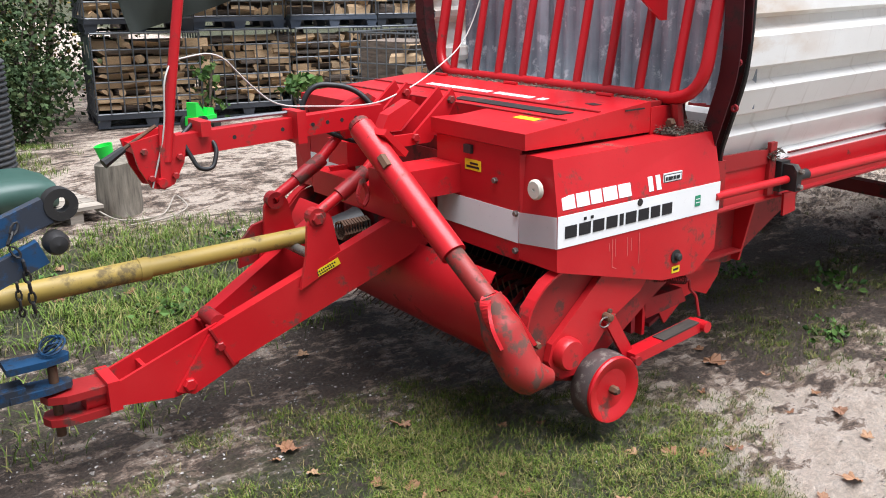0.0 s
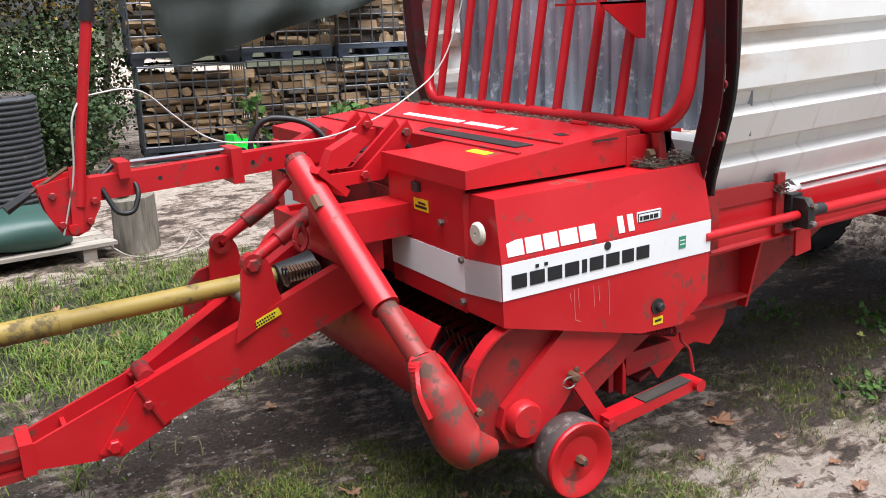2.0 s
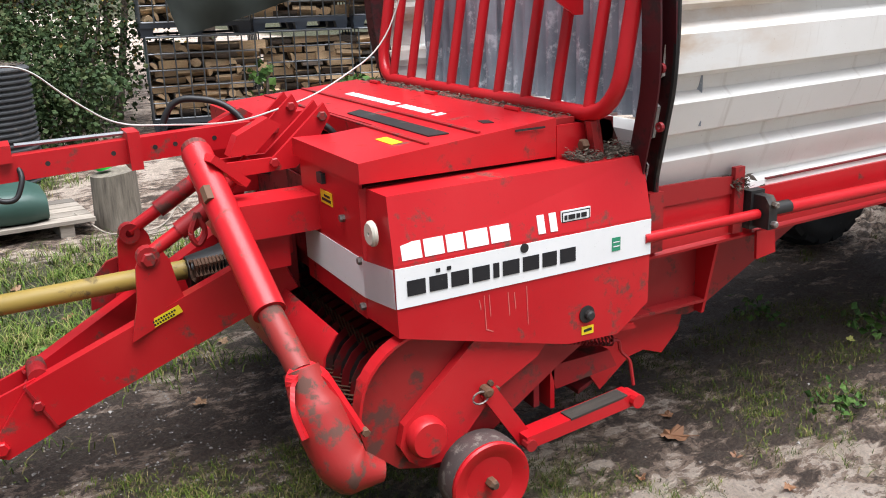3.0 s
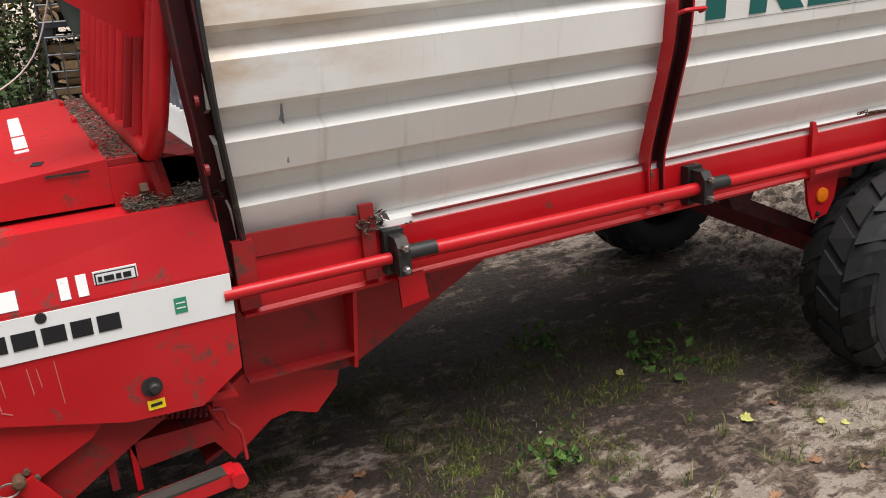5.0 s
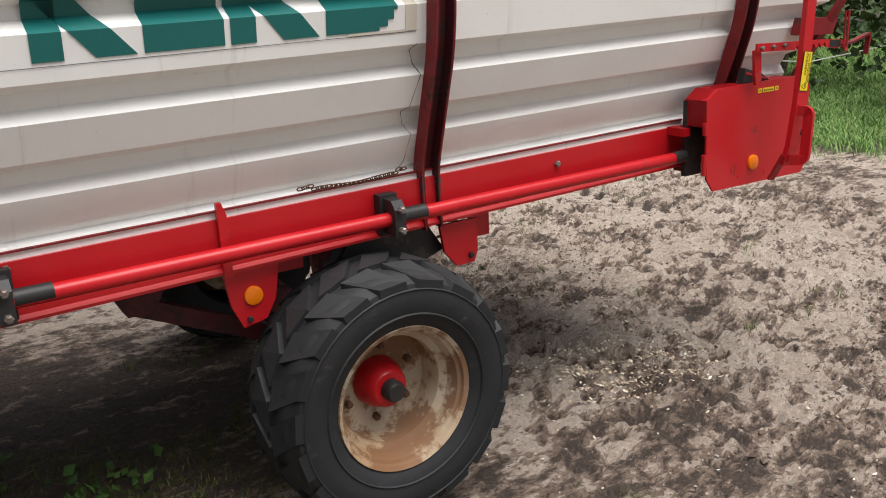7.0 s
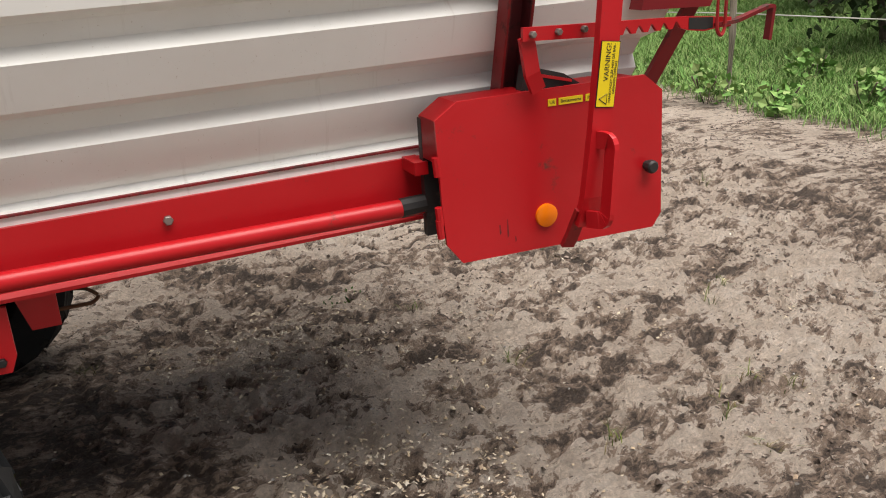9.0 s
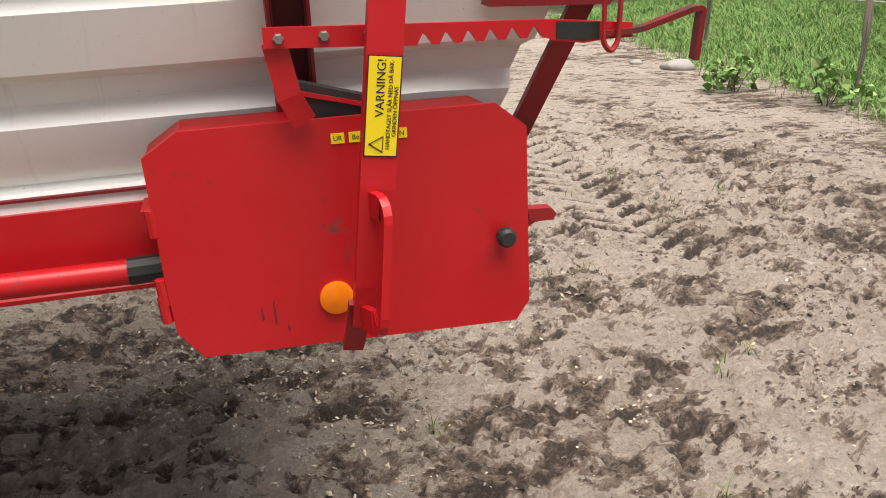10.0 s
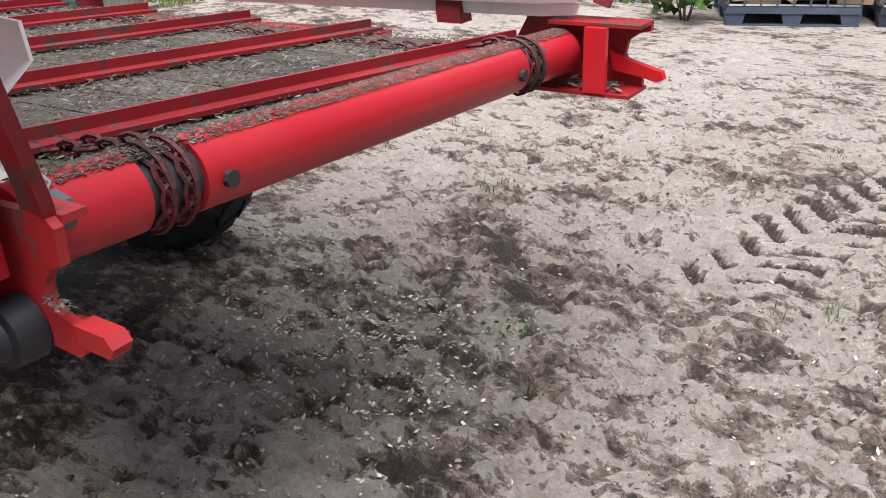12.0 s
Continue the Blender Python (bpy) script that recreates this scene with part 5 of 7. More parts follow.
stand = part("lever_stand", plate([(-4.385, 1.172), (-4.25, 1.198), (-4.205, 1.145), (-4.215, 1.09), (-4.255, 1.022), (-4.29, 1.008), (-4.33, 1.018), (-4.365, 1.085)], "y", 0.905, 0.918), RED_WORN, wagon, "red lever stand", bevel=0.003)
part("stand_plate", plate([(-4.385, 1.172), (-4.25, 1.198), (-4.205, 1.145), (-4.215, 1.09), (-4.255, 1.022), (-4.29, 1.008), (-4.33, 1.018), (-4.365, 1.085)], "y", 1.0, 1.013), RED_WORN, stand, bevel=0.003)
part("stand_top", box(-4.375, -4.25, 0.918, 1.0, 1.135, 1.165), RED_WORN, stand, bevel=0.003)
part("bolt", sweep([(-4.30, 0.88, 1.035), (-4.30, 1.03, 1.035)], 0.016, 8), RED_WORN, stand)
part("stand_strap", sweep([(-4.275, 0.895, 1.22), (-4.29, 0.895, 1.02)], 0, square=(0.016, 0.005), up=(0, 1, 0)), RED_WORN, stand)
for x, z in ((-4.345, 1.14), (-4.23, 1.11), (-4.33, 1.05), (-4.25, 1.05), (-4.27, 1.16)):
    bolt(x, 0.905, z, 0.012, stand, "y", -0.012)
hl = part("hand_lever", sweep([(-4.275, 0.90, 1.10), (-4.24, 0.90, 1.32), (-4.175, 0.90, 1.66)], 0.0165, 10), RED_WORN, wagon, "long red hand lever", smooth=40)
part("grip", sweep([(-4.18, 0.90, 1.635), (-4.13, 0.90, 1.90)], 0.0215, 10), HOSE, hl, "black rubber grip", smooth=40)
part("hook_handle", sweep([(-4.29, 0.93, 1.215), (-4.42, 0.91, 1.148)], 0.006, 6), RUST, wagon)
part("handle_grip", sweep([(-4.405, 0.912, 1.155), (-4.475, 0.90, 1.118)], [0.012, 0.017], 8), HOSE, wagon, "black handle grip", smooth=40)

# lift linkage blocks above the front
for yc in (0.80, 1.10):
    part("link_block", plate([(-3.55, 1.115), (-3.40, 1.115), (-3.30, 1.20), (-3.225, 1.265), (-3.205, 1.225), (-3.26, 1.14), (-3.33, 1.075), (-3.52, 1.07)], "y", yc - 0.055, yc - 0.04), RED_WORN, wagon, "red lift arm plate", bevel=0.003)
    lbk = part("link_block", plate([(-3.55, 1.115), (-3.40, 1.115), (-3.30, 1.20), (-3.225, 1.265), (-3.205, 1.225), (-3.26, 1.14), (-3.33, 1.075), (-3.52, 1.07)], "y", yc + 0.03, yc + 0.045), RED_WORN, wagon, "red lift arm plate", bevel=0.003)
    for x, z in ((-3.40, 1.10), (-3.30, 1.155), (-3.235, 1.225)):
        bolt(x, yc - 0.055, z, 0.016, lbk, "y", -0.014)
    part("lift_block", plate([(-3.53, 1.13), (-3.45, 1.13), (-3.36, 1.21), (-3.40, 1.235), (-3.50, 1.19)], "y", yc - 0.035, yc + 0.025), RED_WORN, wagon, bevel=0.006)
for yc in (0.80, 1.13):
    part("lift_rod", sweep([(-3.80, yc, 0.86), (-3.60, yc, 0.975), (-3.46, yc, 1.11)], 0.021, 10), RED_WORN, wagon, "red lift strut", smooth=40)
    part("strut_sleeve", sweep([(-3.70, yc, 0.918), (-3.58, yc, 0.988)], 0.029, 10), RED_DIRTY, wagon, smooth=40)
    part("strut_eye", lathe([(0.034, -0.02), (0.034, 0.02), (0.014, 0.02), (0.014, -0.02)], 14, (-3.80, yc, 0.855), closed=True), RED_DIRTY, wagon)
part("far_pivot_plate", plate([(-3.95, 0.60), (-3.80, 0.63), (-3.77, 0.72), (-3.80, 0.78), (-3.88, 0.76), (-3.94, 0.70)], "y", 1.16, 1.175), RED_DIRTY, wagon, "grimy red pivot plate", bevel=0.003)
part("cross_shaft", sweep([(-3.80, 0.80, 0.70), (-3.80, 1.16, 0.70)], 0.019, 10), STEEL, wagon, smooth=40)
part("hook_ring", sweep(rounded([(-3.66, 0.70, 0.99), (-3.69, 0.69, 0.93), (-3.67, 0.685, 0.89), (-3.64, 0.69, 0.93), (-3.66, 0.70, 0.99)], 0.02), 0.009, 6), RED_DIRTY, wagon)
part("lift_spring", sweep([(-3.66 + 0.12 * i / 70, 0.88 + 0.035 * math.sin(i * 0.9), 0.76 + 0.035 * math.cos(i * 0.9)) for i in range(71)], 0.006, 5), RUST, wagon, "rusty coil spring")
part("coupling_cone", lathe([(0.055, 0), (0.075, 0.10), (0.085, 0.13), (0.08, 0.13), (0.05, 0.0)], 20, (-3.66, 0.97, 0.73), "x"), HOSE, wagon, "black rubber shaft guard", smooth=40)
part("gearbox", box(-3.50, -3.33, 0.82, 1.12, 0.66, 0.90), RED_DARK, wagon, "dark red gearbox", bevel=0.02)
part("cross_tube", sweep([(-3.47, 0.60, 0.86), (-3.47, far(0.60), 0.86)], 0, square=(0.05, 0.05)), RED_WORN, wagon, bevel=0.008)

# parking jack folded outwards
jt, js, jb, je = Vector((-3.632, 0.735, 1.160)), Vector((-3.598, 0.25, 0.808)), Vector((-3.575, 0.105, 0.69)), Vector((-3.50, -0.01, 0.425))
jack = part("jack_tube", sweep([jt, js], 0.045, 18), RED_WORN, wagon, "thick red jack tube with rubbed patches", smooth=50)
part("jack_cap", sweep([jt + Vector((0, 0.004, 0.003)), jt + Vector((0, 0.02, 0.014))], 0.039, 18), RED_DIRTY, jack)
part("jack_inner", sweep([js, jb], 0.034, 16), BOOT, wagon, "scraped inner tube", smooth=50)
part("jack_hole", lathe([(0.011, 0), (0.011, -0.002), (0, -0.002)], 12, (-3.650, 0.655, 1.135)), CAST, jack)
part("jack_clamp", sweep([jt + Vector((0.01, -0.10, 0.0)), jt + Vector((0.11, -0.08, -0.09))], 0, square=(0.03, 0.012)), RED_WORN, wagon, bevel=0.003)
part("rub_mark", sweep([jt + (js - jt) * 0.28 + Vector((-0.028, -0.016, 0.022)), jt + (js - jt) * 0.36 + Vector((-0.03, -0.016, 0.02))], 0.018, 6), RUST, jack)


def shoe():
    """A bent sledge foot: a broad rounded channel that turns forward into a toe."""
    line = rounded([(-3.572, 0.112, 0.695), (-3.556, 0.055, 0.585), (-3.520, -0.005, 0.452), (-3.425, -0.030, 0.430)], 0.075, 6)
    n = len(line)
    rad = [0.047 + 0.020 * min(1.0, i / 3) for i in range(n)]
    rad[-3:] = [0.062, 0.050, 0.026]
    return sweep(line, rad, 20, up=(0.2, 1, 0.2))


foot = part("jack_shoe", shoe(), BOOT, wagon, "bent red jack shoe, scraped to dull metal", smooth=50)
rim = [(-3.612, -0.005, 0.565), (-3.626, 0.035, 0.635), (-3.612, 0.078, 0.690), (-3.572, 0.098, 0.715), (-3.525, 0.080, 0.685), (-3.492, 0.042, 0.610), (-3.462, 0.008, 0.540)]
part("shoe_rim", sweep(rounded(rim, 0.04, 5), 0, square=(0.006, 0.017), up=(0.2, 1, 0.5)), RED_WORN, foot, "raised red rim", bevel=0.004)
bolt(-3.455, 0.012, 0.535, 0.012, foot, "y", -0.02, RUST)

# ---- pick-up ----
PX, PZ = -3.235, 0.42
scoop_line = [(-3.40 - 0.02, 0.70), (-3.46, 0.64), (-3.475, 0.56), (-3.455, 0.47), (-3.40, 0.39), (-3.33, 0.335), (-3.27, 0.315)]
part("wind_guard", plate(scoop_line + [(x + 0.008, z + 0.004) for x, z in reversed(scoop_line)], "y", 0.26, far(0.26)), RED_WORN, wagon, "curved red sheet guard, muddy", smooth=30)
drum = part("pickup_drum", lathe([(0.0, 0.14), (0.125, 0.14), (0.125, far(0.14)), (0, far(0.14))], 28, (PX + 0.05, 0, PZ + 0.02)), CAST, wagon, "dark pick-up drum", smooth=40)
# Added dark plate, stops light showing through below the hood.
part("rotor_housing", box(-2.99, -2.93, 0.16, far(0.16), 0.36, 0.80), CAST, wagon, "added dark plate blocking the light gap behind the pick-up", bevel=0.01)
bm = bmesh.new()
for i in range(42):
    yy = 0.20 + i * (far(0.20) - 0.20) / 41
    for q in (0.5, 1.35, 2.2, 3.1, 4.0, 5.2):
        a = Vector((PX + 0.05 + 0.12 * math.cos(q), yy, PZ + 0.02 + 0.12 * math.sin(q)))
        b = a + Vector((0.085 * math.cos(q - 0.35), 0, 0.085 * math.sin(q - 0.35)))
        sweep([a, b], 0.0035, 4, bm)
tagged(part("tine_bar", bm, RUST, wagon, "rusty spring tines"), kind="stuff")
for i in range(22):
    yy = 0.24 + i * (far(0.24) - 0.24) / 21
    if i < 14:
        arc = [(PX + 0.05 + 0.155 * math.cos(q), yy, PZ + 0.02 + 0.155 * math.sin(q)) for q in (0.3 + 0.35 * k for k in range(9))]
        part("stripper_band", sweep(arc, 0, square=(0.012, 0.0015), up=(0, 1, 0)), RED_DARK, wagon)
for s in (1, -1):
    f = (lambda v: v) if s > 0 else far
    ya, yb = sorted((f(0.118), f(0.130)))
    part("pickup_cheek", plate([(-3.44, 0.52), (-3.42, 0.62), (-3.34, 0.70), (-3.20, 0.735), (-2.90, 0.745), (-2.70, 0.70), (-2.62, 0.60), (-2.80, 0.50), (-3.02, 0.36), (-3.18, 0.29), (-3.32, 0.33), (-3.41, 0.41)], "y", ya, yb), RED_DIRTY, wagon, "red pick-up side cheek", bevel=0.002)
    rim = [(-3.445, 0.50), (-3.42, 0.63), (-3.33, 0.715), (-3.18, 0.745), (-2.95, 0.75)]
    yy = f(0.098)
    part("cheek_rim", sweep(rounded([(x, yy, z) for x, z in rim], 0.06, 4), 0, square=(0.024, 0.004), up=(0, 0, 1)), RED_WORN, wagon)
    ya, yb = sorted((f(0.088), f(0.116)))
    part("drive_cover", plate([(-3.30, 0.36), (-3.325, 0.41), (-3.31, 0.47), (-3.00, 0.74), (-2.85, 0.73), (-2.80, 0.66), (-2.88, 0.57), (-3.02, 0.50), (-3.14, 0.37), (-3.20, 0.33), (-3.26, 0.33)], "y", ya, yb), RED_WORN, wagon, "red chain drive cover", bevel=0.006)
    part("shaft_cap", lathe([(0.058, 0), (0.058, -0.03 * s), (0.050, -0.042 * s), (0, -0.042 * s)], 24, (-3.250, f(0.09), 0.428)), RED_WORN, wagon, "round red bearing cap", smooth=40)
    # gauge wheel arm
    ya, yb = sorted((f(0.07), f(0.082)))
    part("arm_link", plate([(-3.075, 0.50), (-3.03, 0.52), (-2.92, 0.35), (-2.955, 0.315)], "y", ya, yb), RED_WORN, wagon, bevel=0.002)
    arm = part("wheel_arm", sweep([(-2.955, f(0.06), 0.338), (-2.555, f(0.075), 0.365)], 0, square=(0.03, 0.02), up=(0, 0, 1)), RED_WORN, wagon, "red gauge wheel arm", bevel=0.004)
    part("mud", sweep([(-2.80, f(0.06), 0.3695), (-2.585, f(0.07), 0.384)], 0, square=(0.026, 0.0035), up=(0, 0, 1)), MUCK, arm, "dried grey mud on the arm")
    part("arm_pin", lathe([(0.018, 0), (0.018, -0.03 * s), (0, -0.03 * s)], 10, (-2.945, f(0.05), 0.333)), RED_DIRTY, arm)
    part("arm_pin", lathe([(0.022, 0.03), (0.022, -0.035 * s), (0, -0.035 * s)], 12, (-2.555, f(0.06), 0.365)), RED_WORN, arm)
    gw = new("gauge_wheel")
    gw.parent = wagon
    gw.location = (-3.092, f(0.0), 0.272)
    gw["label"] = "small gauge wheel with red disc and grimy rubber"
    R = 0.125
    part("tyre", lathe([(r, d * s) for r, d in ((0.085, 0.012), (R - 0.008, 0.010), (R, 0.022), (R + 0.002, 0.055), (R, 0.088), (R - 0.012, 0.102), (0.085, 0.10))], 36, (0, 0, 0), closed=True), GAUGE_TYRE, gw, "grimy grey rubber tyre", smooth=40)
    disc = part("disc", lathe([(r, d * s) for r, d in ((0.121, 0.012), (0.123, 0.002), (0.119, -0.005), (0.108, -0.004), (0.085, 0.008), (0.05, 0.020), (0.03, 0.022), (0.0, 0.022))], 36, (0, 0, 0)), RED_WORN, gw, "red wheel disc", smooth=35)
    part("axle_nut", lathe([(0.016, 0.02 * s), (0.016, -0.012 * s), (0.010, -0.022 * s), (0, -0.022 * s)], 6, (0, 0, 0)), RUST, disc)
    part("wheel_fork", sweep([(-3.085, f(0.10), 0.262), (-2.99, f(0.10), 0.34)], 0, square=(0.02, 0.008), up=(0, 1, 0)), RED_DIRTY, wagon)
# linch pin with wire ring
part("linch_pin", lathe([(0.016, 0.0), (0.016, -0.03), (0.009, -0.034), (0, -0.034)], 10, (-3.06, 0.088, 0.515)), RUST, wagon)
part("pin_ring", sweep([(-3.085 + 0.025 * math.cos(q), 0.062, 0.505 + 0.018 * math.sin(q)) for q in (0.5 * i for i in range(13))], 0.003, 5), STEEL, wagon, "wire linch-pin ring")
for x, z in ((-3.04, 0.53), (-3.045, 0.495), (-3.02, 0.507)):
    bolt(x, 0.088, z, 0.009, wagon, mat=RUST)
# crop step and springs below the hood
part("spring_box", plate([(-2.80, 0.50), (-2.58, 0.50), (-2.55, 0.44), (-2.78, 0.42)], "y", 0.14, 0.22), RED_DIRTY, wagon, bevel=0.004)
part("hanger", box(-2.86, -2.84, 0.14, 0.24, 0.38, 0.56), RED_DARK, wagon)
part("hanger", box(-2.80, -2.785, 0.14, 0.24, 0.36, 0.52), RED_WORN, wagon)
part("tension_spring", sweep([(-2.78 + 0.20 * i / 110, 0.13 + 0.016 * math.sin(i * 0.8), 0.585 - 0.05 * i / 110 + 0.016 * math.cos(i * 0.8)) for i in range(111)], 0.0035, 5), RED_DARK, wagon, "dark red coil spring")
part("spring_hook", sweep(rounded([(-2.58, 0.13, 0.535), (-2.55, 0.13, 0.53), (-2.545, 0.13, 0.49), (-2.515, 0.12, 0.46), (-2.515, 0.10, 0.38)], 0.015), 0.006, 6), RED_DIRTY, wagon)
part("hook_lug", plate([(-2.60, 0.60), (-2.52, 0.59), (-2.51, 0.57), (-2.60, 0.575)], "y", 0.10, 0.16), RED_WORN, wagon, bevel=0.002)

# hoses
part("hose", sweep(rounded([(-3.36, 1.0, 1.12), (-3.44, 1.08, 1.26), (-3.60, 1.15, 1.28), (-3.66, 1.16, 1.16), (-3.5, 1.1, 1.06), (-3.34, 1.0, 1.02)], 0.09, 6), 0.011, 8), HOSE, wagon, "black hydraulic hose", smooth=50)
part("hose", sweep(rounded([(-3.30, 0.95, 1.14), (-3.20, 0.9, 1.20), (-3.12, 0.88, 1.12), (-3.2, 0.9, 1.02)], 0.06, 6), 0.011, 8), HOSE, wagon, "black hydraulic hose", smooth=50)
part("hose", sweep(rounded([(-4.20, 0.93, 1.14), (-4.17, 0.90, 1.06), (-4.12, 0.90, 1.055), (-4.09, 0.92, 1.12), (-4.13, 1.0, 1.21), (-4.19, 0.97, 1.17)], 0.03, 4), 0.008, 8), HOSE, wagon, "coiled black hose", smooth=50)
part("thin_rod", sweep([(-4.10, 0.97, 1.205), (-3.78, 0.985, 1.205)], 0.007, 6), GALV, wagon, "thin steel rod")
part("rope", sweep(rounded([(-4.33, 0.90, 1.02), (-4.275, 0.89, 1.20), (-4.265, 0.88, 1.36), (-4.23, 0.90, 1.42), (-4.05, 0.95, 1.44), (-3.93, 1.0, 1.32), (-3.80, 1.05, 1.22), (-3.45, 0.95, 1.20), (-3.1, 1.15, 1.24), (-2.80, 1.22, 1.38), (-2.70, 1.2, 1.62), (-2.62, 1.15, 2.2)], 0.12, 6), 0.0030, 6), ROPE, wagon, "grey-white pull rope", smooth=60)

# chaff lying on the wagon
def flakes(name, count, place, size, mat, parent=None, seed=1, label="", flat=0.35, slim=(0.10, 0.5)):
    rnd = random.Random(seed)
    vs, fs = [], []
    for _ in range(count):
        p = place(rnd)
        if p is None:
            continue
        L = size * rnd.uniform(0.4, 1.6)
        W = L * rnd.uniform(*slim)
        a = rnd.uniform(0, 6.283)
        tx, ty = rnd.uniform(-flat, flat), rnd.uniform(-flat, flat)
        u = Vector((math.cos(a), math.sin(a), tx)) * L
        w = Vector((-math.sin(a), math.cos(a), ty)) * W
        c = Vector(p)
        i = len(vs)
        vs += [c - u, c + w, c + u, c - w, c + Vector((0, 0, W * 0.5))]
        fs += [(i, i + 1, i + 4), (i + 1, i + 2, i + 4), (i + 2, i + 3, i + 4), (i + 3, i, i + 4)]
    return quad_strip(vs, fs, name, mat, parent, label, "stuff")


flakes("chaff", 2600, lambda r: (r.uniform(-2.72, -2.58), r.uniform(0.26, 1.7), 1.217 + r.random() * 0.010 * r.random()), 0.0075, CHAFF, wagon, 3, "dry chaff litter")
flakes("chaff", 2600, lambda r: (r.uniform(-2.70, -2.47), r.uniform(0.12, 0.27), 1.104 + 0.035 * r.random() * r.random()), 0.0065, CHAFF, wagon, 4, "dry chaff litter")
flakes("chaff", 42000, lambda r: (lambda q: (r.uniform(-0.4, 1.86), q, 0.972 + lean(q) + 0.010 * r.random() ** 2))(r.uniform(0.22, 1.42)), 0.0068, CHAFF, wagon, 5, "dry chaff on the floor boards", 0.35, (0.08, 0.3))
flakes("chaff", 11000, lambda r: (lambda w: (RX + (RR + 0.001) * math.sin(q), w, RZ + lean(w) + (RR + 0.002) * math.cos(q)))(r.uniform(0.13, 1.45)) if (q := -1.2 + 1.75 * (1 - r.random() ** 1.6)) < 0.45 + 0.25 * r.random() else None, 0.0040, CHAFF, wagon, 6, "chaff stuck on the roller", 0.35, (0.08, 0.3))
flakes("chaff", 260, lambda r: (r.uniform(-2.12, -2.04), r.uniform(0.10, 0.17), 0.94 + 0.04 * r.random()), 0.011, CHAFF, wagon, 7, "dry chaff litter", 0.9)
flakes("chaff", 500, lambda r: (r.uniform(-2.44, -1.95), r.uniform(0.135, 0.19), 0.928 + 0.006 * r.random()), 0.009, CHAFF, wagon, 8, "dry chaff litter")
flakes("chaff", 60, lambda r: (lambda q: (q, r.uniform(0.082, 0.10), 0.925 - 0.31 * (q - 1.965) + 0.004 * r.random()))(r.uniform(1.968, 2.0)), 0.004, CHAFF, wagon, 9, "dry chaff litter")
flakes("chaff", 160, lambda r: (r.uniform(1.82, 2.04), r.uniform(1.43, 1.52), 0.827 + 0.012 * r.random()), 0.009, CHAFF, wagon, 10, "dry chaff litter")

# ---- drive shaft and tractor arms ----
shaft = thing("drive_shaft", "yellow telescopic drive shaft guard, dirty", "drive shaft")
part("outer_guard", sweep([(-5.75, 1.0, 0.60), (-4.37, 1.0, 0.645)], 0.0375, 18), YELLOW_TUBE, shaft, "faded yellow plastic tube", smooth=50)
part("inner_guard", sweep([(-4.38, 1.0, 0.645), (-3.62, 0.985, 0.675)], 0.0325, 18), YELLOW_TUBE, shaft, "narrower yellow tube", smooth=50)
part("collar", sweep([(-4.39, 1.0, 0.6445), (-4.355, 1.0, 0.6455)], 0.0405, 18), YELLOW_TUBE, shaft, smooth=50)
part("lettering_bar", sweep([(-5.02, 0.966, 0.637), (-4.94, 0.966, 0.64)], 0, square=(0.0015, 0.006)), RUST, shaft)
bm = bmesh.new()
chain_links(bm, [(-4.78, 0.955, 0.72), (-4.775, 0.958, 0.60), (-4.77, 0.97, 0.57)], 0.028, 0.0035)
tagged(part("safety_chain", bm, CAST, shaft, "black safety chain"), kind="stuff")

tractor = thing("tractor_hitch", "blue tractor lower links and drawbar, worn and oily", "tractor")
part("lower_link", sweep([(-5.6, 0.75, 0.62), (-5.0, 0.75, 0.845), (-4.71, 0.75, 0.952)], 0, square=(0.02, 0.038)), BLUE, tractor, "worn blue lower link arm", bevel=0.008)
part("link_eye", lathe([(0.048, -0.024), (0.048, 0.024), (0.022, 0.024), (0.022, -0.024)], 20, (-4.672, 0.75, 0.965), closed=True), CAST, tractor, "black greasy link eye", smooth=40)
part("lower_link", sweep([(-5.6, 0.71, 0.50), (-5.0, 0.72, 0.735), (-4.74, 0.72, 0.84)], 0, square=(0.018, 0.036)), BLUE, tractor, "worn blue stabiliser arm", bevel=0.006)
part("link_ball", lathe([(0.0, -0.04), (0.026, -0.034), (0.036, -0.01), (0.036, 0.02), (0.026, 0.04), (0.0, 0.042)], 16, (-4.70, 0.72, 0.858)), CAST, tractor, "black ball pin", smooth=50)
part("tow_bar", sweep([(-5.8, 0.97, 0.33), (-5.0, 0.97, 0.32), (-4.80, 0.97, 0.325)], 0, square=(0.045, 0.022)), BLUE, tractor, "blue tractor drawbar", bevel=0.008)
for z in (0.30, 0.395):
    part("tow_fork", plate([(-4.85, 0.92), (-4.73, 0.925), (-4.66, 0.945), (-4.65, 0.97), (-4.66, 0.995), (-4.73, 1.015), (-4.85, 1.02)], "z", z + 0.005, z + 0.027), BLUE, tractor, "blue fork, worn to steel", bevel=0.005)
part("blue_twine", sweep([(-4.70 + (0.03 + 0.012 * math.sin(q * 0.23)) * math.cos(q), 0.97 + 0.035 * math.sin(q), 0.455 + 0.02 * math.sin(q + q * 0.13)) for i, q in enumerate(0.45 * k for k in range(60))], 0.004, 5), BLUE, tractor, "loops of blue twine")
part("stub_mount", box(-5.2, -5.0, 0.86, 1.14, 0.24, 0.50), CAST, tractor, "dark tractor casting", bevel=0.02)
tw = part("tractor_tyre", lathe([(0.30, 0), (0.55, -0.02), (0.60, 0.03), (0.61, 0.16), (0.60, 0.30), (0.55, 0.34), (0.30, 0.32)], 40, (-5.95, 0.35, 0.60), closed=True), TYRE, tractor, "black tractor tyre", smooth=40)
bm = bmesh.new()
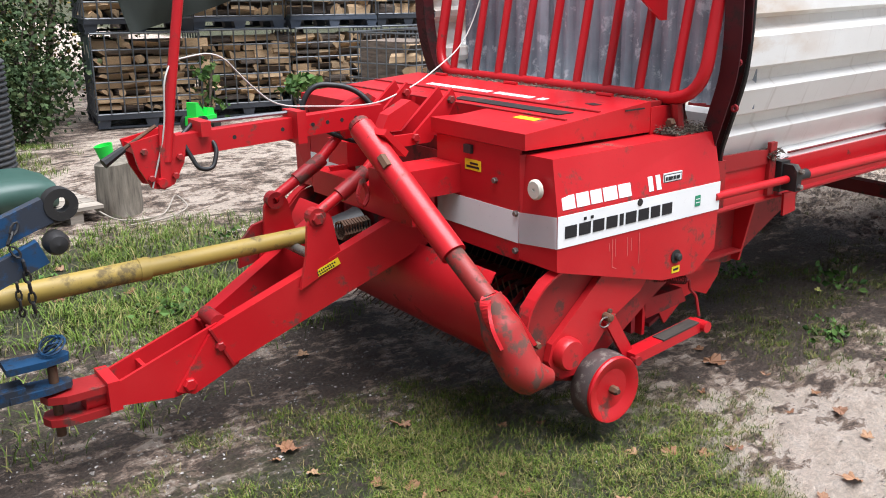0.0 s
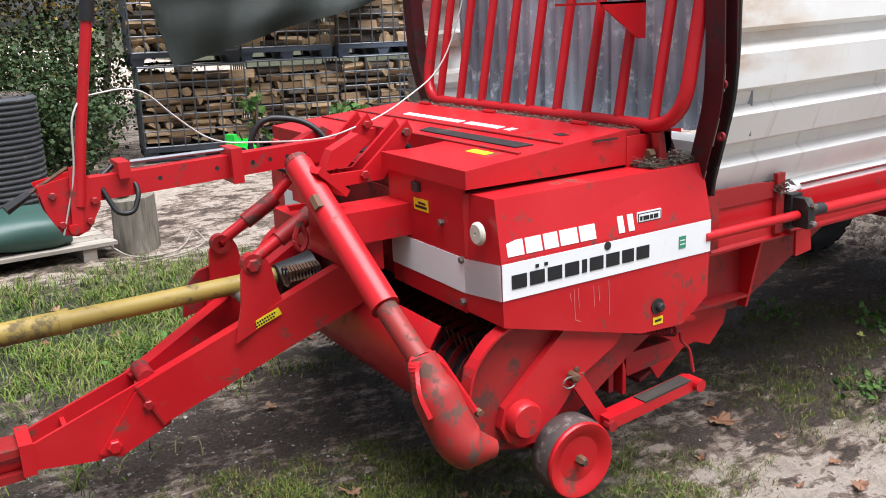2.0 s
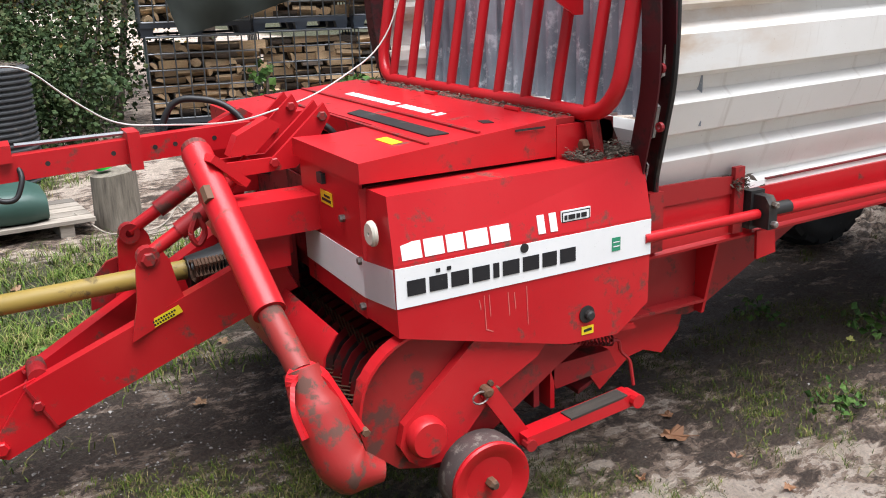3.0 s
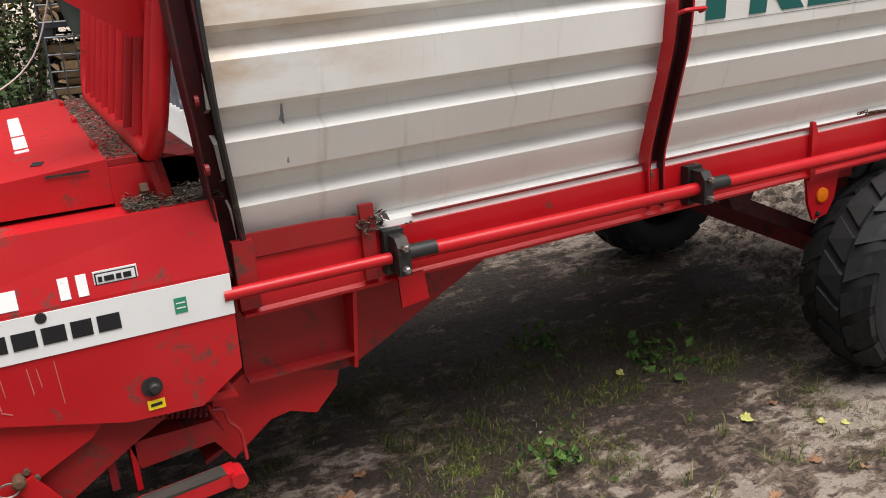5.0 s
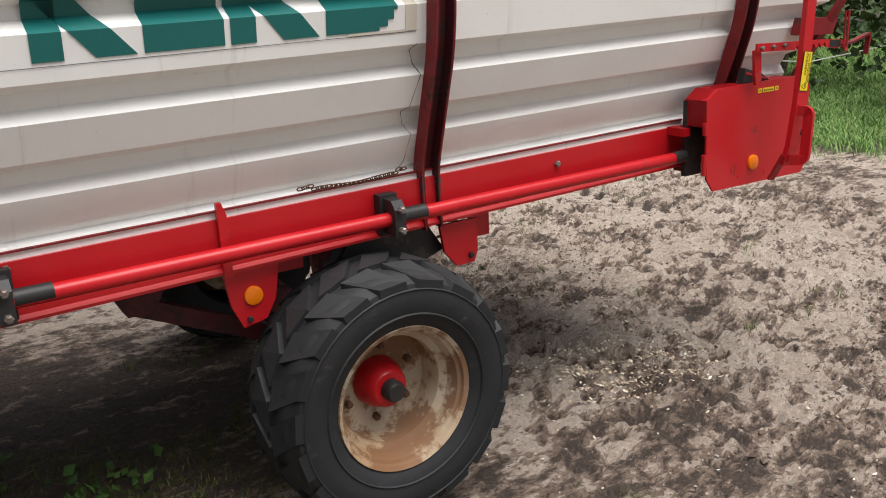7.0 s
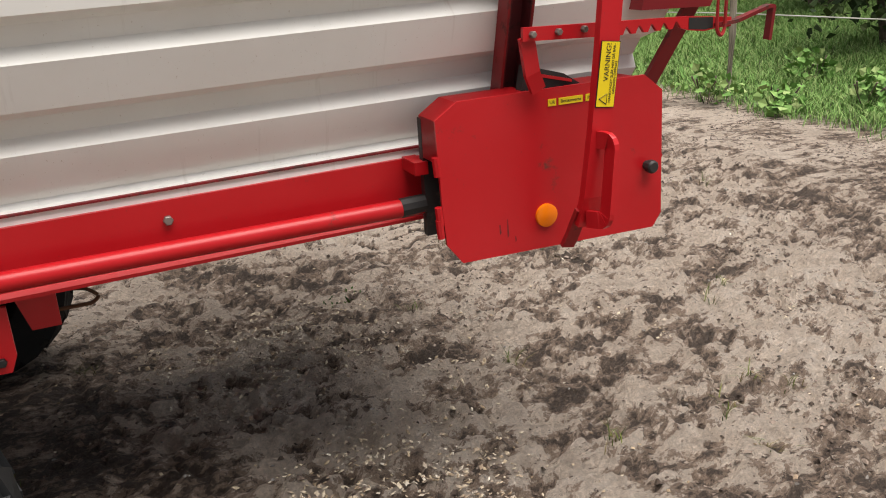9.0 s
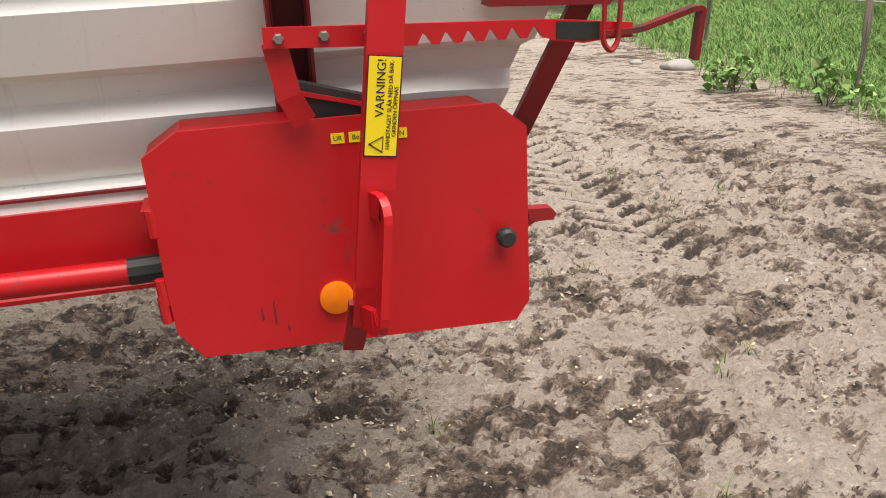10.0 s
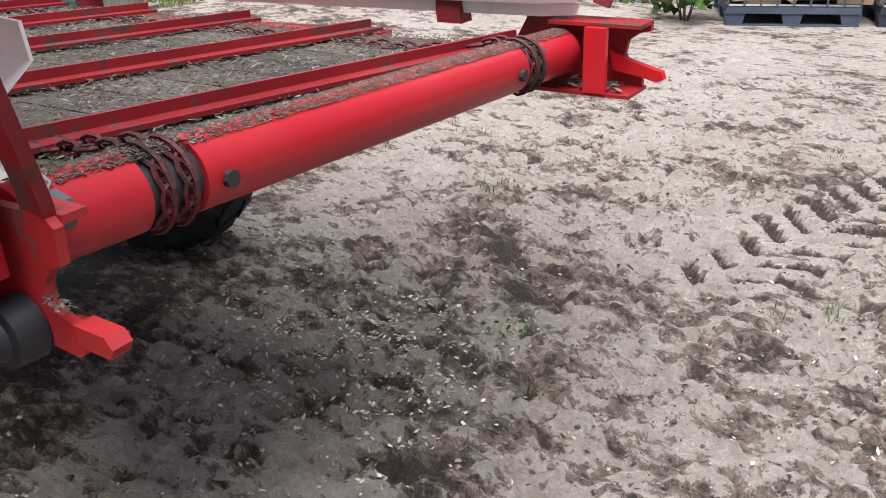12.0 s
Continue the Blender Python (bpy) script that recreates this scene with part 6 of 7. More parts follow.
chain_links(bm, [(-4.80, 0.715, 0.93), (-4.83, 0.70, 0.88), (-4.80, 0.69, 0.83), (-4.79, 0.70, 0.76), (-4.78, 0.72, 0.66)], 0.03, 0.004)
tagged(part("check_chain", bm, CAST, tractor, "black check chain"), kind="stuff")

# ---- ground ----
def zone(x, y, cx, cy, rx, ry, soft=0.35):
    d = np.sqrt(((x - cx) / rx) ** 2 + ((y - cy) / ry) ** 2)
    return np.clip((1 + soft - d) / (2 * soft), 0, 1)


_grid = np.random.RandomState(11).rand(64, 64)


def value_noise(x, y, scale, ox=0.0):
    u, v = x * scale + ox + 1000, y * scale + ox * 1.7 + 1000
    i, j = np.floor(u).astype(int), np.floor(v).astype(int)
    a, b = u - i, v - j
    a, b = a * a * (3 - 2 * a), b * b * (3 - 2 * b)
    g = lambda p, q: _grid[p % 64, q % 64]
    return (g(i, j) * (1 - a) + g(i + 1, j) * a) * (1 - b) + (g(i, j + 1) * (1 - a) + g(i + 1, j + 1) * a) * b


def fbm(x, y, scale, octaves=4, ox=0.0):
    s, amp, tot = 0, 1.0, 0
    for k in range(octaves):
        s = s + amp * value_noise(x, y, scale * 2.03 ** k, ox + 7.3 * k)
        tot += amp
        amp *= 0.55
    return s / tot


def grass_amount(x, y):
    g = 0.95 * zone(x, y, -3.95, -0.25, 1.35, 1.0, 0.3)
    g = np.maximum(g, 0.95 * zone(x, y, -4.0, 2.9, 1.6, 1.0, 0.45))
    g = np.maximum(g, 0.6 * zone(x, y, -4.6, 1.6, 0.6, 0.5, 0.5))
    g = np.maximum(g, 0.8 * zone(x, y, -4.4, 7.0, 1.0, 1.4, 0.4))
    g = np.maximum(g, 0.24 * zone(x, y, -1.2, 0.55, 1.5, 0.9, 0.5))
    g = np.maximum(g, 0.30 * zone(x, y, -1.9, -0.9, 0.5, 0.6, 0.5))
    g = np.maximum(g, 0.22 * zone(x, y, 0.9, -0.65, 0.8, 0.35, 0.5))
    g = np.maximum(g, 0.55 * zone(x, y, -0.9, -1.1, 0.5, 0.4, 0.5))
    g = np.maximum(g, np.clip((x - 5.75 + 0.5 * (fbm(x, y, 1.4, 3, 9.0) - 0.5)) / 0.7, 0, 1) * np.clip((y - 1.0) / 1.5, 0, 1))
    g = np.maximum(g, np.clip((x - 9.0) / 1.5, 0, 1))
    g = g * (1 - 0.8 * zone(x, y, -2.3, -0.55, 0.55, 0.38, 0.4))
    g = np.maximum(g, np.clip((-5.6 - x + 3.0 * (fbm(x, y, 0.6, 3, 5.0) - 0.5)) / 1.2, 0, 1) * 0.8)
    return g


def mud_and_shade(x, y):
    """How far wet brown mud covers the sand, plus shade painted below the wagon."""
    m = 0.06 + 0 * x
    m = m + 0.34 * np.clip((-0.2 - x) / 0.8, 0, 1) + 0.11 * np.clip((2.5 - x) / 0.9, 0, 1) * np.clip((x + 0.2) / 0.5, 0, 1) * np.clip((2.5 - y) / 0.9, 0, 1)
    m = m - 0.12 * np.clip((y - 2.4) / 1.5, 0, 1) * np.clip((x + 3.0) / 1.0, 0, 1)
    m = m + 0.24 * zone(x, y, 1.65, 2.0, 0.42, 0.26, 0.7)
    # Painted paler below the rear, to offset the deep shade there.
    m = m - 0.34 * zone(x, y, 1.2, 0.95, 0.55, 0.5, 0.6)
    m = m + 0.15 * zone(x, y, 2.25, 0.65, 0.35, 0.25, 0.7)
    m = m - 0.22 * zone(x, y, 3.0, 0.45, 0.6, 0.5, 0.5) - 0.14 * zone(x, y, 2.8, 3.1, 0.3, 0.8, 0.5)
    m = m + 0.10 * zone(x, y, 0.6, -0.5, 1.0, 0.5, 0.5)
    m = m + 0.45 * zone(x, y, 3.34, 2.8, 0.16, 1.3, 0.6) + 0.25 * zone(x, y, 2.2, 3.35, 0.3, 0.5, 0.6)
    m = m + 0.24 * zone(x, y, 4.4, 2.6, 0.35, 1.6, 0.6) - 0.12 * zone(x, y, 3.75, 4.2, 0.22, 2.6, 0.5)
    m = m + 0.14 * np.clip((x - 5.0) / 0.6, 0, 1)
    m = m + 0.34 * zone(x, y, 2.6, 0.76, 0.22, 0.14, 0.7)
    # Shade below the wagon, painted in over its mud.
    m = m + 0.30 * zone(x, y, -1.1, 1.0, 1.7, 0.95, 0.35) + 0.60 * zone(x, y, -0.6, 1.05, 1.1, 0.75, 0.5)
    m = m + 0.14 * zone(x, y, -1.7, -0.3, 0.9, 0.7, 0.4)
    m = m + 0.25 * zone(x, y, -3.7, 1.25, 1.2, 0.6, 0.4)
    m = m + 0.17 * np.clip((-2.9 - x) / 0.8, 0, 1) * np.clip((3.4 - y) / 0.8, 0, 1)
    m = m - 0.85 * zone(x, y, -2.3, -0.55, 0.66, 0.46, 0.5)
    m = m - 0.22 * zone(x, y, -2.3, 6.0, 1.9, 1.5, 0.4)
    # Lug dents are toned darker, the strip around them paler.
    st, lg = prints(x, y)
    return m * (1 - 0.6 * st) - 0.30 * st + 2.0 * lg


def prints(x, y):
    """Herringbone tyre prints pressed into the soft sand: the strip and its lugs."""
    strip, lugs = np.zeros_like(x), np.zeros_like(x)
    for px, py, ang, length in ((2.36, 3.22, 69, 2.1), (3.3, 3.1, 91, 2.6)):
        a = radians(ang)
        u = (x - px) * math.cos(a) + (y - py) * math.sin(a)
        v = -(x - px) * math.sin(a) + (y - py) * math.cos(a)
        v = v + 0.03 * (fbm(x, y, 3.0, 2, 1.5) - 0.5)
        inside = np.clip((length / 2 - np.abs(u)) / 0.2, 0, 1) * np.clip((0.21 - np.abs(v)) / 0.03, 0, 1)
        ph = np.mod((u - 0.78 * np.abs(v)) / 0.16 + (v > 0) * 0.5, 1.0)
        lug = np.clip((0.24 - np.abs(ph - 0.5)) / 0.07, 0, 1) * np.clip((np.abs(v) - 0.015) / 0.02, 0, 1)
        strip = np.maximum(strip, inside)
        lugs = np.maximum(lugs, inside * lug)
    return strip, lugs


def churned(x, y):
    """How far hooves and wheels have broken the crust here."""
    g = grass_amount(x, y)
    rough = np.clip((x - 0.2) / 0.8, 0, 1) * np.clip((5.2 - y) / 2.4, 0.3, 1) * (1 - np.clip(g, 0, 1))
    rough = np.maximum(rough, 0.35 * zone(x, y, -2.1, -0.3, 1.1, 0.7, 0.5))
    edge = np.clip((y + 2.3) / 0.6, 0, 1) * np.clip((5.6 - x) / 0.9, 0, 1) * np.clip((5.8 - y) / 0.9, 0, 1)
    return (0.25 + 0.75 * rough) * edge


def crusts(x, y):
    """Flat-topped torn plates of soil at two sizes, 0 in the hollows and 1 on top, and small pits."""
    step = lambda v, a, b: np.clip((v - a) / (b - a), 0, 1)
    wx, wy = x + 0.04 * (fbm(x, y, 14.0, 2, 31.0) - 0.5), y + 0.04 * (fbm(x, y, 14.0, 2, 37.0) - 0.5)
    large = step(fbm(wx * 1.1 + 0.3 * wy, wy * 2.0 - 0.3 * wx, 12.0, 4, 12.0), 0.46, 0.54)
    mid = step(fbm(wx, wy * 1.6, 27.0, 2, 14.0), 0.44, 0.56)
    pits = step(fbm(wx, wy, 16.0, 2, 8.0), 0.66, 0.74)
    return large, mid, pits


def mud_hollow_shade(x, y):
    """Mud cover with hollow shade painted in: plate tops paler, hollows and pits darker."""
    large, mid, pits = crusts(x, y)
    strip = prints(x, y)[0]
    k = churned(x, y) * (1 - 0.9 * strip) * np.clip((x + 0.3) / 0.8, 0, 1)
    return mud_and_shade(x, y) + k * (0.16 * (0.60 - large) + 0.10 * (0.55 - mid) + 0.34 * pits)


def ground_height(x, y):
    h = 0.05 * (fbm(x, y, 0.8, 3, 2.0) - 0.5)
    strip, lugs = prints(x, y)
    amp = 1.35 * churned(x, y) * (1 - 0.92 * strip)
    large, mid, pits = crusts(x, y)
    ridge = 1 - 2 * np.abs(fbm(x * 1.3 + 0.5 * y, y * 2.4 - 0.4 * x, 3.6, 3, 3.0) - 0.5) * 2.2
    h = h + amp * (0.045 * (fbm(x, y, 5.0, 3, 5.0) - 0.5) + 0.016 * ridge + 0.018 * (large - 0.5) + 0.009 * (mid - 0.5) - 0.022 * pits)
    # sand heap and grass bank
    h = h + 0.16 * zone(x, y, -2.2, 6.3, 1.6, 1.2, 0.6)
    h = h + 0.5 * np.clip((x - 6.2) / 4.0, 0, 1) + 0.9 * np.clip((x - 10) / 10, 0, 1.5)
    rut = np.exp(-(((y - 2.78) + 0.35 * (x - 1.43) + 0.05 * (x - 1.43) ** 2) / 0.022) ** 2) * np.clip((x - 0.3) / 0.3, 0, 1) * np.clip((1.9 - x) / 0.3, 0, 1)
    h = h + strip * 0.014 - 0.058 * lugs - 0.022 * rut
    flat = np.clip(1.6 - np.hypot((x) / 0.4, (y - 0.02) / 0.3), 0, 1)
    return h * (1 - 0.9 * flat)


def axis(dense0, dense1, step, low, high):
    a = list(np.arange(dense0, dense1 + step / 2, step))
    s, v = step, dense1
    while v < high:
        s *= 1.22
        v += s
        a.append(v)
    s, v, front = step, dense0, []
    while v > low:
        s *= 1.22
        v -= s
        front.append(v)
    return np.array(front[::-1] + a)


fine_x = axis(-0.3, 4.4, 0.016, -0.3, 160)
gxs = np.concatenate([axis(-5.6, -0.34, 0.028, -160, -0.34), fine_x])
gys = axis(-1.5, 4.6, 0.018, -160, 160)
XX, YY = np.meshgrid(gxs, gys, indexing="ij")
ZZ = ground_height(XX, YY)
nx, ny = XX.shape
idx = np.arange(nx * ny).reshape(nx, ny)
quads = np.stack([idx[:-1, :-1], idx[1:, :-1], idx[1:, 1:], idx[:-1, 1:]], -1).reshape(-1, 4)
gme = bpy.data.meshes.new("ground")
gme.vertices.add(nx * ny)
gme.vertices.foreach_set("co", np.stack([XX, YY, ZZ], -1).ravel().astype(np.float32))
gme.loops.add(quads.size)
gme.loops.foreach_set("vertex_index", quads.ravel().astype(np.int32))
gme.polygons.add(len(quads))
gme.polygons.foreach_set("loop_start", (np.arange(len(quads)) * 4).astype(np.int32))
gme.polygons.foreach_set("loop_total", np.full(len(quads), 4, np.int32))
gme.update()
# The mud values carry the painted hollow and under-wagon shade too.
for key, fn in (("grass", grass_amount), ("mud", mud_hollow_shade)):
    at = gme.attributes.new(key, "FLOAT", "POINT")
    at.data.foreach_set("value", fn(XX, YY).ravel().astype(np.float32))
gme.shade_smooth()
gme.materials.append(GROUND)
tagged(new("ground", gme), "trodden farmyard earth with grass, sand and mud", "ground", kind="structure")


def gz(x, y):
    return float(ground_height(np.array([x], float), np.array([y], float))[0])


def scatter(n, x0, x1, y0, y1, weight, seed):
    """Points thrown over a rectangle and thinned by a weight."""
    r = np.random.RandomState(seed)
    x, y = r.uniform(x0, x1, n), r.uniform(y0, y1, n)
    keep = r.rand(n) < weight(x, y)
    x, y = x[keep], y[keep]
    return x, y, ground_height(x, y)


def blades(name, pts, height, mat, label, per=5, seed=1, spread=0.03, width=0.003):
    r = np.random.RandomState(seed)
    x, y, z = [np.repeat(a, per) for a in pts]
    n = len(x)
    x = x + r.normal(0, spread, n)
    y = y + r.normal(0, spread, n)
    H = height * r.uniform(0.35, 1.25, n)
    a = r.uniform(0, 6.283, n)
    bend = H * r.uniform(0.3, 1.7, n)
    dx, dy = np.cos(a), np.sin(a)
    wx, wy = -dy * width, dx * width
    z = ground_height(x, y) - 0.004
    P = np.stack([
        np.stack([x - wx, y - wy, z], -1), np.stack([x + wx, y + wy, z], -1),
        np.stack([x + dx * bend * 0.3 + wx * 0.8, y + dy * bend * 0.3 + wy * 0.8, z + H * 0.6], -1),
        np.stack([x + dx * bend * 0.3 - wx * 0.8, y + dy * bend * 0.3 - wy * 0.8, z + H * 0.6], -1),
        np.stack([x + dx * bend, y + dy * bend, z + H * 0.9], -1)], 1)
    i = np.arange(n)[:, None] * 5
    faces = np.concatenate([i + [0, 1, 2, 3]], 0).tolist()
    tris = (i + [3, 2, 4]).tolist()
    me = bpy.data.meshes.new(name)
    me.from_pydata(P.reshape(-1, 3).tolist(), [], faces + tris)
    me.materials.append(mat)
    return tagged(new(name, me), label, "grass", kind="stuff")


near_grass = scatter(70000, -5.8, 0.6, -2.0, 1.0, lambda x, y: np.clip(grass_amount(x, y) * 1.25 - 0.8 * (fbm(x, y, 2.2, 3, 1.0) < 0.40) - 0.12, 0, 1) * np.clip(0.3 + 1.4 * (fbm(x, y, 5.0, 2, 4.0) - 0.3), 0.05, 1), 1)
blades("grass", near_grass, 0.023, GRASS, "short worn yard grass", 17, 2, 0.024, 0.0014)
far_grass = scatter(26000, -6.5, -1.6, 1.0, 9.0, lambda x, y: np.clip(grass_amount(x, y) * 1.25 - 0.6 * (fbm(x, y, 2.2, 3, 1.0) < 0.42) - 0.1, 0, 1) * np.clip(0.2 + 1.8 * (fbm(x, y, 3.0, 2, 4.0) - 0.3), 0.05, 1), 3)
blades("grass", far_grass, 0.062, TUFT, "longer tufty grass beside the drawbar", 10, 4, 0.045, 0.0026)
meadow = scatter(60000, 4.8, 13.0, 1.0, 11.0, lambda x, y: np.clip(grass_amount(x, y) - 0.25 + 0.5 * (fbm(x, y, 1.1, 3, 6.0) - 0.5), 0, 1), 5)
blades("meadow_grass", meadow, 0.10, MEADOW, "bright green meadow grass on the bank", 6, 6, 0.07, 0.0035)
sparse = scatter(900, -2.6, 4.2, -1.6, 4.0, lambda x, y: 0.5 * (fbm(x, y, 1.6, 3, 8.0) > 0.56), 7)
blades("grass", sparse, 0.05, GRASS, "sparse sprouts of grass on bare soil", 14, 8, 0.022, 0.0018)

# clods, stones and wood chips
def crumbs(name, pts, size, mat, label, seed):
    r = np.random.RandomState(seed)
    x, y, z = pts
    vs, fs = [], []
    base = [(1, 0, 0), (-0.5, 0.87, 0), (-0.5, -0.87, 0), (0.1, 0.05, 0.75), (0.55, 0.5, 0.3), (-0.6, 0.1, 0.35)]
    tri = [(0, 4, 3), (4, 1, 3), (1, 5, 3), (5, 2, 3), (2, 0, 3), (0, 1, 4), (1, 2, 5)]
    for a, b, c in zip(x, y, z):
        s = size * min(2.2, r.lognormal(0, 0.4))
        q = r.uniform(0, 6.283)
        cs, sn = math.cos(q), math.sin(q)
        k = len(vs)
        ax, ay = s * r.uniform(0.6, 1.5), s * r.uniform(0.5, 1.1)
        for u, v, w in base:
            vs.append((a + cs * u * ax - sn * v * ay, b + sn * u * ax + cs * v * ay, c - 0.15 * s + w * s * 0.9))
        fs += [tuple(k + i for i in t) for t in tri]
    return quad_strip(vs, fs, name, mat, None, label, "stuff")


churn = lambda x, y: np.clip((x - 0.1) / 0.9, 0, 1) * np.clip(4.0 * fbm(x * 1.2 + 0.3 * y, y * 2.0 - 0.35 * x, 2.4, 4, 3.0) - 1.75, 0.02, 1) * np.clip((5.0 - y) / 2, 0.15, 1) * (1 - 0.6 * zone(x, y, 1.1, 0.9, 0.8, 0.8, 0.5))
crumbs("earth_clods", scatter(60000, 0.0, 6.0, -1.6, 5.5, churn, 21), 0.0075, CLOD, "dark clods of churned earth", 22)
crumbs("small_stones", scatter(7000, -5.6, 4.5, -1.8, 4.5, lambda x, y: 0.35 + 0 * x, 23), 0.006, STONE, "scattered small pale stones", 24)
crumbs("gravel", scatter(5000, -5.2, -2.9, 0.3, 2.0, lambda x, y: 0.7 * zone(x, y, -3.9, 1.1, 1.0, 0.7, 0.4), 25), 0.005, STONE, "fine gravel below the drawbar", 26)
cx, cy, cz = scatter(26000, 0.2, 4.0, -1.3, 2.6, lambda x, y: np.maximum(zone(x, y, 1.27, 0.29, 0.30, 0.25, 0.6), np.maximum(zone(x, y, 1.25, 1.3, 0.38, 0.35, 0.6), 0.07)) * (0.3 + fbm(x, y, 3.0, 2, 2.0)), 27)
tri = iter(zip(cx, cy, cz))
flakes("wood_chips", len(cx), lambda r: (lambda p: (p[0], p[1], p[2] + 0.004))(next(tri)), 0.0065, CHIPS, None, 28, "pale wood chips strewn on the mud", 0.6, (0.3, 0.75))
for i, (px, py, rx, ry, n) in enumerate(((1.22, 1.36, 0.38, 0.32, 3200), (1.27, 0.29, 0.32, 0.26, 3000), (2.52, 0.80, 0.10, 0.08, 160), (1.72, 0.78, 0.22, 0.15, 500))):
    qx, qy, qz = scatter(n, px - 1.4 * rx, px + 1.4 * rx, py - 1.4 * ry, py + 1.4 * ry, lambda x, y: zone(x, y, px, py, rx, ry, 0.6) * (0.25 + 0.75 * (fbm(x, y, 9.0, 2, 1.0) > 0.5)), 130 + i)
    heap = iter(zip(qx, qy, qz))
    flakes("wood_chips", len(qx), lambda r: (lambda p: (p[0], p[1], p[2] + 0.004))(next(heap)), 0.0080, CHIPS, None, 140 + i, "patch of pale wood chips on the mud", 0.6, (0.3, 0.75))
cx2, cy2, cz2 = scatter(4200, -5.5, 0.0, -1.6, 3.5, lambda x, y: 0.3 + 0 * x, 29)
tri2 = iter(zip(cx2, cy2, cz2))
flakes("dry_litter", len(cx2), lambda r: (lambda p: (p[0], p[1], p[2] + 0.004))(next(tri2)), 0.008, CHAFF, None, 30, "dry stalks and litter on the soil", 0.4)

# fallen leaves
def leaf_mesh(lobes):
    bm = bmesh.new()
    c = bm.verts.new((0, 0, 0.006))
    ring = []
    n = lobes * 5
    for i in range(n):
        q = 2 * math.pi * i / n
        r = 0.05 * (0.58 + 0.42 * abs(math.cos(lobes * q / 2)) ** 0.8) * (0.8 + 0.2 * math.cos(q)) * (1 + 0.10 * math.sin(i * 2.7 + lobes))
        ring.append(bm.verts.new((r * math.cos(q), r * math.sin(q) * 0.9, 0.004 + 5.0 * r * r * (1 + math.sin(2 * q + lobes)) + 0.004 * math.sin(i * 2.1))))
    for i in range(n):
        bm.faces.new((c, ring[i], ring[(i + 1) % n]))
    sweep([(0.0, 0, 0.006), (0.04, 0.004, 0.008), (0.075, 0.012, 0.014)], 0.0013, 4, bm)
    me = bpy.data.meshes.new("fallen_leaf")
    bm.to_mesh(me)
    bm.free()
    me.materials.append(FALLEN)
    return me


leaf_kinds = [leaf_mesh(5), leaf_mesh(4), leaf_mesh(6)]
rnd = random.Random(77)
spots = [(-2.235, 0.23, 1.35), (-3.62, 0.55, 1.1), (-4.05, 0.62, 0.9), (-4.5, -0.1, 1.0), (-4.55, 0.25, 0.9), (-3.6, -0.15, 0.9), (-3.35, -0.35, 1.1), (-3.42, -0.42, 0.8), (-3.95, -0.3, 0.8)]
for _ in range(66):
    spots.append((rnd.uniform(-5.3, -2.2), rnd.uniform(-1.3, 0.7), rnd.uniform(0.45, 0.95)))
for _ in range(30):
    spots.append((rnd.uniform(-5.2, -2.8), rnd.uniform(1.2, 3.6), rnd.uniform(0.5, 1.0)))
for _ in range(16):
    spots.append((rnd.uniform(-2.2, 0.5), rnd.uniform(-1.2, 0.5), rnd.uniform(0.4, 0.8)))
for x, y, s in spots:
    lf = new("fallen_leaf", leaf_kinds[rnd.randrange(3)])
    lf.matrix_world = Matrix.Translation((x, y, gz(x, y) + 0.002)) @ pose(0, 0, 0, rnd.uniform(-14, 14), rnd.uniform(-14, 14), rnd.uniform(0, 360)) @ Matrix.Diagonal((s, s, s, 1))
    tagged(lf, "dry brown fallen leaf lying on the ground", "leaf", "fallen leaves")

for x, y, sc in ((-0.82, -0.02, 0.62), (-0.62, -0.17, 0.42), (-0.55, -0.21, 0.36), (-0.95, 0.52, 0.5)):
    me = leaf_kinds[1].copy()
    me.materials[0] = YELLOW_LEAF
    lf = new("yellow_leaf", me)
    lf.matrix_world = Matrix.Translation((x, y, gz(x, y) + 0.006)) @ pose(0, 0, 0, 20, 12, 80 * x) @ Matrix.Diagonal((sc, sc, sc, 1))
    tagged(lf, "yellowing leaf lying on the bare soil", "leaf", "yellow leaves")

# small weeds on the bare soil
def leaf_cloud(count, place, size, seed, aspect=0.5):
    """Many small pointed leaves."""
    rr = random.Random(seed)
    vs, fs = [], []
    for _ in range(count):
        c = Vector(place(rr))
        L = size * rr.uniform(0.5, 1.4)
        d = Vector((rr.gauss(0, 1), rr.gauss(0, 1), rr.gauss(0, 0.7))).normalized()
        s = d.cross(Vector((rr.gauss(0, 1), rr.gauss(0, 1), rr.gauss(0, 1)))).normalized() * L * aspect
        k = len(vs)
        m = d.cross(s).normalized() * L * 0.12
        vs += [c, c + d * L * 0.45 + s + m, c + d * L, c + d * L * 0.45 - s + m]
        fs += [(k, k + 1, k + 2), (k, k + 2, k + 3)]
    return vs, fs


